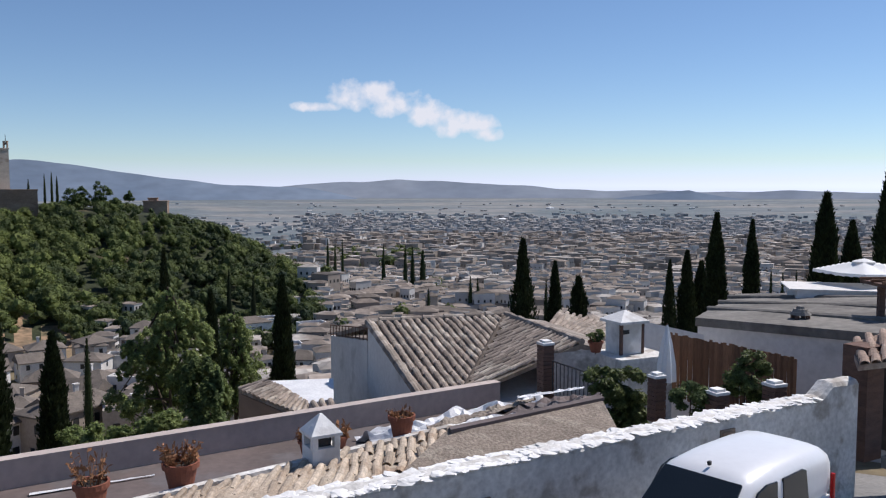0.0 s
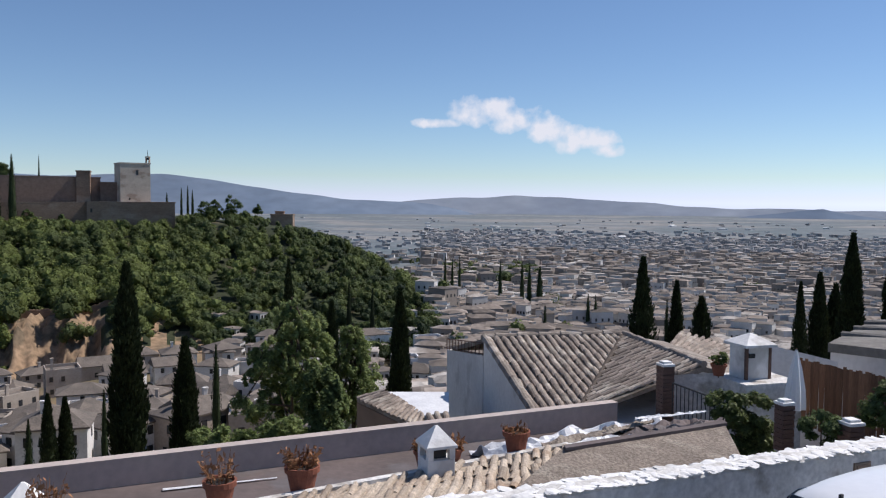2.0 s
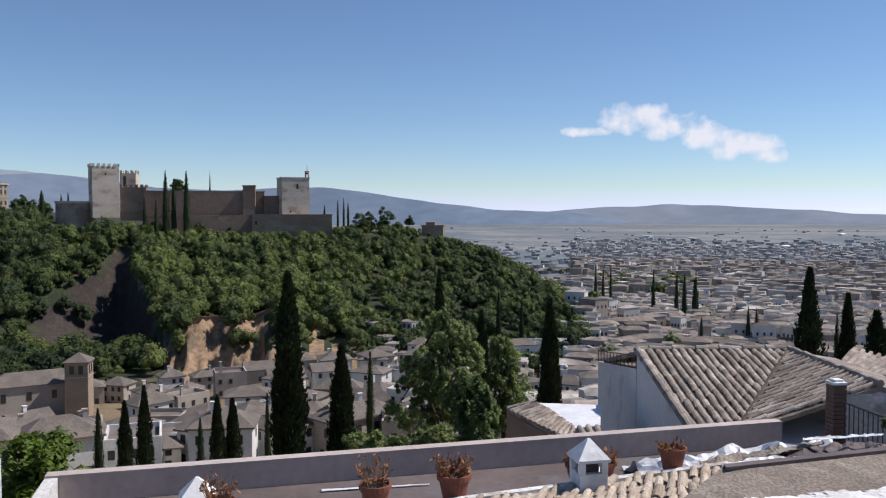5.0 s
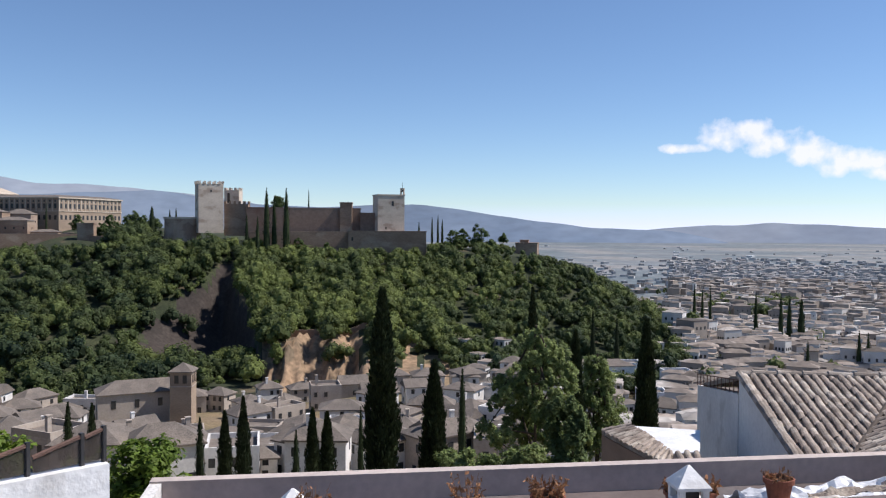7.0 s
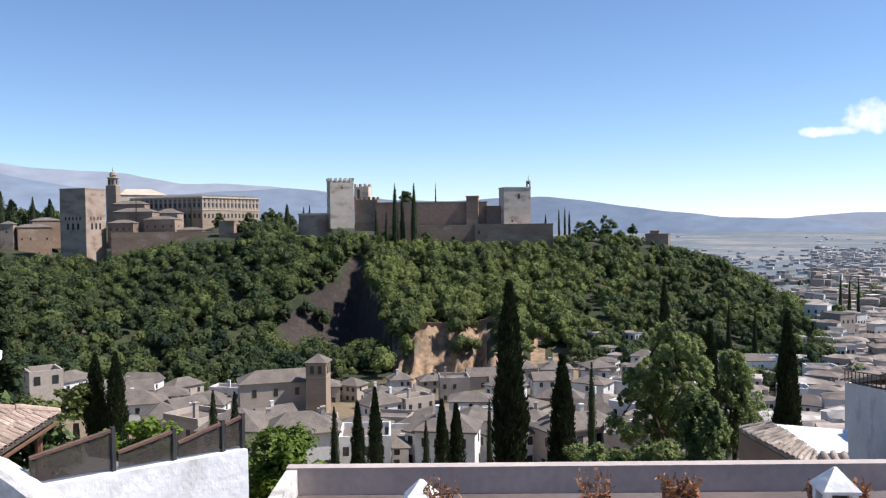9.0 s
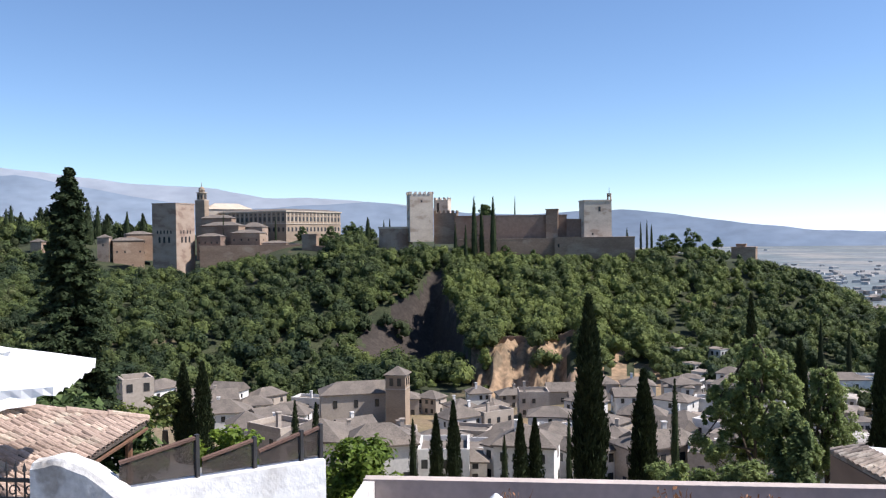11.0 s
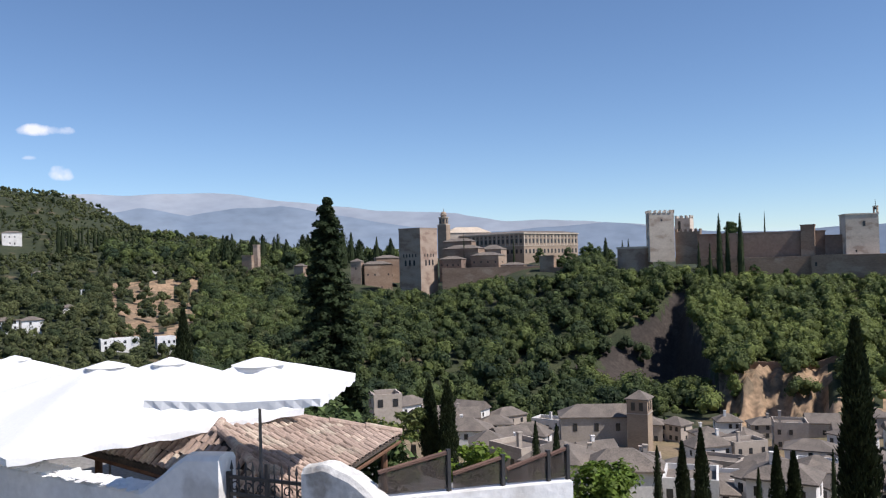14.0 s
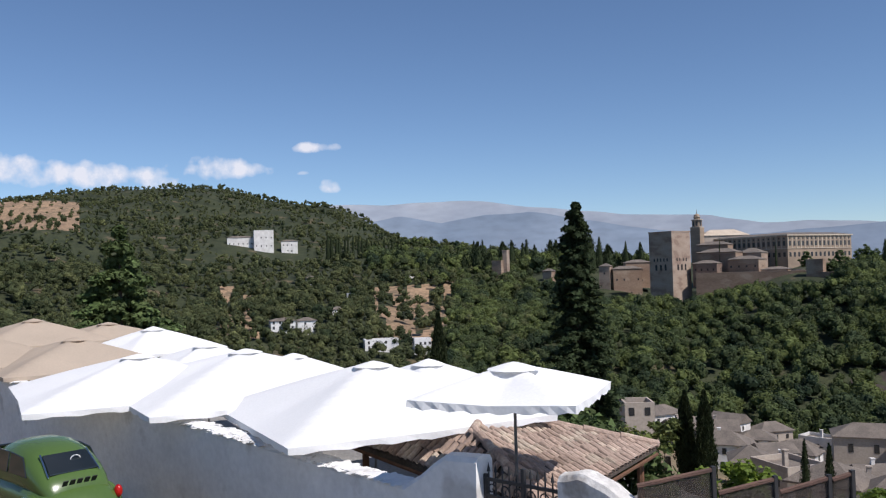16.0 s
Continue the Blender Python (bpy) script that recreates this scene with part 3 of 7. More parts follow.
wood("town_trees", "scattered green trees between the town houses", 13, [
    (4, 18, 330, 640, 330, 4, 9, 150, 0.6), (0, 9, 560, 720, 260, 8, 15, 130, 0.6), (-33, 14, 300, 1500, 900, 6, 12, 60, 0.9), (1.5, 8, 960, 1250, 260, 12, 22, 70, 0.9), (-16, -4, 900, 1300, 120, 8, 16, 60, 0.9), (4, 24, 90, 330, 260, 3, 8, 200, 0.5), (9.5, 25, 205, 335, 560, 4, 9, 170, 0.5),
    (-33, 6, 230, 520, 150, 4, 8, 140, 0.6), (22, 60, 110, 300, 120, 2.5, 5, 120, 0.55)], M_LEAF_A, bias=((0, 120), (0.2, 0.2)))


def spindle(z):
    """Outline of a cypress: radius share by height share."""
    return np.interp(z, [0, 0.05, 0.2, 0.45, 0.7, 0.88, 1.0], [0.45, 0.75, 1.0, 0.95, 0.68, 0.34, 0.03])


def cypress_mesh(seed, h, w, tufts, ragged=0.12):
    """Crown of an upright cypress: tufts over a slim spindle, with a dark heart."""
    rng = np.random.default_rng(seed)
    t = rng.random(tufts) ** 0.8
    a = rng.uniform(0, 6.283, tufts)
    wob = 1 + ragged * (np.sin(a * 2 + t * 17 + seed) + np.sin(a * 3 - t * 29)) + ragged * rng.normal(size=tufts)
    r = w / 2 * spindle(t) * wob * (0.82 + 0.18 * rng.random(tufts))
    p = np.stack([np.cos(a) * r, np.sin(a) * r, h * (0.04 + 0.96 * t)], 1)
    up = np.stack([np.cos(a) * 0.35, np.sin(a) * 0.35, np.ones(tufts)], 1) + 0.22 * rng.normal(size=(tufts, 3))
    up /= np.linalg.norm(up, axis=1)[:, None]
    side = np.cross(up, rng.normal(size=(tufts, 3)))
    side /= np.linalg.norm(side, axis=1)[:, None]
    s = w * rng.uniform(0.055, 0.115, tufts)[:, None]
    v = np.stack([p - side * s * 0.45, p + side * s * 0.45, p + up * s * 1.9], 1).reshape(-1, 3)
    f = np.arange(tufts * 3).reshape(-1, 3)
    # heart
    zz = np.linspace(0.02, 0.97, 14)
    seg = 10
    an = np.arange(seg) * 2 * math.pi / seg
    hv = np.concatenate([np.stack([np.cos(an) * spindle(q) * w * 0.40 * (1 + 0.1 * np.sin(an * 3 + q * 20)), np.sin(an) * spindle(q) * w * 0.40, np.full(seg, q * h)], 1) for q in zz])
    hf = []
    for i in range(len(zz) - 1):
        for j in range(seg):
            a0, a1, b0, b1 = i * seg + j, i * seg + (j + 1) % seg, (i + 1) * seg + j, (i + 1) * seg + (j + 1) % seg
            hf += [(a0, a1, b1), (a0, b1, b0)]
    return np.concatenate([v, hv]), np.concatenate([f, np.array(hf) + len(v)])


CYP_LABEL = "slender dark green cypress rising above the houses"


def cypress(az, d, el_top, el_base, width, tufts, seed, label=CYP_LABEL, ragged=0.12, material=M_LEAF_DARK, name="cypress"):
    z1, z0 = d * math.tan(radians(el_top)), d * math.tan(radians(el_base))
    g = ground_at(az, d)
    z0 = min(g, z0)
    ob = thing(name, label, "tree", Matrix.Translation(P(az, d, z0 - 0.1)), group="cypresses")
    h, w = z1 - z0, d * math.tan(radians(width)) * 0.84
    tufts = int(tufts * 2.2) if tufts > 1500 else tufts
    bm = bmesh.new()
    tube(bm, (0, 0, 0), (0, 0, h * 0.5), w * 0.07 + 0.05, w * 0.03, 8)
    part("trunk", bm, M_BARK, ob)
    v, f = cypress_mesh(seed, h, w, tufts, ragged)
    raw("crown", v, f, material, ob)
    return ob


for i, (az, d, et, eb, w, n) in enumerate([
        (29.0, 50, -4.2, -17.5, 2.5, 6000), (25.4, 52, -9.1, -17.5, 2.1, 4000), (38.3, 75, -11.2, -17, 1.2, 2200), (39.5, 78, -12.1, -16.5, 1.15, 2000),
        (33.7, 72, -12.1, -17, 1.2, 2200), (32.7, 73, -12.4, -17, 1.3, 2200), (41.1, 82, -12.4, -16.5, 0.8, 1400), (34.8, 84, -13.5, -16.5, 0.7, 1200),
        (49.1, 90, -10.9, -14.5, 0.85, 1500), (47.7, 92, -11.1, -14.5, 0.95, 1500), (30.4, 95, -12.1, -15, 0.6, 1000), (23.4, 110, -9.6, -13.5, 0.8, 1200),
        (15.7, 66, -6.9, -14.5, 1.7, 4000), (11.0, 75, -6.1, -13.0, 1.9, 5000), (18.6, 130, -4.1, -9.5, 1.4, 2500),
        (-18.2, 60, -1.8, -9.5, 1.7, 4200), (-20.4, 62, -2.2, -9.0, 1.35, 3600), (-15.3, 75, -4.9, -9.8, 1.1, 2200), (-16.4, 78, -4.3, -9.6, 1.6, 2200),
        (-17.3, 80, -5.0, -9.6, 1.7, 2200), (-24.7, 55, -0.5, -8.0, 2.2, 5000), (-26.2, 60, -2.2, -7.5, 1.9, 3500), (-28.3, 42, 1.9, -9.0, 2.4, 6000),
        (-5.5, 85, -3.7, -9.8, 2.0, 2800), (-7.7, 90, -5.2, -9.6, 1.6, 2400), (-9.3, 80, -6.2, -10, 2.0, 2600), (-7.1, 95, -6.4, -9.6, 0.7, 1200),
        (-21.6, 90, -5.2, -8, 0.5, 900), (-22.3, 92, -5.5, -8, 0.55, 900), (-23.1, 92, -5.3, -8, 0.5, 900),
        (57.0 - 0.7, 58, -8.1, -14, 1.45, 3500), (55.1, 57, -8.1, -14.5, 1.5, 3500), (72.5, 95, -2.7, -8.5, 1.45, 3500),
        (7.9, 640, -3.6, -5.5, 0.35, 500), (7.4, 640, -3.9, -5.5, 0.35, 500), (6.9, 650, -3.7, -5.5, 0.3, 500), (4.1, 600, -4.0, -6, 0.4, 500), (2.6, 600, -4.1, -6, 0.45, 500), (2.1, 610, -4.2, -6, 0.5, 500), (1.4, 610, -4.4, -6, 0.7, 500), (-1.9, 420, -6.2, -8, 0.45, 500), (-2.4, 420, -6.3, -8, 0.45, 500), (1.0, 380, -7.0, -8.6, 0.4, 500),
        (12.9, 330, -6.0, -8.5, 0.5, 700), (14.5, 330, -5.6, -8.2, 0.55, 700)]):
    cypress(az, d, et, eb, w, n, 100 + i, ragged=0.22 if az in (-5.5, -9.3) else 0.12)

# ---- the palace hill ----
def corner_ring(az, d, left, right, theta):
    """Plan ring of a rectangle whose near corner is at a bearing and distance; theta turns it about that corner."""
    c = P(az, d)
    lf, bk = P(az + 90, 1), P(az, 1)
    t = radians(theta)
    u = lf * math.cos(t) + bk * math.sin(t)
    w = -lf * math.sin(t) + bk * math.cos(t)
    return [c, c + w * right, c + w * right + u * left, c + u * left], u, w


def merlons(parent, ring, z, material, size=1.3, h=1.6, gap=1.3):
    bm = bmesh.new()
    block(bm, pose(0, 0, 0), size, 0.7, h)
    me = bpy.data.meshes.new("merlon")
    bm.to_mesh(me)
    bm.free()
    me.materials.append(material)
    for i in range(4):
        a, b = ring[i], ring[(i + 1) % 4]
        n = max(2, int((b - a).length / (size + gap)))
        ang = math.degrees(math.atan2((b - a).y, (b - a).x))
        for k in range(n):
            p = a.lerp(b, (k + 0.25) / n)
            o = new("merlon", me)
            o.parent = parent
            o.matrix_local = pose(p.x, p.y, z, 0, 0, ang)


def opening(parent, a, b, s, z, w, h, material=M_WINDOW, arched=False, name="window"):
    """A dark opening with its reveal, on the face from a to b at share s along it."""
    p = a.lerp(b, s)
    ang = math.degrees(math.atan2((b - a).y, (b - a).x))
    bm = bmesh.new()
    block(bm, pose(p.x, p.y, z, 0, 0, ang), w, 0.16, h)
    if arched:
        bmesh.ops.create_cone(bm, cap_ends=True, segments=12, radius1=w / 2, radius2=w / 2, depth=0.16,
                              matrix=pose(p.x, p.y, z + h, 0, 0, ang) @ pose(0, 0, 0, 90, 0, 0))
    return part(name, bm, material, parent)


def tower(name, label, az, d, left, right, theta, el0, el1, material, crown=False, windows=(), roof=0.0, cat="tower"):
    ring, u, w = corner_ring(az, d, left, right, theta)
    z0, z1 = d * math.tan(radians(el0)), d * math.tan(radians(el1))
    ob = thing(name, label, cat)
    bm = bmesh.new()
    solid(bm, ring, z0, z1)
    part("wall", bm, material, ob)
    if crown:
        merlons(ob, ring, z1, material)
    elif not roof:
        bm = bmesh.new()
        mid = sum(ring, Vector()) / 4
        solid(bm, [p + (p - mid).normalized() * 0.35 for p in ring], z1, z1 + 0.7)
        part("coping", bm, material, ob)
    if roof:
        mid = sum(ring, Vector()) / 4
        bm = bmesh.new()
        solid(bm, [p + (p - mid).normalized() * 0.8 for p in ring], z1, z1 + roof, [mid + (p - mid) * 0.04 for p in ring])
        part("roof", bm, M_ROOF, ob)
    for side, s, el, ww, hh, arch in windows:
        a, b = (ring[3], ring[0]) if side == "L" else (ring[0], ring[1])
        opening(ob, a, b, s, d * math.tan(radians(el)), ww, hh, arched=arch)
    return ob


tower("comares_keep", "huge square pinkish rammed earth tower on the wooded slope", 56.6, 560, 18.8, 18.8, 38.6, -3.0, 2.3, M_FORT_PALE, crown=False, windows=[
    ("L", s, 0.35, 1.0, 1.7, True) for s in (0.22, 0.36, 0.5, 0.64, 0.78)] + [("L", s, -0.25, 1.6, 3.2, True) for s in (0.3, 0.5, 0.7)]
    + [("R", s, -0.25, 1.6, 3.2, True) for s in (0.3, 0.5, 0.7)] + [("R", s, 0.35, 1.0, 1.7, True) for s in (0.25, 0.4, 0.6, 0.75)])
tower("bell_tower", "pale square watch tower with a small window", 27.4, 480, 15.6, 14, -14, -1.6, 2.2, M_FORT_SUNLIT, windows=[("L", 0.56, 1.5, 1.2, 2.6, False), ("L", 0.3, -0.1, 0.8, 1.2, False)])
tower("keep", "tall battlemented tower of pale rammed earth", 39.5, 505, 14.3, 11, -12, -0.4, 2.85, M_FORT_SUNLIT, crown=True, windows=[("L", 0.5, 2.3, 0.9, 1.2, False)])
tower("broken_tower", "battlemented tower with an open ruined gap", 38.5, 520, 9.0, 9, 14, -0.4, 2.45, M_FORT_SUNLIT, crown=True, windows=[("L", 0.3, 1.6, 1.6, 6, False)])
tower("gate_block", "low battlemented block of brown rammed earth", 37.9, 506, 14, 8, 8, -0.6, 1.55, M_FORT, crown=True)
tower("bastion_wall", "long reddish fortress wall", 30.4, 488, 65, 8, -9, -2.0, 1.25, M_FORT_RED)
tower("lower_rampart", "lower rampart of brown masonry before the fortress wall", 30.4, 478, 62, 6, -8, -2.4, -0.35, M_FORT)
tower("turret", "small square turret on the fortress wall", 31.0, 484, 6.8, 6, 5, -1.0, 1.65, M_FORT)
tower("side_wall", "brown stretch of fortress wall beside the tower", 29.0, 484, 12, 6, 5, -2.0, 0.95, M_FORT_RED, windows=[("L", 0.8, -0.4, 1.3, 2.4, False)])
tower("spur_rampart", "broad brown rampart below the pale tower", 25.9, 474, 44, 20, -4, -2.9, -0.3, M_FORT, windows=[("L", 0.05, -0.9, 1.0, 2.0, False)])
tower("outwork", "square brown turret among the trees", 18.3, 500, 13, 10, 6, -2.6, -1.05, M_FORT, crown=False)
tower("lookout_turret", "small raised brown turret among the trees", 18.9, 504, 5, 5, 6, -1.2, -0.85, M_FORT)
tower("wall_turret", "square turret on the palace wall", 47.5, 540, 9.4, 7, 14, -1.9, 0.15, M_FORT)
tower("curtain_wall", "low curtain wall between the palace and the fortress", 43.3, 520, 46, 5, 24, -1.6, -0.7, M_FORT)
tower("palace_wall", "rampart under the palace roofs", 47.8, 556, 72, 6, 2, -2.4, -0.55, M_FORT)
tower("lady_tower", "slim tower with a low tiled roof", 60.7, 600, 7.8, 7, 18, -2.2, 0.15, M_FORT_PALE, roof=2.2, windows=[("L", 0.5, -0.4, 0.9, 1.6, False)])
tower("small_pavilion", "small pavilion tower with a tiled roof", 64.6, 610, 7.5, 6, 30, -2.0, -0.05, M_FORT, roof=1.8)
tower("ruin_tower", "roofless ruined brown tower on the slope", 68.0, 620, 8, 8, 30, -1.0, 0.7, M_FORT)
tower("ruin_spur", "tall broken wall of a ruined tower", 67.6, 622, 3.4, 6, 20, -1.0, 1.4, M_FORT_PALE)

# round bastion
ob = thing("round_bastion", "round rammed earth bastion at the wall's corner", "bastion", Matrix.Translation(P(42.1, 516, 0)))
bm = bmesh.new()
tube(bm, (0, 0, -9), (0, 0, 4.6), 10.5, 10.2, 28)
part("wall", bm, M_FORT_PALE, ob)
bm = bmesh.new()
tube(bm, (0, 0, 4.6), (0, 0, 5.8), 10.8, 10.8, 28)
part("parapet", bm, M_FORT_SUNLIT, ob)

# mast and bell on the pale tower
ob = thing("belfry", "slim belfry with a bell and a flagpole on the tower", "belfry", Matrix.Translation(P(27.55, 484, 19.0)))
bm = bmesh.new()
for sx in (-1, 1):
    block(bm, pose(sx * 0.9, 0, 0), 0.6, 0.9, 3.4)
block(bm, pose(0, 0, 3.4), 2.6, 1.0, 0.5)
part("arch", bm, M_FORT, ob)
bm = bmesh.new()
tube(bm, (0, 0, 3.9), (0, 0, 7.2), 0.16, 0.1)
part("flagpole", bm, M_WINDOW, ob)
bm = bmesh.new()
bmesh.ops.create_cone(bm, cap_ends=True, segments=12, radius1=0.7, radius2=0.25, depth=1.2, matrix=pose(0, 0, 2.6))
part("bell", bm, M_WINDOW, ob)


# the square renaissance palace
def palace():
    d, el = 600, 1.75
    ring, u, w = corner_ring(49.5, d, 66, 63, 41)
    z0, z1 = -6.0, d * math.tan(radians(el))
    ob = thing("stone_palace", "square tawny stone palace with rows of windows", "palace")
    bm = bmesh.new()
    solid(bm, ring, z0, z1)
    part("wall", bm, M_STONE, ob)
    mid = sum(ring, Vector()) / 4
    for k, (z, out, h) in enumerate(((z1, 1.1, 0.9), (z1 - 8.6, 0.5, 0.5))):
        bm = bmesh.new()
        solid(bm, [p + (p - mid).normalized() * out for p in ring], z, z + h)
        part("cornice", bm, M_CORNICE, ob)
    bm = bmesh.new()
    solid(bm, [p + (p - mid).normalized() * 0.8 for p in ring], z1 + 0.9, z1 + 2.6, [mid + (p - mid) * 0.75 for p in ring])
    part("roof", bm, M_ROOF, ob)
    for a, b in ((ring[3], ring[0]), (ring[0], ring[1])):
        for i in range(15):
            s = (i + 0.6) / 15.2
            opening(ob, a, b, s, z1 - 6.6, 1.9, 3.2)
            opening(ob, a, b, s, z1 - 2.3, 1.2, 1.2)
            opening(ob, a, b, s, z1 - 14.0, 1.9, 3.0)
            p = a.lerp(b, (i + 0.1) / 15.2)
            ang = math.degrees(math.atan2((b - a).y, (b - a).x))
            bm = bmesh.new()
            block(bm, pose(p.x, p.y, z1 - 8.2, 0, 0, ang), 0.7, 0.5, 8.2)
            part("pilaster", bm, M_CORNICE, ob)
    # church behind, with its tower
    ch = thing("hill_church", "pale church with a low roof behind the palace", "church", Matrix.Translation(P(53.4, 655, 10)) @ pose(0, 0, 0, 0, 0, 53 + 20))
    bm = bmesh.new()
    block(bm, pose(0, 0, -8), 34, 16, 20)
    part("wall", bm, M_CREAM, ch)
    bm = bmesh.new()
    hip(bm, 34, 16, 12, 4.5, 0.6)
    part("roof", bm, M_CORNICE, ch)
    tw = thing("church_bell_tower", "slim stone bell tower with a domed lantern", "bell tower", Matrix.Translation(P(54.95, 640, 0)) @ pose(0, 0, 0, 0, 0, 75))
    for nm, z, h, r, n in (("shaft", 0, 28, 4.3, 4), ("belfry", 28, 5.5, 3.6, 8), ("drum", 33.5, 2.2, 2.3, 8)):
        bm = bmesh.new()
        tube(bm, (0, 0, z), (0, 0, z + h), r * (1.2 if n == 4 else 1), None, n)
        part(nm, bm, M_STONE, tw)
        bm = bmesh.new()
        tube(bm, (0, 0, z + h), (0, 0, z + h + 0.5), r * 1.25, None, n)
        part("cornice", bm, M_CORNICE, tw)
    bm = bmesh.new()
    bmesh.ops.create_uvsphere(bm, u_segments=12, v_segments=8, radius=2.2, matrix=pose(0, 0, 36.2))
    tube(bm, (0, 0, 38), (0, 0, 41.5), 0.35, 0.05)
    part("dome", bm, M_STONE, tw, smooth=True)
    for k in range(8):
        bm = bmesh.new()
        block(bm, pose(0, 0, 29.2, 0, 0, k * 45 + 22.5) @ pose(0, -3.35, 0), 1.2, 0.3, 3.2)
        part("window", bm, M_WINDOW, tw)


palace()


# ---- houses ----
def house(az, d, w, dep, h, turn=0.0, roof="hip", rise=2.0, z=None, wall=M_WHITE, label="white house with a tiled roof", floors=2, cols=3,
          chimney=False, rng=random, cat="house", group="houses", roof_mat=M_ROOF, name="house"):
    """A house: walls, roof, windows with frames; it faces the lookout, turned by turn degrees."""
    g = ground_at(az, d) if z is None else z
    m = Matrix.Translation(P(az, d, g)) @ pose(0, 0, 0, 0, 0, az + turn)
    ob = thing(name, label, cat, m, group=group)
    bm = bmesh.new()
    block(bm, pose(0, 0, -4), w, dep, h + 4)
    part("wall", bm, wall, ob)
    bm = bmesh.new()
    if roof == "flat":
        for x, y, sx, sy in ((0, -dep / 2 + 0.15, w + 0.1, 0.3), (0, dep / 2 - 0.15, w + 0.1, 0.3), (-w / 2 + 0.15, 0, 0.3, dep - 0.62), (w / 2 - 0.15, 0, 0.3, dep - 0.62)):
            block(bm, pose(x, y, h), sx, sy, 0.9)
        part("parapet", bm, wall, ob)
        bm = bmesh.new()
        block(bm, pose(0, 0, h), w - 0.55, dep - 0.55, 0.06)
        part("roof_terrace", bm, roof_mat, ob)
    else:
        hip(bm, w, dep, h, rise, 0.45, gable=roof == "gable")
        part("roof", bm, roof_mat, ob)
        if roof == "gable":
            bm = bmesh.new()
            for sx in (-1, 1):
                a = [bm.verts.new((sx * (w / 2 - 0.02), -dep / 2, h)), bm.verts.new((sx * (w / 2 - 0.02), dep / 2, h)), bm.verts.new((sx * (w / 2 - 0.02), 0, h + rise * 0.9))]
                b = [bm.verts.new((sx * (w / 2 - 0.3), p.co.y, p.co.z)) for p in a]
                bm.faces.new(a), bm.faces.new(b)
            part("gable", bm, wall, ob)
    fh = h / floors
    for f in range(floors):
        for c in range(cols):
            if rng.random() < 0.2:
                continue
            ww, hh = (0.95, 1.35) if f or rng.random() < 0.6 else (1.1, 2.0)
            bm = bmesh.new()
            x, zz = (c + 0.5) / cols * w - w / 2 + rng.uniform(-0.3, 0.3), f * fh + (0.9 if hh < 1.9 else 0.1)
            block(bm, pose(x, -dep / 2, zz), ww, 0.12, hh)
            part("window", bm, M_WINDOW, ob)
    for sx in (-1, 1):
        for f in range(floors):
            bm = bmesh.new()
            block(bm, pose(sx * w / 2, rng.uniform(-0.25, 0.25) * dep, f * fh + 0.9), 0.12, 0.9, 1.3)
            part("window", bm, M_WINDOW, ob)
    if chimney:
        bm = bmesh.new()
        cx, cy = w * rng.uniform(-0.3, 0.3), dep * rng.uniform(-0.2, 0.1)
        block(bm, pose(cx, cy, h), 0.7, 0.6, rise + 0.9)
        block(bm, pose(cx, cy, h + rise + 0.9), 0.9, 0.8, 0.18)
        part("chimney", bm, wall, ob)
    return ob


# palace roofs behind the great tower
for az, d, w, dep, el0, el1, rise, turn, wl in [
        (53.6, 592, 26, 14, -0.8, 0.85, 2.6, -20, M_FORT), (52.0, 574, 20, 12, -0.9, 0.35, 2.2, -20, M_FORT), (51.6, 600, 16, 12, -0.5, 0.75, 3.2, -20, M_FORT_PALE),
        (54.4, 572, 16, 10, -1.0, 0.15, 2.0, -20, M_FORT_RED), (50.2, 566, 16, 9, -1.2, -0.35, 1.6, -15, M_FORT_PALE), (53.9, 612, 22, 10, 0.2, 1.35, 2.2, -20, M_FORT),
        (59.6, 606, 20, 10, -1.8, -0.05, 2.0, 10, M_FORT), (58.9, 618, 18, 12, -1.0, 0.35, 2.0, 10, M_FORT), (48.9, 572, 12, 7, -1.3, -0.5, 1.2, -10, M_FORT)]:
    z0 = d * math.tan(radians(el0))
    house(az, d, w, dep, d * (math.tan(radians(el1)) - math.tan(radians(el0))), turn, z=z0, wall=wl, rise=rise, floors=2, cols=4,
          label="old palace wing with a low tiled roof", group="palace wings", rng=random.Random(int(az * 10)), name="palace_wing", cat="palace")

# white summer palace on the far hill
for az, d, w, dep, el0, el1, roof, fl, cols in [(85.6, 850, 26, 9, 1.7, 2.75, "hip", 2, 6), (84.1, 846, 19, 12, 1.5, 3.15, "flat", 3, 4), (82.4, 852, 16, 9, 1.7, 2.45, "hip", 2, 4)]:
    z0 = d * math.tan(radians(el0))
    house(az, d, w, dep, d * (math.tan(radians(el1)) - math.tan(radians(el0))), 4, roof, 1.6, z0, M_WHITE,
          "white wing of the summer palace on the green hill", fl, cols, group="summer palace wings", rng=random.Random(int(az)), name="summer_palace_wing", cat="palace")
for az, d, w, dep, h, roof in [(83.0, 420, 12, 8, 5, "hip"), (81.4, 424, 9, 7, 6, "hip"), (76.4, 400, 16, 7, 4.5, "flat"), (73.6, 402, 8, 8, 6, "flat"), (79.3, 470, 7, 6, 4, "hip"),
                               (81.0, 640, 8, 6, 5, "hip"), (78.2, 560, 8, 5, 3, "flat"), (74.2, 640, 8, 5, 3.5, "hip")]:
    house(az, d, w, dep, h, 8, roof, 1.5, None, M_LIME, "white villa among trees in the valley", 2, 4, group="valley villas", rng=random.Random(int(az * 7)), name="villa")

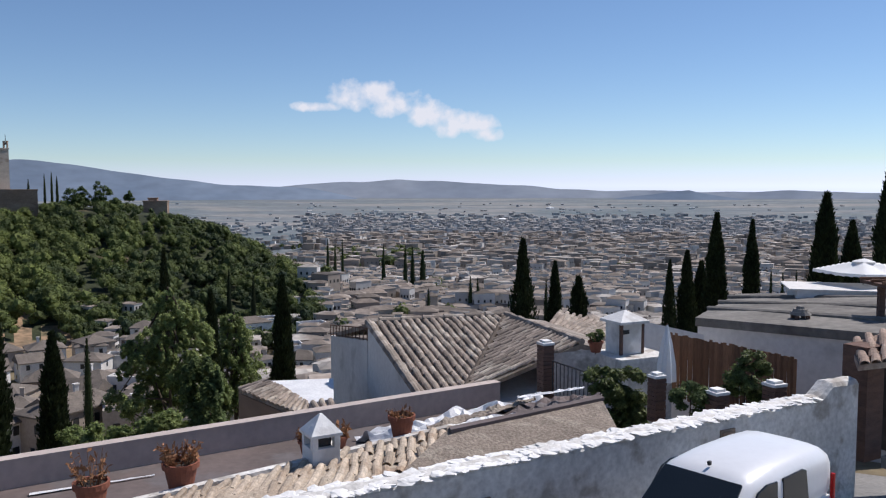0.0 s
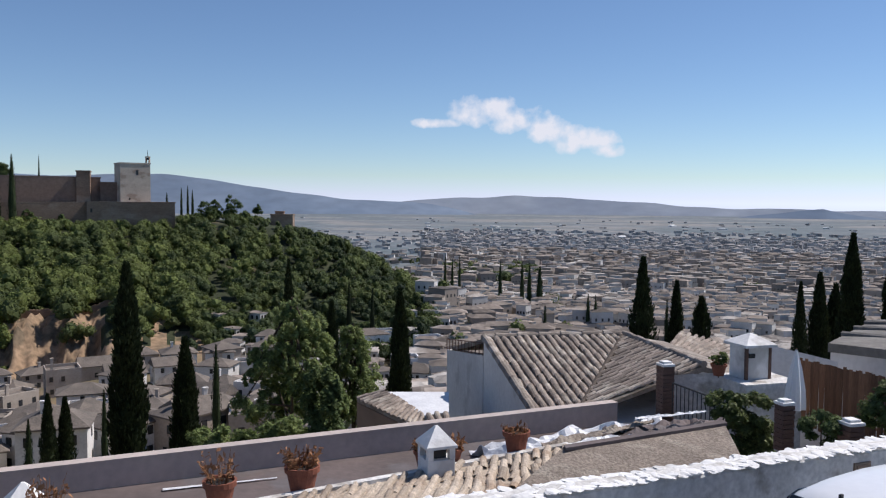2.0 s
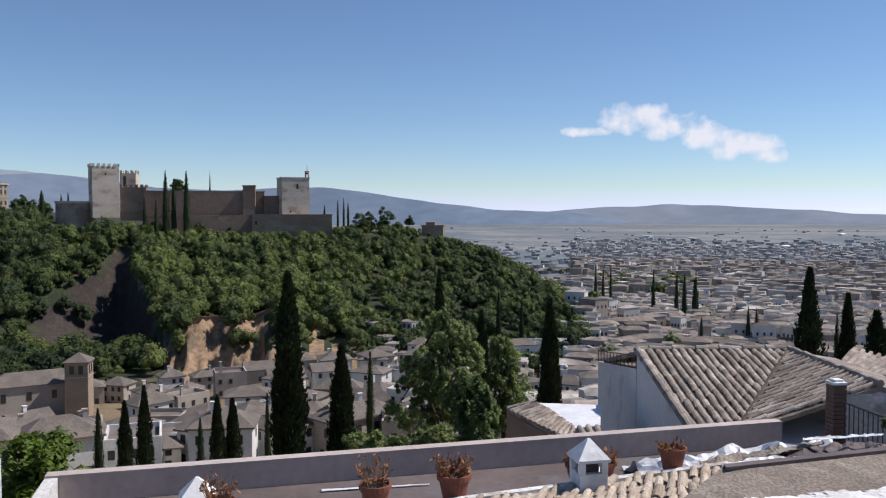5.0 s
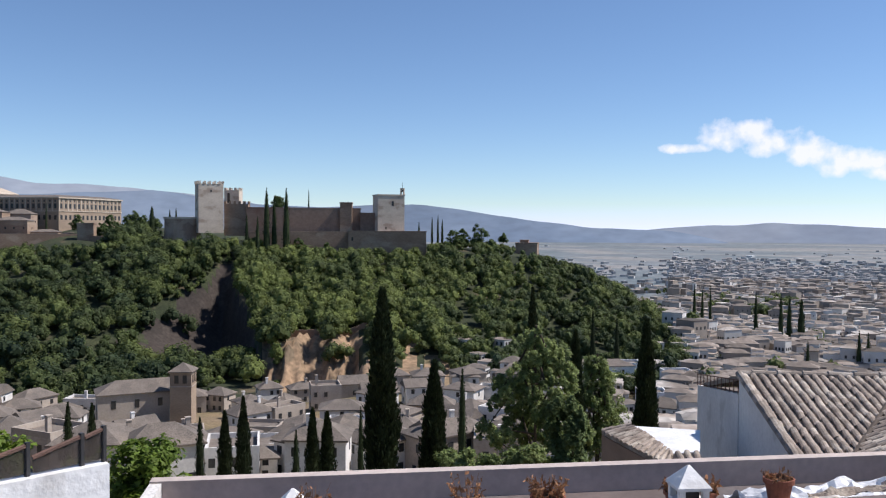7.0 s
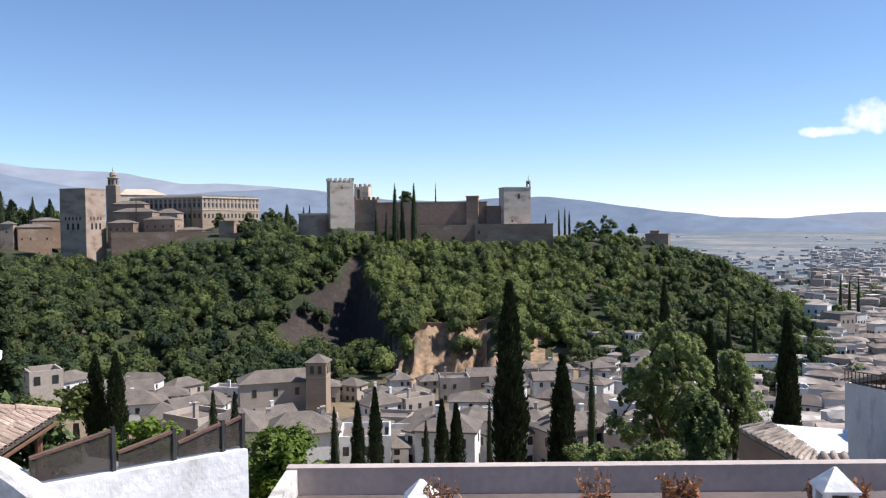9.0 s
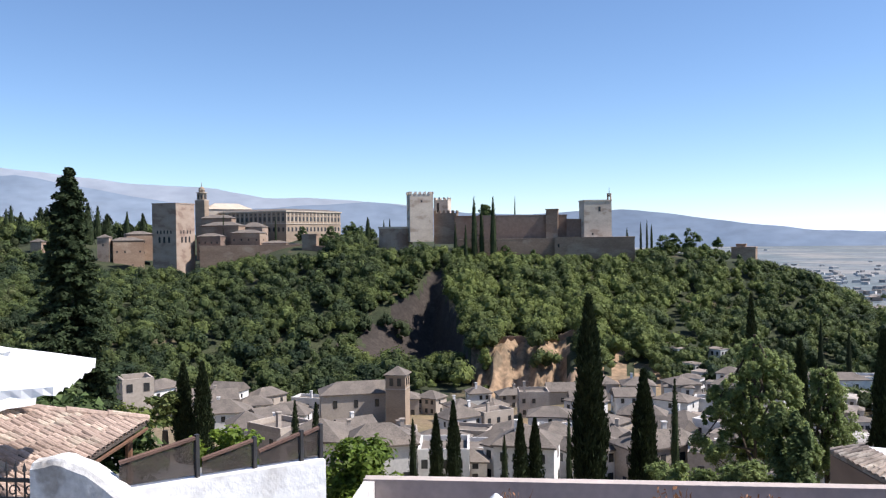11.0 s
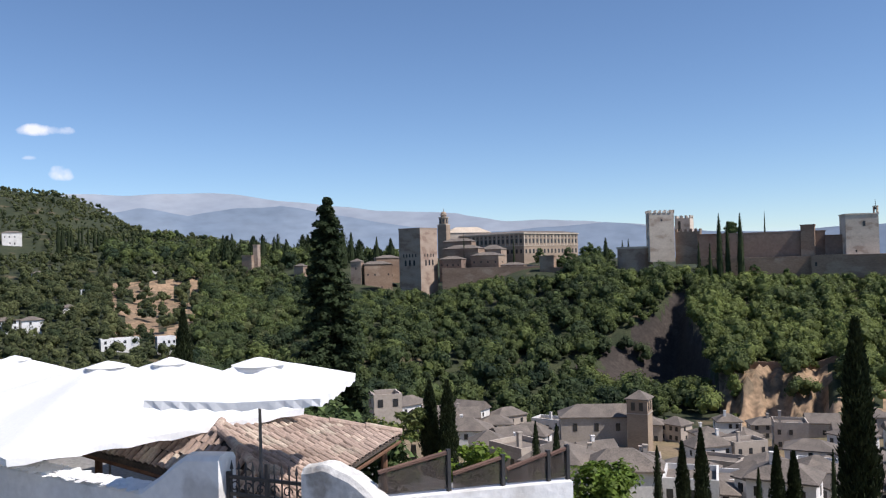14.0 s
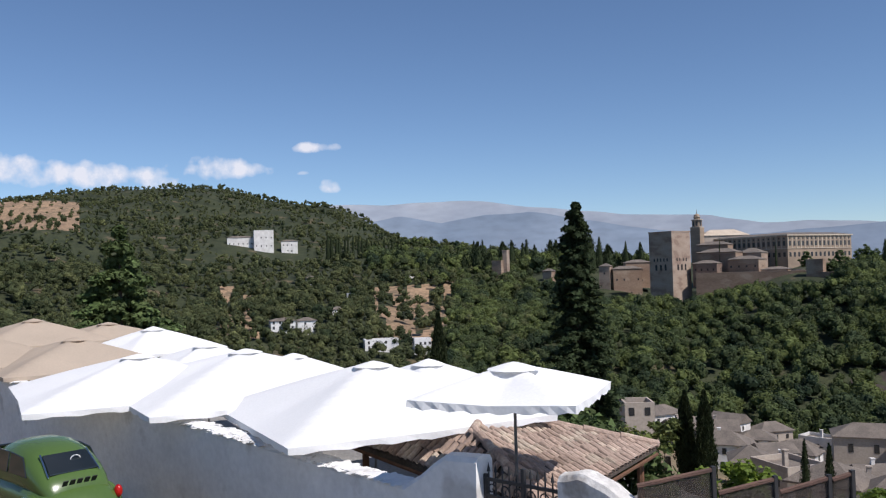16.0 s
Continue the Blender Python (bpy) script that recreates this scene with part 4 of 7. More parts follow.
# the houses at the foot of the hill
hr = random.Random(5)
SPOTS = []
for row, (d0, a0, a1, step) in enumerate([(126, 20, 52, 4.6), (142, 21, 54, 4.2), (158, 20, 54, 3.9), (176, 20.5, 55, 3.6), (196, 21, 57, 3.3), (218, 20, 58, 3.0), (242, 21, 58, 2.8), (264, 20, 60, 2.8)]):
    a = a0
    while a < a1:
        SPOTS.append((a + hr.uniform(-0.6, 0.6), d0 + hr.uniform(-7, 7)))
        a += step
for a, d in SPOTS:
    if (abs(a - 42.2) < 2.2 and 225 < d < 262) or (40.5 < a < 47.8 and 186 < d < 262):
        continue
    w, dep = hr.uniform(7, 11.5), hr.uniform(6, 9)
    white = hr.random() < 0.6
    house(a, d, w, dep, hr.uniform(4.2, 6.8), hr.uniform(-40, 40), hr.choice(["hip", "hip", "gable", "hip", "flat"]), hr.uniform(1.6, 2.6), None, M_WHITE if white else M_CREAM,
          "white plastered house with a grey tiled roof" if white else "cream plastered house with a grey tiled roof", 2, 3, hr.random() < 0.4, hr)

# parish church with its brick tower
tz = ground_at(42.1, 240)
ob = thing("parish_church", "long parish church with a grey tiled roof", "church", Matrix.Translation(P(44.6, 246, ground_at(44.4, 246))) @ pose(0, 0, 0, 0, 0, 50))
bm = bmesh.new()
block(bm, pose(0, 0, -4), 24, 10, 4 + 9.0)
part("wall", bm, M_CREAM, ob)
bm = bmesh.new()
hip(bm, 24, 10, 9.0, 2.9, 0.5)
part("roof", bm, M_ROOF, ob)
for x in (-8, -2, 4):
    bm = bmesh.new()
    block(bm, pose(x, -5, 5), 1.2, 0.14, 2.2)
    part("window", bm, M_WINDOW, ob)
ob = thing("brick_bell_tower", "square brick bell tower with a hipped tile roof", "bell tower", Matrix.Translation(P(42.1, 238, tz)) @ pose(0, 0, 0, 0, 0, 42 - 14))
th = 238 * math.tan(radians(-9.35)) - tz
bm = bmesh.new()
block(bm, pose(0, 0, -3), 5.7, 5.7, th + 3)
part("shaft", bm, M_STONE, ob)
bm = bmesh.new()
hip(bm, 5.7, 5.7, th, 2.2, 0.5)
part("roof", bm, M_ROOF, ob)
for ang in (0, 90, 180, 270):
    for sx in (-1.1, 1.1):
        bm = bmesh.new()
        block(bm, pose(0, 0, th - 3.2, 0, 0, ang) @ pose(sx, -2.85, 0), 1.1, 0.14, 2.2)
        part("window", bm, M_WINDOW, ob)
for z in (th - 4.2, th - 0.4):
    bm = bmesh.new()
    block(bm, pose(0, 0, z), 6.0, 6.0, 0.25)
    part("band", bm, M_CREAM, ob)
# cream walls instead of white put the shade of this house into its colour
house(59.3, 150, 5.0, 6, 2.2, 10, "flat", z=150 * math.tan(radians(-9.9)), wall=M_CREAM, floors=1, cols=2, label="small flat-roofed white house with a pale cap", rng=hr)

# larger white and cream buildings between the hill and the town
for az, d, w, dep, h, turn, roof, wl, fl, cols, lab in [
        (14.0, 322, 24, 9, 7.5, 20, "hip", M_LIME, 2, 8, "long white convent building with many windows"), (12.1, 330, 9, 9, 7.5, 15, "flat", M_LIME, 3, 3, "tall white house with a flat roof"),
        (19.9, 300, 8, 7, 6, -10, "hip", M_LIME, 2, 2, "white villa with a pale tiled roof"), (23.0, 268, 9, 9, 7, 25, "hip", M_CREAM, 2, 2, "old grey house below the rock"),
        (9.0, 318, 10, 8, 9, 20, "flat", M_LIME, 3, 4, "white terraced house with a flat roof"), (7.6, 300, 9, 8, 7, 25, "flat", M_LIME, 2, 3, "white terraced house with a flat roof"),
        (10.6, 250, 8, 8, 7, 10, "flat", M_LIME, 2, 3, "white terraced house with a flat roof"), (9.6, 226, 9, 7, 6, -15, "hip", M_LIME, 2, 3, "white house with a low tiled roof"),
        (-0.6, 372, 34, 10, 9, -28, "hip", M_CREAM, 2, 9, "long cream palace building with a tiled roof"), (2.4, 380, 16, 14, 8, 10, "hip", M_CREAM, 2, 4, "cream church hall with a hipped roof"),
        (0.8, 392, 5, 5, 15, 10, "hip", M_CREAM, 3, 1, "slim cream church tower"), (-4.4, 420, 30, 10, 9, -30, "hip", M_CREAM, 2, 8, "long cream town building with a tiled roof")]:
    house(az, d, w, dep, h, turn, roof, 2.0, None, wl, lab, fl, cols, False, random.Random(int(az * 13) + 500), name="town_house", group="town houses")
hw = thing("hillside_wall", "low brown masonry wall above the bare rock", "wall")
for k in range(12):
    a, b = 37.0 - k * 0.62, 37.0 - (k + 1) * 0.62 - 0.03
    p, q = P(a, 352, ground_at(a, 352)), P(b, 352, ground_at(b, 352))
    bm = bmesh.new()
    top = Vector((0, 0, 2.6))
    slab(bm, [p + top, q + top, q + top + P(34, 0.8), p + top + P(34, 0.8)], 6)
    part("wall_section", bm, M_FORT, hw)

# ---- the town on the plain ----
def city(name, label, seed, zones, material, windows=False, roof=M_ROOF_TOWN):
    """Many small buildings as one mesh: four walls and a hipped or flat top each."""
    rng = np.random.default_rng(seed)
    V, F, off = [], [], 0
    for az0, az1, d0, d1, n, w0, w1, h0, h1 in zones:
        az, d = scatter(rng, az0, az1, d0, d1, n)
        ok = ~(((az > 10.5) & (d > 335) & (d < 900)) | ((az > 3.5) & (d > 390) & (d < 600) & (az > 14 - (d - 300) / 30)))
        ok &= ~((az > 9.5) & (d > 200) & (rng.random(n) < 0.82))
        az, d = az[ok], d[ok]
        n = len(az)
        k = np.radians(az)
        c = np.stack([-np.sin(k) * d, np.cos(k) * d, land(az, d) - 2], 1)
        w, l, h = rng.uniform(w0, w1, n) / 2, rng.uniform(w0, w1, n) / 2 * 0.8, rng.uniform(h0, h1, n) + 2
        h = np.where(az > 9.5, np.minimum(h, 7.5), h)
        t = np.radians(rng.choice([0, 18, -25, 40], n) + rng.normal(0, 6, n))
        yield_rise = np.where(rng.random(n) < (0.65 if d1 < 1000 else 0.4), w * 0.24, 0.15)
        ux, uy = np.cos(t), np.sin(t)
        def pt(a, b, z, over=0.0):
            return np.stack([c[:, 0] + ux * a * (w + over) - uy * b * (l + over), c[:, 1] + uy * a * (w + over) + ux * b * (l + over), c[:, 2] + z], 1)
        corners = ((-1, -1), (1, -1), (1, 1), (-1, 1))
        walls = np.stack([pt(a, b, z * h) for z in (0, 1) for a, b in corners], 1)
        roofs = np.stack([pt(a, b, h + 0.02, 0.25) for a, b in corners] + [pt(-0.4, 0, h + yield_rise), pt(0.4, 0, h + yield_rise)], 1)
        V.append((walls, roofs, d))
    walls = np.concatenate([a for a, b, d in V])
    roofs = np.concatenate([b for a, b, d in V])
    dist = np.concatenate([d for a, b, d in V])
    n = len(walls)
    ob = thing(name, label, "town", kind="stuff")
    wf = np.array([(0, 1, 5, 4), (1, 2, 6, 5), (2, 3, 7, 6), (3, 0, 4, 7), (4, 5, 6, 7)])
    raw("walls", walls.reshape(-1, 3), (wf[None] + (np.arange(n) * 8)[:, None, None]).reshape(-1, 4), material, ob)
    rf = np.array([(0, 1, 5), (0, 5, 4), (1, 2, 5), (2, 3, 4), (2, 4, 5), (3, 0, 4)])
    raw("roofs", roofs.reshape(-1, 3), (rf[None] + (np.arange(n) * 6)[:, None, None]).reshape(-1, 3), roof, ob)
    if windows:
        near = dist < 1000
        wv, cnt = [], 0
        for a, b in ((0, 1), (1, 2), (3, 0)):
            p, q = walls[near][:, a], walls[near][:, b]
            top = walls[near][:, a + 4]
            for s in (0.2, 0.5, 0.8):
                for z in (0.45, 0.78):
                    o = p + (q - p) * s + (top - p) * z
                    e = (q - p) / np.linalg.norm(q - p, axis=1)[:, None]
                    nrm = np.stack([e[:, 1], -e[:, 0], np.zeros(len(e))], 1) * 0.06
                    up = np.array([0, 0, 0.75])
                    wv.append(np.stack([o - e * 0.5 - up + nrm, o + e * 0.5 - up + nrm, o + e * 0.5 + up + nrm, o - e * 0.5 + up + nrm], 1))
        wv = np.concatenate(wv).reshape(-1, 3)
        raw("windows", wv, np.arange(len(wv)).reshape(-1, 4), M_WINDOW, ob)
    return ob


city("white_town", "crowded white houses with tiled roofs below the hill", 21, [(-33, 24, 215, 420, 1150, 4, 8, 5, 10.5), (4, 20, 125, 230, 100, 5, 9, 5, 9), (-33, 14, 420, 900, 2100, 5, 12, 6, 17), (-36, 22, 900, 1700, 2600, 7, 17, 9, 20)], M_WHITE, True)
city("cream_town", "crowded cream and brown town buildings on the plain", 22, [(-33, 22, 240, 500, 420, 7, 13, 6, 11), (-33, 12, 420, 900, 900, 8, 17, 7, 15), (-36, 22, 900, 1700, 2200, 8, 20, 10, 22)], M_CREAM, True)
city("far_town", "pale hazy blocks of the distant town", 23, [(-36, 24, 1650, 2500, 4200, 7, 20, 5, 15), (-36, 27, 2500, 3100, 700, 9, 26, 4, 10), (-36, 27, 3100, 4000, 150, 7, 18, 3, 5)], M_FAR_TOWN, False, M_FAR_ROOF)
city("white_sheds", "bright white sheds far out on the plain", 24, [(-36, 27, 2300, 3700, 34, 14, 36, 3, 5)], M_LIME, False, M_LIME)

# ---- near trees ----
def leafy_tree(name, label, at, h, crowns, leaf, n, material, seed, trunk_r=0.15, limbs=6, rooted=False):
    """A tree: tapered trunk, limbs, and a crown of leaf tufts in uneven clumps. crowns: (x, y, z, rx, ry, rz) over the height of at."""
    rng = np.random.default_rng(seed)
    if rooted:
        gz = ground_at(math.degrees(math.atan2(-at.x, at.y)), math.hypot(at.x, at.y))
        up = max(0.0, at.z - gz)
        at = Vector((at.x, at.y, at.z - up))
        crowns, h = [(c[0], c[1], c[2] + up, c[3], c[4], c[5]) for c in crowns], h + up
    ob = thing(name, label, "tree", Matrix.Translation(at))
    bm = bmesh.new()
    tube(bm, (0, 0, -0.3), (0, 0, h * 0.55), trunk_r, trunk_r * 0.5, 8)
    part("trunk", bm, M_BARK, ob)
    cs = np.array(crowns, dtype=float)
    for k in range(min(limbs, len(cs))):
        bm = bmesh.new()
        tube(bm, (0, 0, h * (0.25 + 0.04 * k)), tuple(cs[k, :3]), trunk_r * 0.45, trunk_r * 0.12, 6)
        part("limb", bm, M_BARK, ob)
    c2, r2 = [], []
    for c in cs:
        for q in range(9):
            u = rng.normal(size=3)
            u /= np.linalg.norm(u)
            c2.append(c[:3] + u * c[3:] * 0.72)
            r2.append(c[3:] * rng.uniform(0.28, 0.5))
    c2, r2 = np.array(c2), np.array(r2)
    v, f = leaf_cloud(rng, c2, r2, np.full(len(c2), max(6, n // len(c2))), leaf, core=0.2)
    raw("crown", v, f, material, ob)
    return ob


def g(az, d):
    return P(az, d, ground_at(az, d))


def poplar(label, at, h, spread, seed, n):
    """An airy light tree: many slender upright sprays round rising limbs, wide below and ragged at the top."""
    rr = random.Random(seed)
    sprays = []
    for k in range(75):
        t = rr.random() ** 1.15
        reach = spread * (1.0 - 0.72 * t ** 1.3) * (0.25 + 0.75 * rr.random() ** 0.6)
        a = rr.uniform(0, 6.283)
        q = rr.uniform(0.55, 1.0)
        sprays.append((math.cos(a) * reach, math.sin(a) * reach * 0.8, h * (0.18 + 0.74 * t), q * 0.8, q * 0.8, q * 1.15))
    sprays += [(0.1, 0, h * 0.93, 0.35, 0.35, 0.8), (-0.5, 0, h * 0.86, 0.35, 0.35, 0.7), (0.6, 0.1, h * 0.84, 0.4, 0.4, 0.8)]
    leafy_tree("poplar", label, at, h, sprays, 0.105, n, M_LEAF_POP, seed, 0.2, 20, True)


poplar("broad light green poplar rising beside dark cypresses", E(18.4, 58, -16.4), 10.2, 4.3, 31, 85000)
poplar("slim light green poplar behind a dark cypress", E(14.2, 68, -16.0), 9.3, 2.6, 32, 45000)
leafy_tree("juniper_bush", "dense dark green conifer bush with pointed tips", E(16.3, 42, -15.9), 4,
           [(0, 0, 1.2, 1.15, 1.0, 1.8), (0.5, 0, 2.3, 0.55, 0.6, 1.3), (-0.4, 0, 2.4, 0.55, 0.6, 1.2), (0, 0, 0.2, 1.1, 1.1, 1.2)], 0.13, 14000, M_LEAF_FIR, 33, 0.15, 2, True)
for k, (az, d, s) in enumerate([(20.6, 45, 1.2), (22.6, 46, 0.9), (18.6, 44, 1.0), (24.0, 48, 0.9), (12.6, 44, 0.8)]):
    leafy_tree("bush", "low green bush at the edge of the slope", P(az, d, -d * math.tan(radians(16.6))), 1.8, [(0, 0, 0.6, s * 1.3, s, s), (s * 0.8, 0, 0.3, s, s * 0.8, s * 0.8)], 0.12, 6000, M_LEAF_POP, 40 + k, 0.06, 2, True)
leafy_tree("shrub", "bright green leafy shrub behind a white wall", P(45.2, 22, -7.6), 3, [(-0.8, 0, 1.2, 1.3, 1.1, 1.0), (0.8, 0, 1.0, 1.2, 1, 0.9), (0.2, 0, 1.6, 0.9, 1, 0.8), (1.9, 0, 0.7, 0.8, 0.8, 0.7)], 0.1, 11000, M_LEAF_LIME, 50, 0.06, 3, True)
leafy_tree("shrub", "yellow-green shrub behind a screened fence", P(53.8, 16, -4.9), 2, [(-0.3, 0, 1.0, 0.55, 0.5, 0.5), (0.35, 0, 0.95, 0.5, 0.5, 0.45)], 0.08, 2600, M_LEAF_LIME, 51, 0.04, 2, True)


def conifer(name, label, az, d, el_top, width, seed, tiers, n, leaf, material, droop=0.1, share=None):
    """A big conifer: trunk, whorls of boughs with leaf tufts along them, with gaps between."""
    rng = np.random.default_rng(seed)
    z0 = ground_at(az, d)
    h, w = d * math.tan(radians(el_top)) - z0, d * math.tan(radians(width)) / 2
    ob = thing(name, label, "tree", Matrix.Translation(P(az, d, z0)))
    bm = bmesh.new()
    tube(bm, (0, 0, -0.5), (0, 0, h * 0.97), h * 0.018 + 0.08, 0.04, 8)
    part("trunk", bm, M_BARK, ob)
    cs, rs = [], []
    for i in range(tiers):
        t = 0.08 + 0.9 * i / (tiers - 1)
        reach = w * (np.interp(t, *share) if share else (1 - t) ** 0.8 + 0.06)
        for b in range(7):
            a = rng.uniform(0, 6.283)
            rr = reach * rng.uniform(0.55, 1.12)
            for s in (0.25, 0.5, 0.75, 0.95):
                cs.append((math.cos(a) * rr * s, math.sin(a) * rr * s, h * t - droop * rr * s * s + rng.normal(0, 0.02) * h * 0.2))
                rs.append((rr * 0.24 + 0.15, rr * 0.24 + 0.15, h / tiers * 0.42))
    cs, rs = np.array(cs), np.array(rs)
    v, f = leaf_cloud(rng, cs, rs, np.full(len(cs), max(3, n // len(cs))), leaf, core=0.2)
    raw("crown", v, f, material, ob)
    return ob


conifer("tall_conifer", "tall ragged dark conifer standing above the roofs", 63.0, 70, 4.6, 5.2, 61, 36, 64000, 0.24, M_LEAF_CON, 0.3,
        ([0, 0.15, 0.35, 0.55, 0.7, 0.8, 0.9, 0.95, 1.0], [0.8, 1.0, 0.88, 0.66, 0.6, 0.46, 0.30, 0.19, 0.03]))
conifer("cedar", "wide dark green cedar with layered drooping boughs", 93.2, 62, 3.4, 8.5, 62, 13, 34000, 0.28, M_LEAF_FIR, 0.35,
        ([0, 0.2, 0.5, 0.75, 0.92, 1.0], [0.9, 1.0, 0.72, 0.42, 0.16, 0.03]))
leafy_tree("palm", "small palm with a shaggy trunk", E(57.5, 58, -14), 4, [(0, 0, 3.9, 1.0, 1.0, 0.5), (0.4, 0, 3.5, 0.7, 0.7, 0.6)], 0.35, 700, M_LEAF_IVY, 63, 0.35, 0, True)

# cypresses and garden trees round the fortress
for i, (az, d, et, eb, w) in enumerate([
        (36.7, 466, 2.65, -2.6, 0.62), (36.2, 468, 2.0, -2.2, 0.5), (35.4, 466, 2.6, -2.6, 0.66), (33.9, 500, 2.7, 1.0, 0.22), (38.0, 466, 0.9, -2.4, 0.4), (37.3, 462, 0.7, -2.4, 0.4),
        (25.5, 498, 0.75, -1.2, 0.22), (25.1, 500, 0.9, -1.2, 0.22), (24.8, 498, 0.6, -1.2, 0.25), (26.4, 520, 0.4, -1.0, 0.25), (42.9, 540, 1.1, 0.2, 0.25), (42.5, 540, 1.2, 0.2, 0.25), (44.0, 540, 1.3, -0.5, 0.5),
        (53.6, 585, 1.9, 0, 0.18), (50.2, 575, 1.5, 0, 0.2)]):
    cypress(az, d, et, eb, w, 500, 300 + i, "slim dark cypress beside the fortress wall")
for i in range(40):
    rr = random.Random(i)
    az = 58.4 + i * 0.46 + rr.uniform(-0.3, 0.3)
    top = (2.0 if az > 61 else 1.5) + rr.uniform(-0.9, 0.35) - max(0, az - 68) * 0.08
    cypress(az, 700 + rr.uniform(-45, 35), top, -0.5, rr.uniform(0.45, 1.25), 520, 400 + i, "dark conifer in the wooded palace gardens", ragged=0.25)
for i in range(20):
    rr = random.Random(70 + i)
    az = 74.2 + i * 0.3 + rr.uniform(-0.1, 0.1)
    cypress(az, 800, 2.1 + 0.05 * i + rr.uniform(-0.35, 0.2), 1.0, rr.uniform(0.22, 0.4), 240, 500 + i, "slim cypress in a long garden row on the hill")
for i, (az, d, el, s) in enumerate([(22.3, 490, 0.35, 8), (24.0, 486, -0.1, 8), (23.4, 490, 0.0, 6), (20.6, 500, -0.3, 4), (35.8, 500, 2.1, 7), (36.0, 505, 2.2, 5), (45.2, 560, 1.2, 8), (44.6, 555, 0.9, 8), (43.8, 545, 0.6, 7), (46.5, 560, 0.8, 7),
                                    (40.3, 492, -0.2, 9), (48.5, 566, 0.8, 6), (47.0, 550, 0.3, 6), (40.9, 488, -0.5, 8), (39.2, 484, -0.9, 7), (37.6, 470, -0.5, 7), (34.6, 472, -0.7, 6), (32.6, 470, -1.0, 6), (24.5, 478, -0.9, 8), (21.4, 486, -0.7, 7)]):
    leafy_tree("garden_tree", "round green tree beside the fortress", P(az, d, d * math.tan(radians(el)) - s * 1.5), s, [(0, 0, s * 0.95, s * 0.45, s * 0.45, s * 0.5), (s * 0.35, 0, s * 0.5, s * 0.5, s * 0.5, s * 0.5), (-s * 0.35, 0, s * 0.45, s * 0.5, s * 0.5, s * 0.5), (0, 0, 0, s * 0.7, s * 0.6, s * 0.5)], 0.45, 5200, M_LEAF_FIR, 600 + i, 0.3, 1)

# ---- the street and its wall ----
WA, WU = Vector((-2.24, 9.14, 0)), Vector((-0.867, -0.498, 0))     # the street wall runs along WU from WA
WN = Vector((-0.498, 0.867, 0))                                     # and WN points over it, downhill


def street(s, n=0.0, z=0.0):
    return WA + WU * s + WN * n + Vector((0, 0, z))


def rough_wall(name, label, s0, s1, tops, thick, material, base=-7.5, kind="structure"):
    """A wall along the street with an uneven plastered head; tops: the height of its head by s."""
    bm = bmesh.new()
    n = int((s1 - s0) / 0.1)
    prev = None
    for i in range(n + 1):
        s = s0 + (s1 - s0) * i / n
        z = float(np.interp(s, *tops)) + 0.02 * noise.noise(Vector((s * 4, 0, 3)))
        w = 0.012 * noise.noise(Vector((s * 2.3, 5, 0)))
        sec = [(-thick / 2, base), (-thick / 2 - w, z - 0.5), (-thick / 2 + w, z - 0.07), (-thick / 2 + 0.05, z), (0, z + 0.025), (thick / 2 - 0.05, z), (thick / 2, z - 0.07), (thick / 2, base)]
        cur = [bm.verts.new(street(s, a, b)) for a, b in sec]
        if prev:
            for j in range(len(sec) - 1):
                bm.faces.new((prev[j], cur[j], cur[j + 1], prev[j + 1]))
        else:
            bm.faces.new(cur)
        prev = cur
    bm.faces.new(prev[::-1])
    bmesh.ops.recalc_face_normals(bm, faces=bm.faces[:])
    return tagged(part(name, bm, material, smooth=False), label, "wall", kind=kind)


wall_right = rough_wall("wall_street", "rough whitewashed street wall with a lumpy head", -10.9, 8.95,
                        ([-10.9, -10.2, -9.9, 0, 7.0, 7.7, 8.2, 8.6, 8.95], [-3.4, -3.38, -3.60, -3.62, -3.45, -3.05, -2.68, -2.55, -2.62]), 0.36, M_LIME_OLD)
wall_left = rough_wall("wall_terrace", "long whitewashed terrace wall in shade with a bright head", 10.29, 34,
                       ([10.29, 10.9, 11.25, 11.7, 13.2, 15.6, 19.7, 27.6, 34], [-2.56, -2.6, -2.85, -3.14, -3.08, -2.93, -2.71, -2.56, -2.5]), 0.36, M_LIME)
stone_rng = random.Random(8)
lump_meshes = []
for k in range(5):
    bm = bmesh.new()
    bmesh.ops.create_icosphere(bm, subdivisions=2, radius=1.0)
    for v in bm.verts:
        v.co = Vector((v.co.x * 0.13, v.co.y * 0.10, v.co.z * 0.024)) * (1 + 0.75 * noise.noise(v.co * 2.6 + Vector((k * 9, 0, 0))))
    for f in bm.faces:
        f.smooth = False
    me = bpy.data.meshes.new("coping_stone")
    bm.to_mesh(me)
    bm.free()
    me.materials.append(M_LIME)
    lump_meshes.append(me)
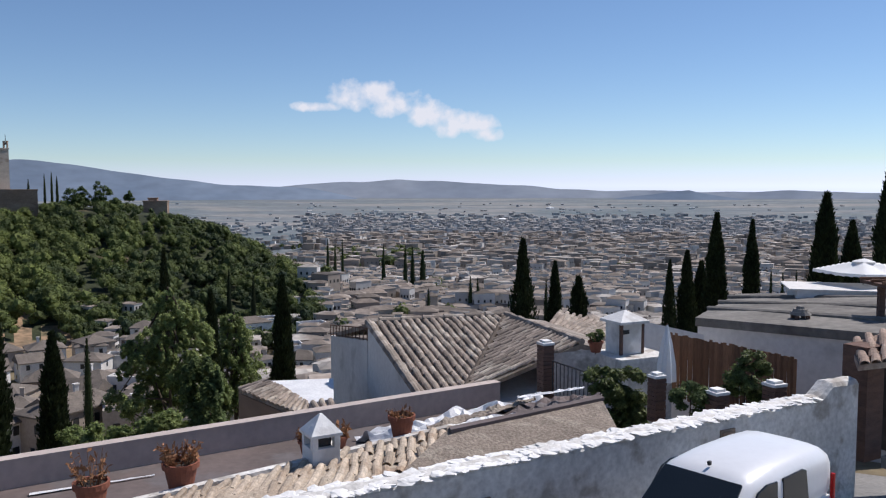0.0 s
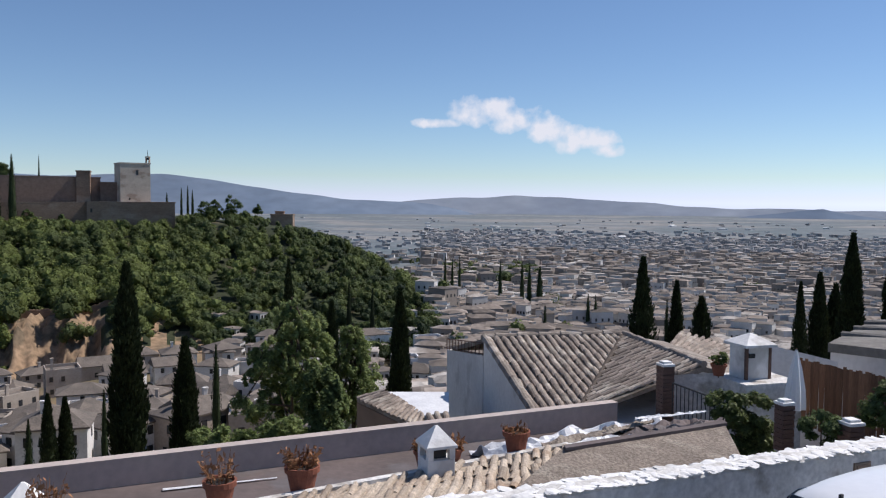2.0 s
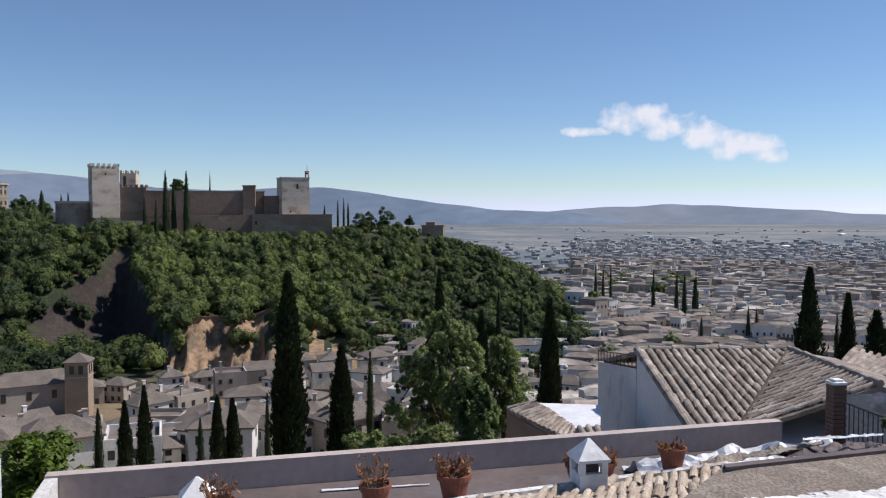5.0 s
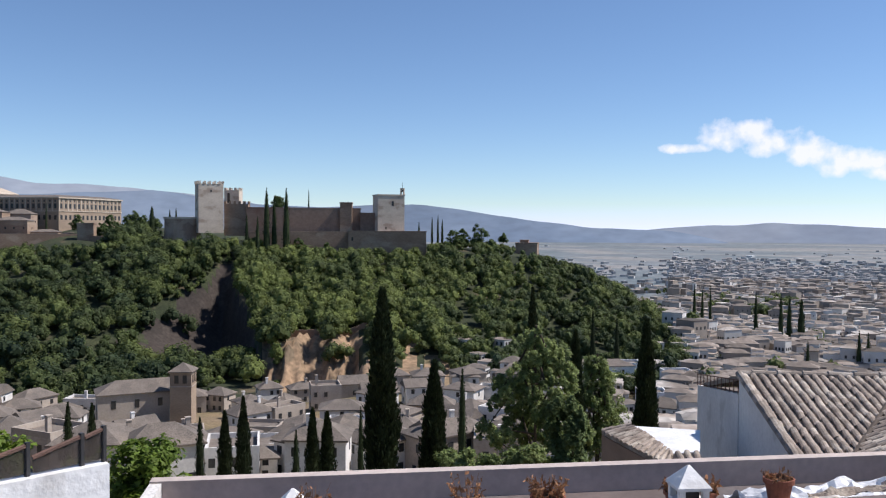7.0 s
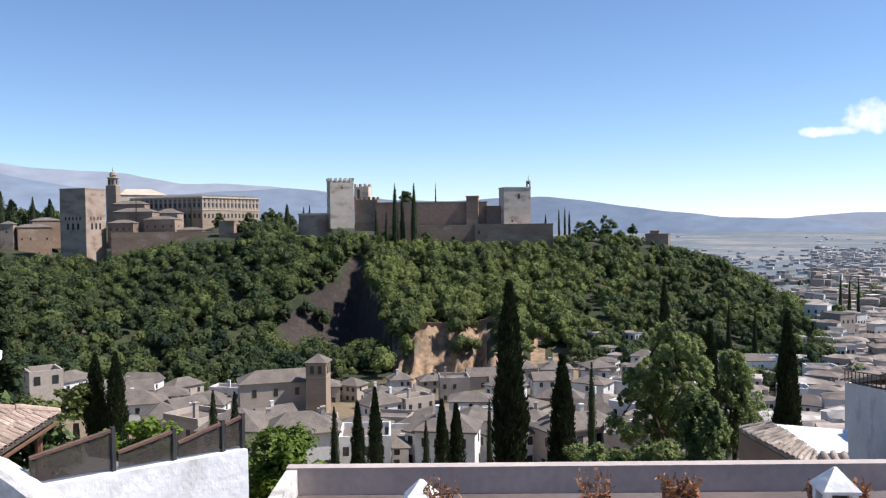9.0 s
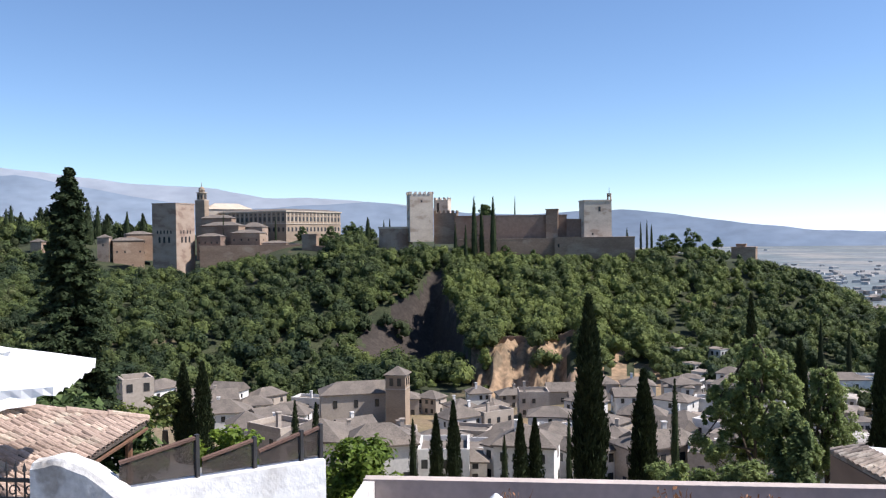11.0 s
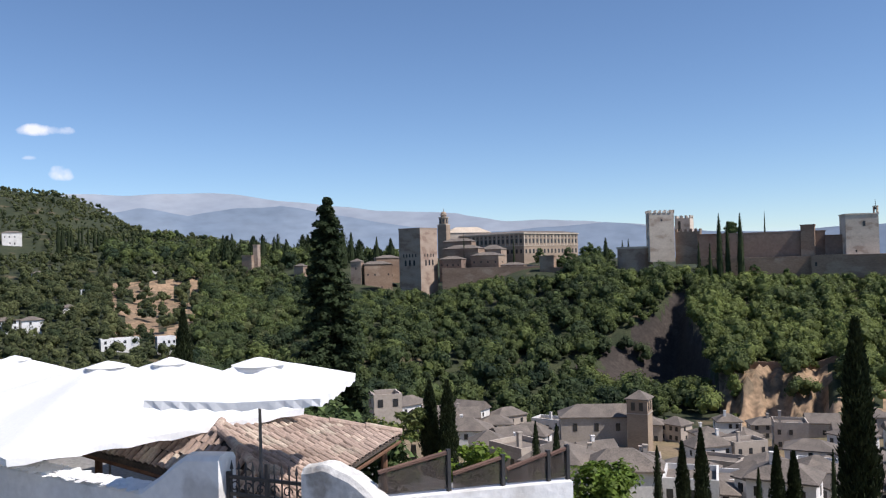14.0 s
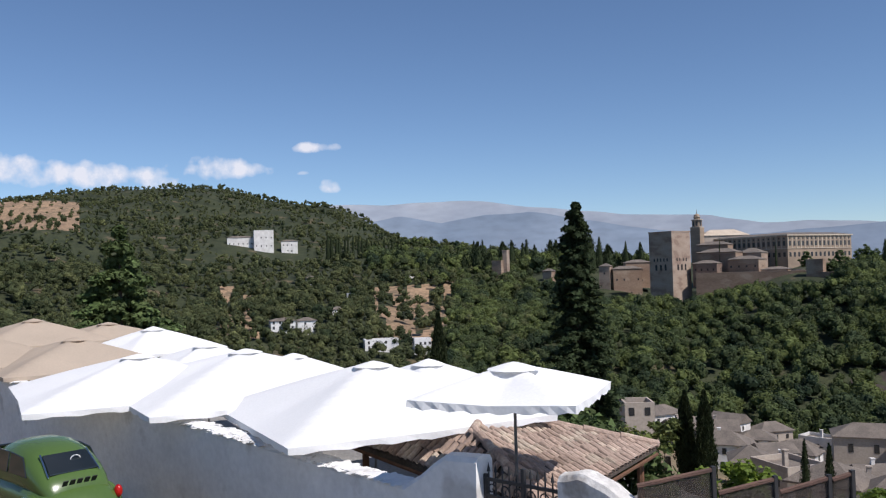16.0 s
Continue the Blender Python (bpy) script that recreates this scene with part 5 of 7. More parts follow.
for parent, s0, s1, tops in ((wall_right, -9.8, 5.5, ([-10, 0, 7], [-3.60, -3.62, -3.45])), (wall_left, 11.9, 30, ([11.7, 13.2, 15.6, 19.7, 27.6, 34], [-3.14, -3.08, -2.93, -2.71, -2.56, -2.5]))):
    s = s0
    while s < s1:
        for off in (-0.13, -0.02, 0.11):
            o = new("coping_stone", stone_rng.choice(lump_meshes))
            o.parent = parent
            o.matrix_world = Matrix.Translation(street(s + stone_rng.uniform(-0.05, 0.05), off, float(np.interp(s, *tops)) + stone_rng.uniform(-0.022, 0.006))) @ pose(0, 0, 0, stone_rng.uniform(-8, 8), stone_rng.uniform(-8, 8), 30 + stone_rng.uniform(-180, 180))
        s += stone_rng.uniform(0.09, 0.2) if parent is wall_right else stone_rng.uniform(0.1, 0.2)

# meter box and vent in the wall's street face
for s, z, w, h, lab in ((-3.1, -4.25, 0.17, 0.22, "small dark vent plate set in the white wall"), (-7.6, -4.05, 0.32, 0.26, "grey meter door set in the white wall")):
    ob = thing("wall_plate", lab, "wall plate", Matrix.Translation(street(s, -0.19, z)) @ pose(0, 0, 0, 0, 0, 29.9))
    bm = bmesh.new()
    block(bm, pose(0, 0, 0), w, 0.04, h, 0.006)
    part("plate", bm, M_STONE, ob)
    bm = bmesh.new()
    block(bm, pose(0, -0.03, 0.03), w - 0.06, 0.02, h - 0.06)
    part("cover", bm, M_WINDOW if w < 0.3 else M_FORT, ob)

# the lookout on which the camera stands
bm = bmesh.new()
block(bm, pose(0.4, -4.6, -4.9, 0, 0, 30), 9, 9.4, 3.3)
tagged(part("terrace", bm, M_STREET), "paved lookout terrace above the street", "terrace", kind="structure")
# raised kerb beyond the street's end
bm = bmesh.new()
block(bm, Matrix.Translation(street(-12.3, -0.9, -4.95)) @ pose(0, 0, 0, 0, 0, 29.9), 2.2, 0.9, 0.22, 0.03)
tagged(part("kerb_step", bm, M_STREET), "low stone step beside the street wall", "step", kind="structure")


# ---- tiled roofs ----
def tile_mesh(r, length, seg=5):
    """One barrel tile: a tapered half pipe with thickness; it lies along y, its high end at +y."""
    vs, fs = [], []
    for y, rad in ((-length / 2, r), (length / 2, r * 0.82)):
        for rr in (rad, rad * 0.84):
            for i in range(seg + 1):
                a = math.pi * i / seg
                vs.append((math.cos(a) * rr, y, math.sin(a) * rr * 0.85))
    n = seg + 1
    for i in range(seg):
        fs.append((i, i + 1, 2 * n + i + 1, 2 * n + i))                  # top
        fs.append((i + 1, i, n + i, n + i + 1))                          # mouth
    return np.array(vs), np.array(fs)


class Tiles:
    """Gathers barrel tiles on roof planes: the first ones as pieces of their own, the rest as one mesh."""

    def __init__(self, parent, r, length, singles, material, seed, jitter=0.02, pitch=2.4, tilt=6.0):
        self.parent, self.r, self.len, self.singles, self.mat = parent, r, length, singles, material
        self.v, self.f = tile_mesh(r, length)
        self.rng, self.jitter, self.rest = np.random.default_rng(seed), jitter, []
        self.me, self.pitch, self.tilt = None, pitch, tilt

    def plane(self, ra, rb, ea, eb, keep=None, lift=0.03):
        """Tiles from the ridge ra-rb to the eave ea-eb."""
        ra, rb, ea, eb = (Vector(p) for p in (ra, rb, ea, eb))
        cols = max(1, int(((rb - ra).length + (eb - ea).length) / 2 / (self.r * self.pitch)))
        rows = max(1, int(((ea - ra).length + (eb - rb).length) / 2 / (self.len * 0.86)))
        for i in range(cols):
            u = (i + 0.5) / cols
            top, bot = ra.lerp(rb, u), ea.lerp(eb, u)
            for j in range(rows):
                w = (j + 0.5) / rows
                p = top.lerp(bot, w)
                if keep and not keep(p):
                    continue
                y = (top - bot).normalized()
                x = ((rb - ra) * (1 - w) + (eb - ea) * w).normalized()
                z = x.cross(y)
                if z.z < 0:
                    x, z = -x, -z
                x = y.cross(z)
                q = self.rng.normal(0, self.jitter, 4)
                m = Matrix.Translation(p + z * (lift + q[0] * 0.4)) @ Matrix((x, y, z)).transposed().to_4x4() @ pose(q[3] * 0.5, q[1] * 0.5, 0, self.tilt + q[0] * 60, 0, q[2] * 120)
                if self.singles > 0:
                    self.singles -= 1
                    if self.me is None:
                        self.me = bpy.data.meshes.new("roof_tile")
                        self.me.from_pydata([tuple(c) for c in self.v], [], [tuple(int(k) for k in c) for c in self.f])
                        self.me.materials.append(self.mat)
                    o = new("roof_tile", self.me)
                    o.parent = self.parent
                    o.matrix_local = m
                else:
                    self.rest.append(np.array(m))

    def done(self, material):
        if self.rest:
            ms = np.array(self.rest)
            hv = np.concatenate([self.v, np.ones((len(self.v), 1))], 1)
            v = np.einsum("nij,kj->nki", ms, hv)[:, :, :3].reshape(-1, 3)
            f = (self.f[None] + (np.arange(len(ms)) * len(self.v))[:, None, None]).reshape(-1, 4)
            tagged(raw("roof_tiles", v, f, material, self.parent), kind="stuff")


def plate(parent, name, pts, thick, material, label=""):
    bm = bmesh.new()
    slab(bm, pts, thick)
    return part(name, bm, material, parent, label)


M_TILE_PALE = mat("pale_old_tile", (0.52, 0.44, 0.35), (0.42, 0.335, 0.255), 1.5, 0.9, 0.6, 14, 0.2, rand=0.25, c3=(0.34, 0.25, 0.18), spots=0.25, spot_scale=1.8)
M_TILE_PALE_J = mat("pale_old_tiles", (0.52, 0.44, 0.35), (0.42, 0.335, 0.255), 1.5, 0.9, 0.6, 14, 0.2, island=0.25, c3=(0.34, 0.25, 0.18), spots=0.25, spot_scale=1.8)
M_TILE_RED = mat("red_roof_tile", (0.40, 0.30, 0.24), (0.29, 0.21, 0.165), 1.3, 0.9, 0.5, 14, 0.2, rand=0.22, c3=(0.48, 0.40, 0.31), spots=0.25, spot_scale=1.6)
M_TILE_RED_J = mat("red_roof_tiles", (0.40, 0.30, 0.24), (0.29, 0.21, 0.165), 1.3, 0.9, 0.5, 14, 0.2, island=0.22, c3=(0.48, 0.40, 0.31), spots=0.25, spot_scale=1.6)
M_MEMBRANE = mat("grey_roof_membrane", (0.15, 0.118, 0.11), (0.105, 0.085, 0.08), 0.8, 0.85, 0.3, 9, 0.1, c3=(0.14, 0.125, 0.125), spots=0.2, spot_scale=0.7)
M_PARAPET = mat("grey_parapet", (0.51, 0.43, 0.385), (0.43, 0.365, 0.33), 0.7, 0.9, 0.3, 9, 0.08)
M_FELT = mat("brown_roof_felt", (0.26, 0.215, 0.175), (0.20, 0.165, 0.135), 1.4, 0.95, 1.0, 16, 0.35, c3=(0.31, 0.27, 0.22), spots=0.25, spot_scale=2.0)
M_SHEET = mat("white_plastic_sheet", (0.78, 0.78, 0.78), (0.68, 0.68, 0.69), 2, 0.45, 0.6, 6, 0.08)
M_TERRA = mat("terracotta", (0.25, 0.09, 0.055), (0.20, 0.075, 0.048), 3, 0.85, 0.3, 8, 0.12)
M_SOIL = mat("soil", (0.06, 0.045, 0.035), (0.04, 0.03, 0.025), 6, 0.95, 0.5)
M_BRICK = mat("dark_brick", (0.17, 0.10, 0.075), (0.12, 0.075, 0.06), 3, 0.9, 0.6, 8, 0.2, stretch=(1, 1, 4))
M_PLANK = mat("brown_plank", (0.20, 0.105, 0.06), (0.145, 0.075, 0.045), 0.9, 0.8, 0.4, 12, 0.2, rand=0.3, stretch=(6, 6, 0.6))
M_IRON = mat("black_iron", (0.02, 0.02, 0.022), (0.03, 0.028, 0.028), 3, 0.55, 0, 8, 0.1, spec=0.5)
M_CANVAS = mat("white_canvas", (0.88, 0.88, 0.87), (0.85, 0.85, 0.84), 0.7, 0.9, 0.1, 30, 0.03, leaf=0.12)
M_BEIGE = mat("beige_canvas", (0.56, 0.46, 0.36), (0.51, 0.42, 0.33), 0.7, 0.9, 0.1, 30, 0.04, leaf=0.25)
M_CEMENT = mat("stained_cement_roof", (0.22, 0.205, 0.185), (0.145, 0.135, 0.12), 0.5, 0.95, 0.5, 9, 0.2, c3=(0.13, 0.12, 0.11), spots=0.3, spot_scale=0.6)
M_GREYWALL = mat("grey_limewash", (0.71, 0.69, 0.67), (0.64, 0.62, 0.60), 0.7, 0.9, 0.4, 9, 0.07, c3=(0.52, 0.50, 0.48), spots=0.1, spot_scale=0.8)

# the low house behind the street wall, with old pale tiles
low = thing("low_tiled_house", "low house behind the wall with old pale tiles", "house")
RA, RB, EA, EB = E(25, 10.45, -20.4), E(-0.8, 13.2, -16.45), street(-0.1 + 3.3, 0.35, -4.2), street(-3.2, 0.35, -4.05)
RA.z = RB.z = -3.9
plate(low, "roof_bed", [RA, RB, EB, EA], 0.12, M_TILE_PALE_J)
T = Tiles(low, 0.082, 0.3, 300, M_TILE_PALE, 3, 0.05)
T.plane(EA.lerp(RA, 0.98), EB.lerp(RB, 0.98), EA, EB)
T.done(M_TILE_PALE_J)
plate(low, "ledge", [RA + WN * 0.09 + Vector((0, 0, 0.05)), RB + WN * 0.09 + Vector((0, 0, 0.05)), RB - WN * 0.03 + Vector((0, 0, 0.05)), RA - WN * 0.03 + Vector((0, 0, 0.05))], 0.16, M_LIME_OLD, "pale plastered ledge")
plate(low, "wall", [RA + WN * 0.15, RB + WN * 0.15, RB - WN * 1.0 + Vector((0, 0, -0.4)), RA - WN * 1.0 + Vector((0, 0, -0.4))], 3.5, M_LIME_OLD)


def small_chimney():
    ob = thing("chimney", "small white plastered chimney with a pyramid cap", "chimney", Matrix.Translation(E(8.5, 11.75, -18.9)) @ pose(0, 0, 0, 0, 0, 30))
    bm = bmesh.new()
    block(bm, pose(0, 0, -0.15), 0.42, 0.42, 0.5, 0.02)
    part("shaft", bm, M_LIME, ob)
    for sx in (-1, 1):
        for sy in (-1, 1):
            bm = bmesh.new()
            block(bm, pose(sx * 0.165, sy * 0.165, 0.35), 0.09, 0.09, 0.16, 0.01)
            part("pillar", bm, M_LIME, ob)
    bm = bmesh.new()
    block(bm, pose(0, 0, 0.35), 0.22, 0.22, 0.16)
    part("flue", bm, M_WINDOW, ob)
    bm = bmesh.new()
    q = 0.235
    solid(bm, [Vector(p) for p in ((-q, -q), (q, -q), (q, q), (-q, q))], 0.51, 0.55)
    solid(bm, [Vector(p) for p in ((-q, -q), (q, -q), (q, q), (-q, q))], 0.55, 0.80, [Vector(p) for p in ((-0.02, -0.02), (0.02, -0.02), (0.02, 0.02), (-0.02, 0.02))])
    part("cap", bm, M_LIME, ob)
    return ob


chim = small_chimney()
copy_thing(chim, Matrix.Translation(E(35.4, 11.3, -20.9)) @ pose(0, 0, 0, 0, 0, 34))


def flower_pot(at, r, h, seed, stems=40, tall=0.35, label="terracotta pot with dried brown stems on the ledge"):
    ob = thing("flower_pot", label, "flower pot", Matrix.Translation(at), group="pots on the ledge")
    bm = bmesh.new()
    prof = [(r * 0.68, 0), (r * 0.95, h * 0.78), (r * 1.08, h * 0.8), (r * 1.1, h), (r * 0.95, h), (r * 0.9, h * 0.85)]
    seg, rings = 20, []
    for rr, z in prof:
        rings.append([bm.verts.new((math.cos(6.283 * i / seg) * rr, math.sin(6.283 * i / seg) * rr, z)) for i in range(seg)])
    for a, b in zip(rings, rings[1:]):
        for i in range(seg):
            bm.faces.new((a[i], a[(i + 1) % seg], b[(i + 1) % seg], b[i]))
    bm.faces.new(rings[0][::-1])
    part("pot", bm, M_TERRA, ob, smooth=False)
    bm = bmesh.new()
    tube(bm, (0, 0, h * 0.7), (0, 0, h * 0.9), r * 0.88, None, 16)
    part("soil", bm, M_SOIL, ob)
    rng = random.Random(seed)
    bm = bmesh.new()
    for k in range(stems):
        a, l = rng.uniform(0, 6.283), tall * rng.uniform(0.4, 1.0)
        b = Vector((math.cos(a) * r * 0.5, math.sin(a) * r * 0.5, h * 0.88))
        t = b + Vector((math.cos(a) * r * rng.uniform(0.1, 0.9), math.sin(a) * r * rng.uniform(0.1, 0.9), l))
        tube(bm, b, t, 0.006, 0.003, 4)
        for q in range(5):
            p = b.lerp(t, rng.uniform(0.3, 1.0))
            e = Vector((rng.gauss(0, 1), rng.gauss(0, 1), rng.gauss(0, 1))) * 0.022
            f = Vector((rng.gauss(0, 1), rng.gauss(0, 1), rng.gauss(0, 1))) * 0.03
            bm.faces.new([bm.verts.new(x) for x in (p, p + e, p + e + f, p + f * 0.8)])
    part("dry_plant", bm, M_DRY, ob)
    return ob


flower_pot(E(23.4, 10.8, -20.1), 0.2, 0.36, 1, 26, 0.42)
flower_pot(E(17.85, 11.15, -19.55), 0.22, 0.38, 2, 60, 0.3)
flower_pot(E(2.9, 12.85, -17.05), 0.2, 0.36, 3, 36, 0.12)
flower_pot(E(34.0, 10.6, -20.6), 0.2, 0.36, 4, 26, 0.4)
flower_pot(E(9.3, 12.2, -18.0), 0.16, 0.24, 5, 60, 0.2)
flower_pot(E(7.4, 12.3, -17.8), 0.16, 0.24, 6, 60, 0.2)

# flat roof with a grey parapet, beyond the low house
flat = thing("flat_roofed_house", "long flat-roofed house with a grey parapet", "house")
PA, PB = E(44.5, 16.6, -16.3), E(-4.0, 20.3, -13.5)
PA.z = PB.z = -4.86
PN = Vector((-(PB - PA).y, (PB - PA).x, 0)).normalized()
IA, IB = PA - PN * 4.2, PB - PN * 4.2
dz = Vector((0, 0, -0.5))
plate(flat, "roof_deck", [PA + dz, PB + dz, IB + dz, IA + dz], 0.3, M_MEMBRANE)
plate(flat, "parapet", [PA + PN * 0.22, PB + PN * 0.22, PB, PA], 0.75, M_PARAPET)
plate(flat, "parapet_cap", [PA + PN * 0.26 + Vector((0, 0, 0.04)), PB + PN * 0.26 + Vector((0, 0, 0.04)), PB - PN * 0.02 + Vector((0, 0, 0.04)), PA - PN * 0.02 + Vector((0, 0, 0.04))], 0.036, M_PARAPET)
plate(flat, "end_parapet", [PA, IA, IA - (PB - PA).normalized() * -0.22, PA - (PB - PA).normalized() * -0.22], 0.8, M_LIME_OLD)
plate(flat, "wall", [PA + dz * 1.5 + PN * 0.1, PB + dz * 1.5 + PN * 0.1, IB + dz * 1.7, IA + dz * 1.7], 6, M_GREYWALL)


def crumpled(name, label, pts, rise, material, seed, nx=36, ny=12):
    """A crumpled sheet lying over a quad."""
    a, b, c, d = (Vector(p) for p in pts)
    bm = bmesh.new()
    grid = []
    for i in range(nx + 1):
        row = []
        for j in range(ny + 1):
            u, v = i / nx, j / ny
            v2 = v + 0.25 * noise.noise(Vector((u * 5, seed, v))) * (1 if 0.1 < u < 0.9 else 0.3)
            p = a.lerp(b, u).lerp(d.lerp(c, u), v2)
            p.z += rise * (0.5 + noise.noise(Vector((u * 9, v * 4, seed))) + 0.5 * noise.noise(Vector((u * 23, v * 9, seed)))) * (0.35 + 0.65 * math.sin(math.pi * min(1, max(0, v))))
            row.append(bm.verts.new(p))
        grid.append(row)
    for i in range(nx):
        for j in range(ny):
            bm.faces.new((grid[i][j], grid[i + 1][j], grid[i + 1][j + 1], grid[i][j + 1]))
    bmesh.ops.recalc_face_normals(bm, faces=bm.faces[:])
    bmesh.ops.solidify(bm, geom=bm.faces[:], thickness=0.006)
    return tagged(part(name, bm, material), label, "sheet")


zf = -5.33
crumpled("plastic_sheet", "crumpled white plastic sheet lying on the flat roof", [P(6.2, 17.3, zf), P(-6.6, 19.4, zf + 0.35), P(-7.4, 17.8, zf + 0.35), P(4.0, 16.3, zf)], 0.32, M_SHEET, 2)
crumpled("plastic_sheet", "narrow strip of white plastic along the parapet", [P(27, 15.85, zf), P(19.5, 15.98, zf), P(19.5, 15.94, zf), P(27, 15.74, zf)], 0.015, M_SHEET, 3, 40, 5)
crumpled("tarpaulin", "dark grey tarpaulin folded over the roof's end", [P(-3.0, 15.6, -4.25), P(-11.0, 16.6, -4.15), P(-10.6, 14.9, -3.85), P(-3.0, 13.8, -3.9)], 0.12, M_MEMBRANE, 5)

crumpled("tarpaulin", "brown tarpaulin strip folded along the shed roof", [P(1.2, 13.6, -4.0), P(-6.5, 15.3, -3.96), P(-6.3, 14.7, -3.84), P(1.0, 12.9, -3.9)], 0.1, M_FELT, 7, 40, 10)
crumpled("plastic_sheet", "torn white plastic edge on the shed roof", [P(-5.2, 14.6, -3.74), P(-9.8, 15.2, -3.68), P(-9.7, 15.05, -3.66), P(-5.2, 14.4, -3.72)], 0.05, M_SHEET, 9, 30, 5)

# shed roof of brown felt
shed = thing("felt_roofed_shed", "low shed with a brown felt roof behind the wall", "shed")
FA, FB, FC, FD = E(-0.4, 12.2, -16.5), E(-10.9, 14.3, -14.15), street(-6.0, 0.5, -3.78), street(-1.9, 0.45, -3.95)
plate(shed, "roof", [FA, FB, FC, FD], 0.08, M_FELT)
plate(shed, "ridge_board", [FA + Vector((0, 0, 0.03)), FB + Vector((0, 0, 0.03)), FB + Vector((0.03, -0.16, 0.03)), FA + Vector((0.03, -0.16, 0.03))], 0.05, M_MEMBRANE)
plate(shed, "wall", [FA + Vector((0, 0, -0.1)), FB + Vector((0, 0, -0.1)), FC + Vector((0, 0, -0.1)), FD + Vector((0, 0, -0.1))], 3.0, M_GREYWALL)

# the white house with the L-shaped tile roof
hh = thing("gabled_house", "white house with an L-shaped weathered tile roof", "house")
RU, RV = Vector((0.943, 0.331, 0)), Vector((0.331, -0.943, 0))
HL, HM = Vector((-2.45, 26.9, -4.48)), Vector((2.14, 28.5, -4.48))
drop = Vector((0, 0, -1.15))


def on_left(p):
    q = p - HM
    return q.dot(RU) < -0.66 * q.dot(RV) + 0.05


plate(hh, "roof_bed", [HL, HM, HM + RV * 5.6 - RU * 3.7 + drop, HL + RV * 5.6 + drop], 0.15, M_TILE_J)
HQ = HM + RV * 5.4
plate(hh, "roof_bed", [HM, HQ, HQ - RU * 3.7 + drop, HM + RV * 5.6 - RU * 3.7 + drop], 0.15, M_TILE_J)
plate(hh, "roof_back", [HL, HM, HM - RV * 5 + drop, HL - RV * 5 + drop], 0.15, M_TILE_J)
plate(hh, "roof_back", [HM, HQ, HQ + RU * 4 + drop, HM - RV * 5 + RU * 4 + drop], 0.15, M_TILE_J)
T = Tiles(hh, 0.105, 0.4, 300, M_TILE, 5)
T.plane(HL, HM, HL + RV * 5.6 + drop, HM + RV * 5.6 + drop, on_left)
T.plane(HM, HQ, HM - RU * 4.6 + drop * 1.2, HQ - RU * 4.6 + drop * 1.2, lambda p: not on_left(p))
T.done(M_TILE_J)
for a, b in ((HL, HM), (HM, HQ), (HL, HL + RV * 5.6 + drop)):
    bm = bmesh.new()
    n = int((b - a).length / 0.36)
    for k in range(n):
        p, q = a.lerp(b, k / n), a.lerp(b, (k + 1.12) / n)
        up = Vector((0, 0, 0.05 + 0.02 * (k % 2)))
        tube(bm, p + up, q + up, 0.12, 0.1, 10)
    tagged(part("ridge_tiles", bm, M_TILE_J, hh, smooth=False))
# dark strip laid along the valley between the two slopes
bm = bmesh.new()
tube(bm, HM + Vector((0, 0, 0.03)), HM + RV * 5.6 - RU * 3.7 + drop + Vector((0, 0, 0.06)), 0.09, None, 8)
part("valley_gutter", bm, M_TILE_DARK, hh)
GW = HL + RV * 5.5 + drop
low_z = Vector((0, 0, -0.14))
plate(hh, "gable_wall", [HL + low_z, GW + low_z, GW + RU * 0.3 + low_z, HL + RU * 0.3 + low_z], 8, M_GREYWALL)
TM, TL = HL - RV * 0.1 + Vector((0, 0, -0.58)), HL - RV * 6.0 + Vector((0, 0, -1.42))
plate(hh, "terrace_wall", [TL, TM, TM + RU * 0.25, TL + RU * 0.25], 7, M_GREYWALL)
plate(hh, "wall", [GW + Vector((0, 0, -0.3)) + RU * 0.3, GW + RU * 4 + Vector((0, 0, -0.3)), HQ + RU * 3 + drop, HM - RV * 4 + drop * 1.2, HL - RV * 4 + drop * 1.2], 7, M_GREYWALL)
rail = thing("roof_railing", "rusty iron railing on the roof terrace", "railing")
for k in range(12):
    bm = bmesh.new()
    p = TL.lerp(TM, k / 11)
    tube(bm, p, p + Vector((0, 0, 0.42)), 0.018, None, 6)
    part("baluster", bm, M_BRICK, rail)
for z in (0.05, 0.42):
    bm = bmesh.new()
    tube(bm, TL + Vector((0, 0, z)), TM + Vector((0, 0, z)), 0.02, None, 6)
    part("rail", bm, M_BRICK, rail)

# lower roofs beside it: a white deck and a small tile roof
lo = thing("white_roof_annex", "low annex with a white deck and a tiled edge", "house")
a0, a1, a2, a3 = E(12.2, 27, -13.05), E(7.6, 27, -13.05), E(7.6, 24.5, -14.4), E(9.3, 24.2, -14.65)
plate(lo, "deck", [a0, a1, a2, a3], 0.2, M_SHEET)
b0, b3 = E(14.0, 27, -13.45), E(9.6, 23.0, -15.5)
plate(lo, "roof_bed", [a0 + Vector((0, 0, -0.02)), a3 + Vector((0, 0, -0.02)), b3, b0], 0.12, M_TILE_J)
plate(lo, "wall", [a0 + Vector((0, 0, -0.3)), a1 + Vector((0, 0, -0.3)), a2 + Vector((0, 0, -0.3)), b3 + Vector((0, 0, -0.15)), b0 + Vector((0, 0, -0.15))], 5, M_FORT)
T = Tiles(lo, 0.1, 0.38, 90, M_TILE, 6)
T.plane(a0, a3, b0, b3)
T.plane(a3 + Vector((0, 0, -0.05)), a2 + Vector((0, 0, -0.05)), E(9.0, 23.2, -15.2), E(7.4, 23.4, -14.95))
T.done(M_TILE_J)
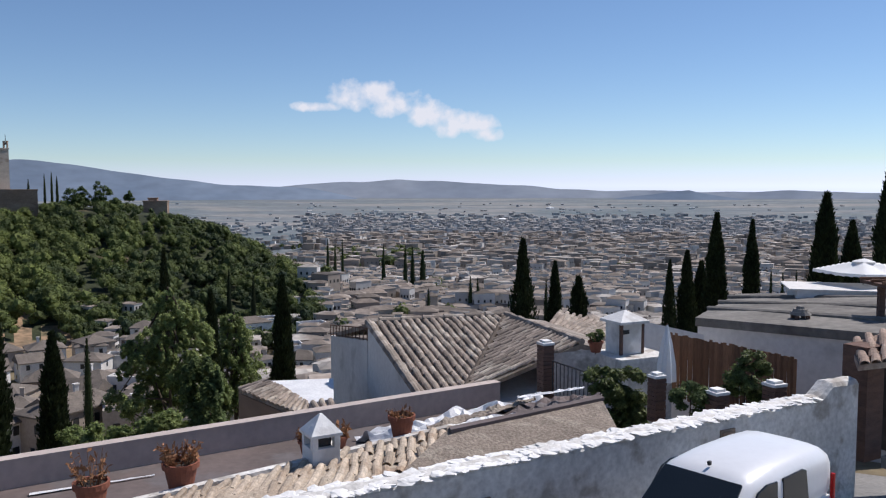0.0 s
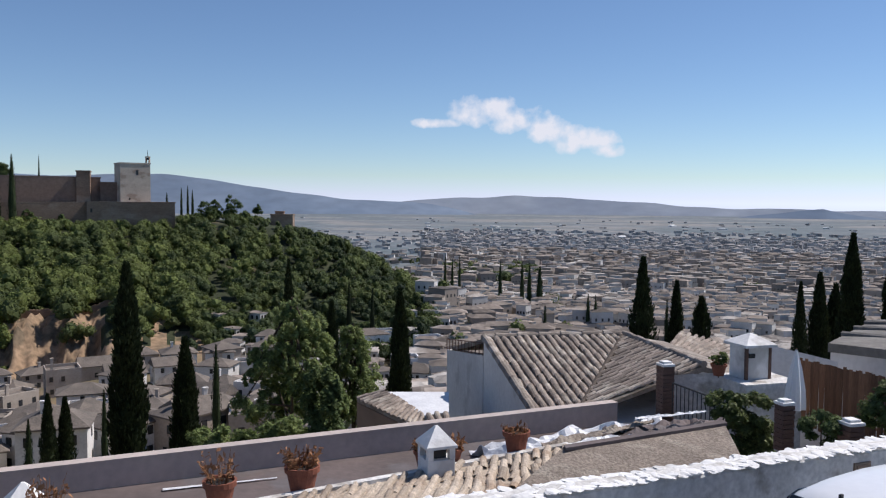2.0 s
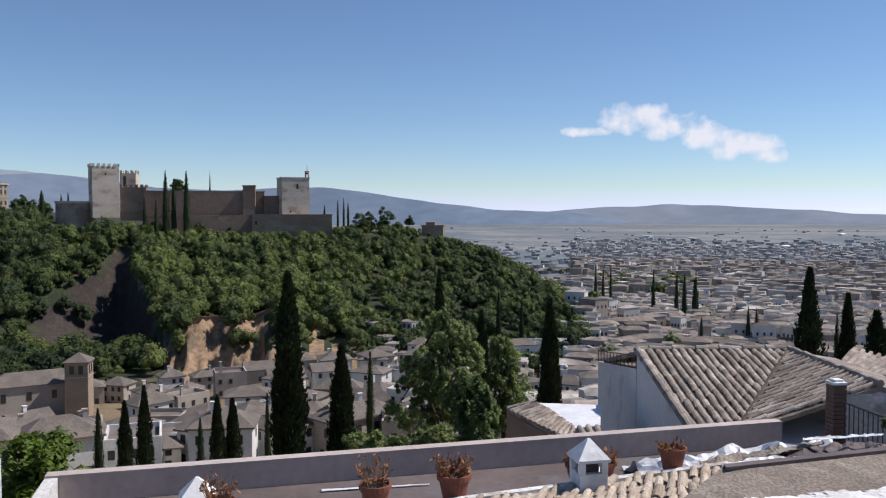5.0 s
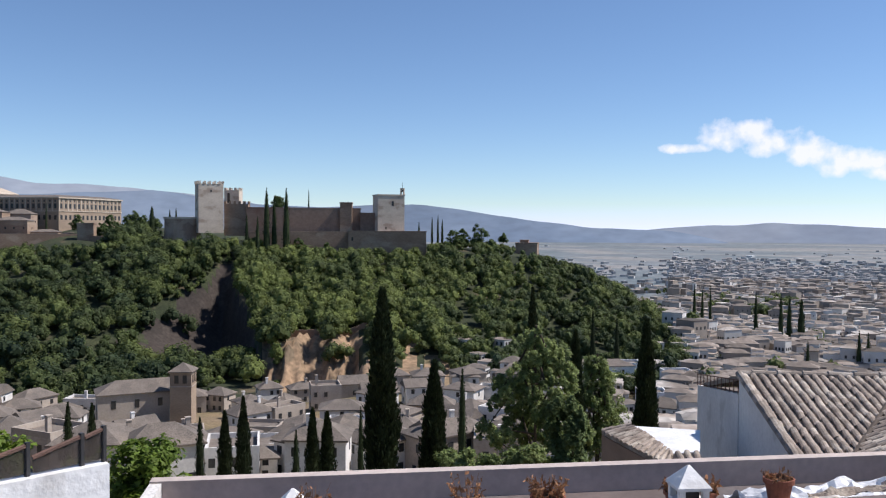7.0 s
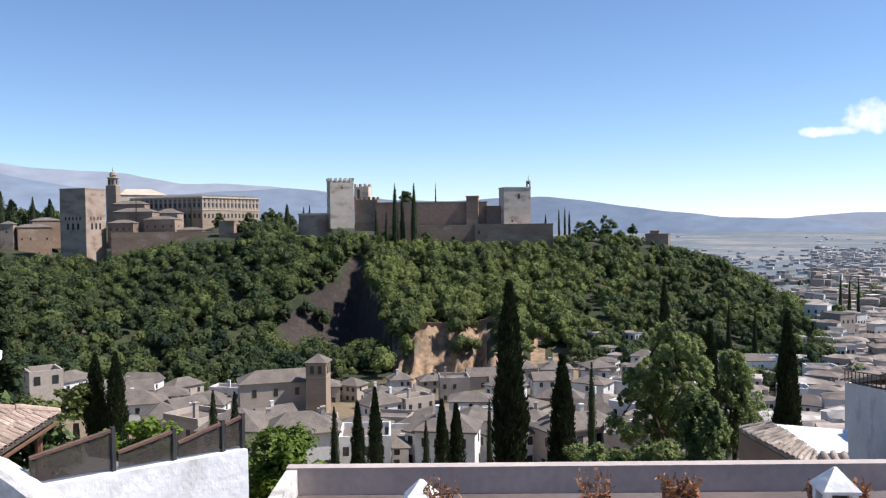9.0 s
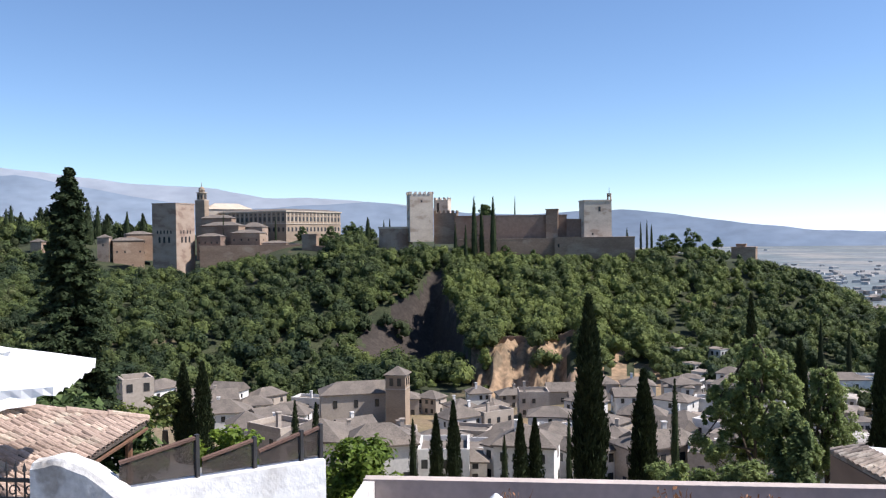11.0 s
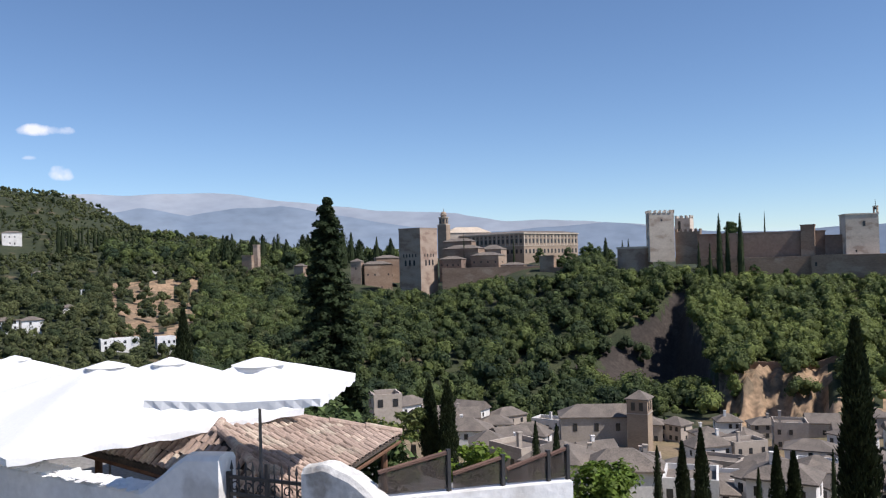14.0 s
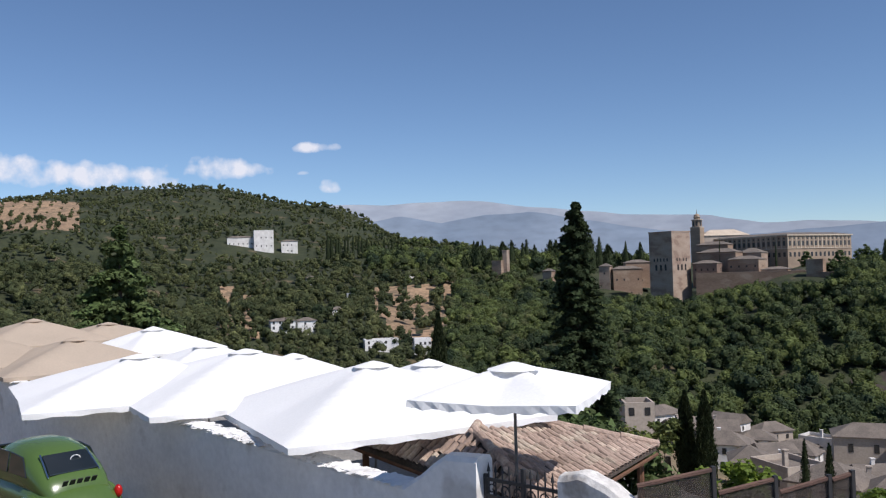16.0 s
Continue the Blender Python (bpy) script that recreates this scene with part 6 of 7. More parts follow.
# small peaked tile roof behind the white house
pk = thing("peaked_roof_house", "house with a small peaked tile roof", "house")
ka, kb, kc, kd = E(-7.9, 36, -8.55), E(-6.9, 33, -9.9), E(-11.0, 33, -10.2), E(-13.2, 36, -9.6)
plate(pk, "roof_bed", [ka, kb, kc, kd], 0.15, M_TILE_J)
plate(pk, "wall", [ka + Vector((0, 0, -0.4)), kb + Vector((0, 0, -0.2)), kc + Vector((0, 0, -0.2)), kd + Vector((0, 0, -0.2))], 5, M_GREYWALL)
T = Tiles(pk, 0.1, 0.4, 60, M_TILE, 7)
T.plane(ka, kd, kb, kc)
T.done(M_TILE_J)

# ---- terrace on the uphill side: tile roof, gate, screened fence ----
pav = thing("pavilion", "terrace pavilion with a hipped red-brown tile roof", "pavilion")
K, R, C = E(69.6, 16.24, -9.6), E(58.6, 16.8, -11.65), E(61.3, 14.22, -13.6)


def on_plane(a, b, c, az, el):
    """Where the line of sight at a bearing and height angle meets the plane of three points."""
    n, way = (b - a).cross(c - a), E(az, 1, el)
    return way * (a.dot(n) / way.dot(n))


B, J = on_plane(K, R, C, 66.2, -15.7), on_plane(K, R, C, 70.7, -10.7)
H = B
along = P(77.2, 16.24, B.z) - B
L2, K2 = B + along * 1.25, J + along * 0.95
rise_left = (J - B) - along * ((J - B).dot(along) / along.dot(along))
half = (R + B) / 2


def in_slope(p):
    """Whether a place lies over the slope between its hip, ridge and eave."""
    ring = (K, R, B, J)
    side = [(b.x - a.x) * (p.y - a.y) - (b.y - a.y) * (p.x - a.x) for a, b in zip(ring, ring[1:] + ring[:1])]
    return all(v > -0.15 for v in side) or all(v < 0.15 for v in side)


plate(pav, "roof_bed", [p - Vector((0, 0, 0.02)) for p in (K, R, B, J)], 0.05, M_TILE_DARK)
plate(pav, "roof_bed", [p - Vector((0, 0, 0.02)) for p in (K2, J, B, L2)], 0.1, M_TILE_DARK)
hip = B - J
far_side = math.copysign(1, hip.x * (L2.y - J.y) - hip.y * (L2.x - J.x))


def past_hip(p):
    """Whether a place lies on the uphill side of the hip."""
    return far_side * (hip.x * (p.y - J.y) - hip.y * (p.x - J.x)) > 0.1


T = Tiles(pav, 0.078, 0.31, 300, M_TILE_RED, 8, 0.016, 2.5, 8.0)
up_slope = (K - half) * 1.25
T.plane(R + up_slope, B + up_slope, R, B, in_slope)
T.plane(L2 + rise_left, B + rise_left, L2, B, past_hip)
T.done(M_TILE_RED_J)
for a, b in ((J, B), (K, R), (K, J)):
    n = int((b - a).length / 0.34)
    for k in range(n):
        bm = bmesh.new()
        up = Vector((0, 0, 0.06 + 0.015 * (k % 2)))
        tube(bm, a.lerp(b, k / n) + up, a.lerp(b, (k + 1.1) / n) + up, 0.085, 0.07, 10)
        part("ridge_tile", bm, M_TILE_RED, pav)
mid = (K + R + B + L2) / 4
for p in (R, B, L2, half):
    bm = bmesh.new()
    q = p.lerp(mid, 0.12)
    tube(bm, Vector((q.x, q.y, -8)), q - Vector((0, 0, 0.1)), 0.07, None, 8)
    part("post", bm, M_PLANK, pav)
for a, b in ((R, B), (B, L2)):
    bm = bmesh.new()
    tube(bm, a - Vector((0, 0, 0.14)), b - Vector((0, 0, 0.13)), 0.035, None, 6)
    part("beam", bm, M_PLANK, pav)


def iron_gate():
    ob = thing("iron_gate", "black wrought iron gate between white pillars", "gate", Matrix.Translation(street(9.62, 0, -4.57)) @ pose(0, 0, 0, 0, 0, 29.9))
    W, top = 1.3, 1.72
    for x in (-W / 2, 0, W / 2):
        bm = bmesh.new()
        block(bm, pose(x, 0, 0), 0.055, 0.05, top + (0.2 if x == 0 else 0.05), 0.006)
        part("stile", bm, M_IRON, ob)
    for z in (0.1, 1.0, 1.45, 1.68):
        bm = bmesh.new()
        block(bm, pose(0, 0, z), W, 0.035, 0.045)
        part("rail", bm, M_IRON, ob)
    for k in range(11):
        x = -W / 2 + W * (k + 0.5) / 11
        bm = bmesh.new()
        tube(bm, (x, 0, 0.1), (x, 0, top + 0.1), 0.011, None, 6)
        bmesh.ops.create_cone(bm, cap_ends=True, segments=6, radius1=0.026, radius2=0.002, depth=0.12, matrix=pose(x, 0, top + 0.15))
        part("spear", bm, M_IRON, ob)
    for k in range(6):
        x = -W / 2 + W * (k + 0.5) / 6
        bm = bmesh.new()
        for q in range(14):
            a0, a1 = q * 0.5, (q + 1) * 0.5
            r0, r1 = 0.085 - q * 0.005, 0.085 - (q + 1) * 0.005
            tube(bm, (x + math.cos(a0) * r0, 0, 1.57 + math.sin(a0) * r0), (x + math.cos(a1) * r1, 0, 1.57 + math.sin(a1) * r1), 0.01, None, 5)
        part("scroll", bm, M_IRON, ob)


iron_gate()

# white side wall with a screened fence on it
S0, S1 = street(7.95, 0.1, -2.96), Vector((-8.27, 7.63, -2.95))
SD = (S1 - S0).normalized()
SN = Vector((-SD.y, SD.x, 0))
bm = bmesh.new()
slab(bm, [S0 + SN * 0.13, S1 + SN * 0.13, S1 - SN * 0.13, S0 - SN * 0.13], 4.5)
side_wall = tagged(part("wall_side", bm, M_LIME), "white plastered side wall under a screened fence", "wall", kind="structure")
fence = thing("screen_fence", "brown mesh screen panels on dark posts over the wall", "fence")


def on_side(az):
    """Where a bearing meets the side wall."""
    k = math.tan(radians(az))
    t = -(S0.x + k * S0.y) / (SD.x + k * SD.y)
    return S0 + SD * t


M_MESH = mat("brown_shade_mesh", (0.085, 0.068, 0.058), (0.06, 0.05, 0.043), 3, 0.9, 0.8, 20, 0.3)
mn, ml = M_MESH.node_tree.nodes, M_MESH.node_tree.links
holes, cloth = mn.new("ShaderNodeBsdfTransparent"), mn.new("ShaderNodeMixShader")
cloth.inputs[0].default_value = 0.34
ml.new(mn["Principled BSDF"].outputs[0], cloth.inputs[1])
ml.new(holes.outputs[0], cloth.inputs[2])
ml.new(cloth.outputs[0], mn["Material Output"].inputs["Surface"])
for a, b, ea, eb in ((60.3, 55.5, -14.1, -12.95), (55.2, 51.8, -14.35, -13.35), (51.5, 48.7, -14.1, -13.1), (48.5, 47.4, -13.2, -12.75)):
    p, q = on_side(a), on_side(b)
    zp, zq = math.hypot(p.x, p.y) * math.tan(radians(ea)), math.hypot(q.x, q.y) * math.tan(radians(eb))
    bm = bmesh.new()
    lo, hi = -2.93, (zp, zq)
    vs = [Vector((p.x, p.y, lo)), Vector((q.x, q.y, lo)), Vector((q.x, q.y, zq)), Vector((p.x, p.y, zp))]
    f = [bm.verts.new(v - SN * 0.006) for v in vs]
    g2 = [bm.verts.new(v + SN * 0.006) for v in vs]
    bm.faces.new(f)
    bm.faces.new(g2[::-1])
    for i in range(4):
        bm.faces.new((f[i], f[(i + 1) % 4], g2[(i + 1) % 4], g2[i]))
    part("screen", bm, M_MESH, fence)
    bm = bmesh.new()
    tube(bm, vs[3] + Vector((0, 0, 0.01)), vs[2] + Vector((0, 0, 0.01)), 0.03, None, 6)
    part("top_rail", bm, M_BRICK, fence)
    bm = bmesh.new()
    block(bm, Matrix.Translation(Vector((q.x, q.y, -3.4)) - SN * -0.0), 0.05, 0.05, zq + 3.4 + 0.05)
    part("post", bm, M_IRON, fence)


# ---- parasols ----
def parasol(az, d, z, size, rise, turn, material, label, tilt=(0, 0)):
    """A big square parasol: pole, four sagging canopy panels in one cloth, valance, vent cap, ribs."""
    base = P(az, d, z)
    gz = min(-4.2, ground_at(az, d))
    ob = thing("parasol", label, "parasol", Matrix.Translation(base) @ pose(0, 0, 0, tilt[0], tilt[1], turn), group="terrace parasols")
    h = size / 2
    bm = bmesh.new()
    n = 10
    grid = {}
    for i in range(-n, n + 1):
        for j in range(-n, n + 1):
            u, v = i / n, j / n
            m = max(abs(u), abs(v))
            diag = min(abs(u), abs(v)) / m if m else 1
            zz = -rise * (m ** 1.15) - 0.07 * (1 - diag) * math.sin(math.pi * min(1, m)) - 0.05 * (1 - diag) * m
            grid[i, j] = bm.verts.new((u * h * (1 - 0.03 * (1 - diag)), v * h * (1 - 0.03 * (1 - diag)), zz))
    for i in range(-n, n):
        for j in range(-n, n):
            bm.faces.new((grid[i, j], grid[i + 1, j], grid[i + 1, j + 1], grid[i, j + 1]))
    canopy = part("canopy", bm, material, ob, smooth=True)
    bm = bmesh.new()
    edge = [(i, -n) for i in range(-n, n)] + [(n, j) for j in range(-n, n)] + [(i, n) for i in range(n, -n, -1)] + [(-n, j) for j in range(n, -n, -1)]
    tops, lows = [], []
    for i, j in edge:
        u, v = i / n, j / n
        diag = min(abs(u), abs(v))
        zz = -rise - 0.05 * (1 - diag)
        wv = 0.012 * math.sin((i * 3 + j * 5))
        k = h * (1 - 0.03 * (1 - diag))
        tops.append(bm.verts.new((u * k, v * k, zz)))
        lows.append(bm.verts.new((u * (k + wv), v * (k + wv), zz - 0.11 - 0.02 * math.sin(i * 2 + j * 2))))
    for k in range(len(edge)):
        q = (k + 1) % len(edge)
        bm.faces.new((tops[k], tops[q], lows[q], lows[k]))
    part("valance", bm, material, canopy)
    bm = bmesh.new()
    rings = []
    for r, zz in [(q, 0.035 - rise * (q / h) ** 1.15) for q in (0.0, 0.12, 0.26, 0.4)]:
        rings.append([bm.verts.new((math.cos(6.283 * i / 16) * r, math.sin(6.283 * i / 16) * r, zz)) for i in range(16)] if r else [bm.verts.new((0, 0, zz))])
    for i in range(16):
        bm.faces.new((rings[0][0], rings[1][i], rings[1][(i + 1) % 16]))
        for a, b in zip(rings[1:], rings[2:]):
            bm.faces.new((a[i], b[i], b[(i + 1) % 16], a[(i + 1) % 16]))
    part("vent_cap", bm, material, canopy, smooth=True)
    bm = bmesh.new()
    tube(bm, (0, 0, gz - z), (0, 0, -0.04), 0.023, None, 10)
    part("pole", bm, M_CEMENT, ob)
    for sx in (-1, 1):
        for sy in (-1, 1):
            bm = bmesh.new()
            tube(bm, (0, 0, -0.3), (sx * h * 0.96, sy * h * 0.96, -rise - 0.1), 0.016, None, 6)
            part("rib", bm, M_PLANK, ob)
    return ob


WHITE_P = "large white canvas parasol open over the terrace"
for az, d, z, size, rise, turn in [(68.0, 12.6, -1.378, 2.4, 0.39, 50), (77.3, 17.0, -1.75, 5.2, 0.95, 10), (85.6, 20.8, -1.71, 5.8, 0.9, 14), (92.3, 22.0, -1.8, 5.4, 0.8, 12),
                                   (88.0, 25.5, -1.85, 4.0, 0.8, 12), (82.5, 24.0, -2.15, 4.0, 0.8, 12), (73.5, 19.5, -2.0, 3.6, 0.8, 15)]:
    parasol(az, d, z, size, rise, turn, M_CANVAS, WHITE_P)
parasol(91.3, 31, -1.6, 3.6, 0.75, 30, M_CANVAS, "white canvas parasol standing beyond the beige ones")
for az, d, z, size, rise, turn in [(98.2, 35, -1.3, 4.6, 0.8, 20), (94.0, 36, -1.6, 4.6, 0.7, 20), (95.9, 28, -1.66, 4.6, 0.8, 18), (101.0, 30, -1.55, 4.6, 0.8, 18), (104, 36, -1.3, 4.6, 0.8, 18)]:
    parasol(az, d, z, size, rise, turn, M_BEIGE, "large beige canvas parasol open over the terrace")
parasol(-26.9, 34, -2.68, 2.4, 0.4, 20, M_CANVAS, "white canvas parasol on a roof terrace")
# terrace floor under the parasols
bm = bmesh.new()
slab(bm, [street(8, 0.4, -4.9), street(33, 0.4, -4.6), street(33, 16, -4.7), street(8, 7, -5.0)], 3.0)
tagged(part("terrace_floor", bm, M_STREET), "paved restaurant terrace behind the wall", "terrace", kind="structure")
leafy_tree("potted_shrub", "small leafy shrub below the parasols", street(25.5, 0.9, -4.6), 1.6, [(0, 0, 1.45, 0.5, 0.5, 0.45)], 0.09, 1500, M_LEAF_LIME, 71, 0.04, 1)
leafy_tree("hedge", "dark green shrub behind the terrace", P(63.5, 19, -5.2), 2.4, [(0, 0, 1.2, 2.2, 1.0, 1.0), (1.5, 0, 0.9, 1.4, 1.0, 1.0), (-1.8, 0.8, 1.0, 1.6, 1.0, 1.0)], 0.14, 5000, M_LEAF_FIR, 72, 0.06, 2)


# ---- cars ----
def loft(bm, stations, seg=20, power=2.6):
    """Skin through cross-sections (x, z0, z1, half width): superellipse hoops."""
    rings = []
    for x, z0, z1, hw in stations:
        ring = []
        for k in range(seg):
            a = 6.283185 * k / seg
            c, s = math.cos(a), math.sin(a)
            r = (abs(c) ** power + abs(s) ** power) ** (-1 / power)
            ring.append(bm.verts.new((x, c * r * hw, (z0 + z1) / 2 + s * r * (z1 - z0) / 2)))
        rings.append(ring)
    for a, b in zip(rings, rings[1:]):
        for k in range(seg):
            bm.faces.new((a[k], a[(k + 1) % seg], b[(k + 1) % seg], b[k]))
    bm.faces.new(rings[0])
    bm.faces.new(rings[-1][::-1])
    bmesh.ops.recalc_face_normals(bm, faces=bm.faces[:])


def panel(parent, name, pts, material, thick=0.012, label=""):
    """A thin plate over four or more points in space, thickened both ways along its normal."""
    pts = [Vector(p) for p in pts]
    n = (pts[1] - pts[0]).cross(pts[2] - pts[0]).normalized() * thick
    bm = bmesh.new()
    a, b = [bm.verts.new(p + n) for p in pts], [bm.verts.new(p - n) for p in pts]
    bm.faces.new(a)
    bm.faces.new(b[::-1])
    for i in range(len(pts)):
        bm.faces.new((a[i], b[i], b[(i + 1) % len(pts)], a[(i + 1) % len(pts)]))
    bmesh.ops.recalc_face_normals(bm, faces=bm.faces[:])
    bmesh.ops.bevel(bm, geom=bm.edges[:], offset=thick * 0.5, segments=1, affect="EDGES")
    return part(name, bm, material, parent, label)


def wheel(parent, x, y, r=0.3, w=0.19):
    bm = bmesh.new()
    tube(bm, (x, y - w / 2, r), (x, y + w / 2, r), r, None, 24)
    tyre = part("wheel", bm, M_TYRE, parent)
    bm = bmesh.new()
    s = 1 if y > 0 else -1
    tube(bm, (x, y + s * w * 0.4, r), (x, y + s * (w / 2 + 0.012), r), r * 0.62, r * 0.5, 20)
    part("rim", bm, M_CHROME, tyre)


M_TYRE = mat("tyre_rubber", (0.02, 0.02, 0.02), (0.03, 0.03, 0.03), 5, 0.85)
M_CHROME = mat("chrome", (0.7, 0.7, 0.7), (0.6, 0.6, 0.6), 5, 0.15, metal=1.0, grain=0.02)
M_VAN = mat("white_car_paint", (0.72, 0.73, 0.75), (0.70, 0.71, 0.73), 1, 0.28, grain=0.02, spec=0.6)
M_GREEN = mat("green_car_paint", (0.075, 0.13, 0.03), (0.065, 0.115, 0.027), 1, 0.25, grain=0.03, spec=0.6)
M_GLASS = mat("car_glass", (0.012, 0.016, 0.018), (0.02, 0.024, 0.026), 1, 0.06, grain=0.02, spec=0.7)
M_RED = mat("tail_lamp", (0.45, 0.015, 0.01), (0.4, 0.012, 0.01), 3, 0.25)
M_BLACK = mat("black_trim", (0.02, 0.02, 0.02), (0.03, 0.03, 0.03), 3, 0.6)


def car_pose(centre, z):
    return Matrix.Translation((centre.x, centre.y, z)) @ pose(0, 0, 0, 0, 0, math.degrees(math.atan2(WU.y, WU.x)))


def van():
    ob = thing("van", "white compact van parked beside the street wall", "van", Matrix.Translation((3.27, 9.65, -4.8)) @ pose(0, 0, 0, 0, 0, 221.7) @ Matrix.Scale(0.86, 4))
    bm = bmesh.new()
    loft(bm, [(-1.98, 0.35, 1.0, 0.70), (-1.95, 0.25, 1.08, 0.80), (-1.6, 0.22, 1.1, 0.84), (0, 0.2, 1.08, 0.85), (1.0, 0.2, 1.06, 0.84), (1.5, 0.22, 1.0, 0.80), (1.85, 0.25, 0.88, 0.72), (2.0, 0.35, 0.7, 0.58)], 24, 5)
    body = part("body", bm, M_VAN, ob, smooth=True)
    bm = bmesh.new()
    # cabin: hoops from the tail to the foot of the windscreen
    loft(bm, [(-1.97, 0.9, 1.60, 0.64), (-1.93, 0.9, 1.74, 0.69), (-1.75, 0.9, 1.80, 0.715), (-1.2, 0.9, 1.835, 0.73), (-0.4, 0.9, 1.84, 0.735), (0.15, 0.9, 1.80, 0.725), (0.38, 0.9, 1.73, 0.71), (0.75, 0.85, 1.42, 0.74), (1.18, 0.8, 1.05, 0.76)], 28, 4.2)
    part("cabin", bm, M_VAN, ob, smooth=True)
    panel(ob, "windscreen", [(1.15, -0.66, 1.10), (1.15, 0.66, 1.10), (0.42, 0.58, 1.715), (0.42, -0.58, 1.715)], M_GLASS, 0.022)
    for s in (-1, 1):
        y0, y1 = s * 0.748, s * 0.722
        panel(ob, "door_window", [(0.80, y0, 1.1), (-0.22, y0, 1.1), (-0.22, y1, 1.66), (0.06, y1, 1.68), (0.3, y1, 1.62)], M_GLASS, 0.015)
        panel(ob, "rear_side_window", [(-0.38, y0, 1.14), (-1.12, y0, 1.14), (-1.06, y1, 1.62), (-0.95, y1, 1.66), (-0.38, y1, 1.66)], M_GLASS, 0.015)
        bm = bmesh.new()
        block(bm, pose(0.82, s * 0.92, 1.02), 0.1, 0.2, 0.16, 0.03)
        part("mirror", bm, M_BLACK, ob)
        panel(ob, "headlight", [(1.86, s * 0.68, 0.62), (1.93, s * 0.45, 0.62), (1.86, s * 0.45, 0.8), (1.72, s * 0.7, 0.8)], M_CHROME, 0.02)
        bm = bmesh.new()
        block(bm, pose(-1.94, s * 0.73, 0.95), 0.05, 0.06, 0.42, 0.015)
        part("tail_light", bm, M_RED, ob)
        for x in (-1.3, 1.3):
            wheel(ob, x, s * 0.76)
    bm = bmesh.new()
    block(bm, pose(0.25, 0, 1.8), 0.06, 0.04, 0.06, 0.012)
    part("aerial_base", bm, M_BLACK, ob)
    panel(ob, "rear_window", [(-1.965, -0.5, 1.15), (-1.965, 0.5, 1.15), (-1.94, 0.5, 1.6), (-1.94, -0.5, 1.6)], M_GLASS, 0.025)
    bm = bmesh.new()
    tube(bm, (1.16, -0.1, 1.13), (0.9, 0.45, 1.36), 0.012, None, 5)
    part("wiper", bm, M_BLACK, ob)


def beetle():
    ob = thing("old_car", "green rounded old car parked at the wall", "car", car_pose(Vector((-16.75, -2.4, 0)), -4.2))
    bm = bmesh.new()
    loft(bm, [(-2.0, 0.35, 0.5, 0.35), (-1.92, 0.28, 0.68, 0.55), (-1.7, 0.25, 0.86, 0.62), (-1.2, 0.25, 0.98, 0.66), (-0.5, 0.25, 0.98, 0.68), (0.4, 0.25, 0.96, 0.66), (1.0, 0.25, 0.95, 0.58), (1.5, 0.27, 0.86, 0.5), (1.85, 0.3, 0.7, 0.4), (2.0, 0.38, 0.52, 0.25)], 24, 2.6)
    part("body", bm, M_GREEN, ob, smooth=True)
    bm = bmesh.new()
    loft(bm, [(-1.72, 0.6, 0.86, 0.48), (-1.5, 0.6, 1.05, 0.56), (-1.2, 0.6, 1.26, 0.60), (-0.85, 0.6, 1.42, 0.61), (-0.4, 0.6, 1.5, 0.61), (0.05, 0.6, 1.48, 0.60), (0.35, 0.6, 1.38, 0.60), (0.62, 0.6, 1.15, 0.62), (0.85, 0.6, 0.95, 0.6)], 28, 3.0)
    part("cabin", bm, M_GREEN, ob, smooth=True)
    panel(ob, "rear_window", [(-1.48, -0.40, 1.06), (-1.48, 0.40, 1.06), (-1.10, 0.36, 1.33), (-1.10, -0.36, 1.33)], M_GLASS, 0.022)
    for s in (-1, 1):
        panel(ob, "window_trim", [(-1.50, s * 0.44, 1.03), (-1.50, s * 0.41, 1.03), (-1.08, s * 0.37, 1.35), (-1.08, s * 0.40, 1.35)], M_CHROME, 0.016)
        panel(ob, "side_window", [(-1.1, s * 0.612, 1.02), (-0.4, s * 0.625, 1.02), (-0.4, s * 0.57, 1.36), (-0.85, s * 0.56, 1.32)], M_GLASS, 0.015)
        panel(ob, "door_window", [(-0.32, s * 0.625, 1.02), (0.5, s * 0.62, 1.02), (0.2, s * 0.565, 1.36), (-0.32, s * 0.57, 1.36)], M_GLASS, 0.015)
        for x, nm in ((-1.3, "rear_fender"), (1.35, "front_fender")):
            bm = bmesh.new()
            bmesh.ops.create_uvsphere(bm, u_segments=20, v_segments=12, radius=1, matrix=pose(x, s * 0.62, 0.42) @ Matrix.Diagonal((0.52, 0.17, 0.36, 1)))
            part(nm, bm, M_GREEN, ob, smooth=True)
            wheel(ob, x, s * 0.64, 0.31, 0.16)
        bm = bmesh.new()
        bmesh.ops.create_uvsphere(bm, u_segments=14, v_segments=8, radius=1, matrix=pose(-1.76, s * 0.62, 0.66) @ Matrix.Diagonal((0.08, 0.07, 0.11, 1)))
        part("tail_light", bm, M_RED, ob, smooth=True)
        bm = bmesh.new()
        bmesh.ops.create_uvsphere(bm, u_segments=14, v_segments=8, radius=0.11, matrix=pose(1.75, s * 0.56, 0.66))
        part("headlight", bm, M_CHROME, ob, smooth=True)
    panel(ob, "windscreen", [(0.83, -0.52, 1.0), (0.83, 0.52, 1.0), (0.42, 0.46, 1.36), (0.42, -0.46, 1.36)], M_GLASS, 0.02)
    for k in range(5):
        bm = bmesh.new()
        block(bm, pose(-1.66, -0.24 + k * 0.12, 0.9, 0, -40, 0), 0.015, 0.08, 0.12)
        part("louvre", bm, M_BLACK, ob)
    bm = bmesh.new()
    tube(bm, (-2.06, -0.7, 0.42), (-2.06, 0.7, 0.42), 0.05, None, 8)
    part("bumper", bm, M_CHROME, ob)
    bm = bmesh.new()
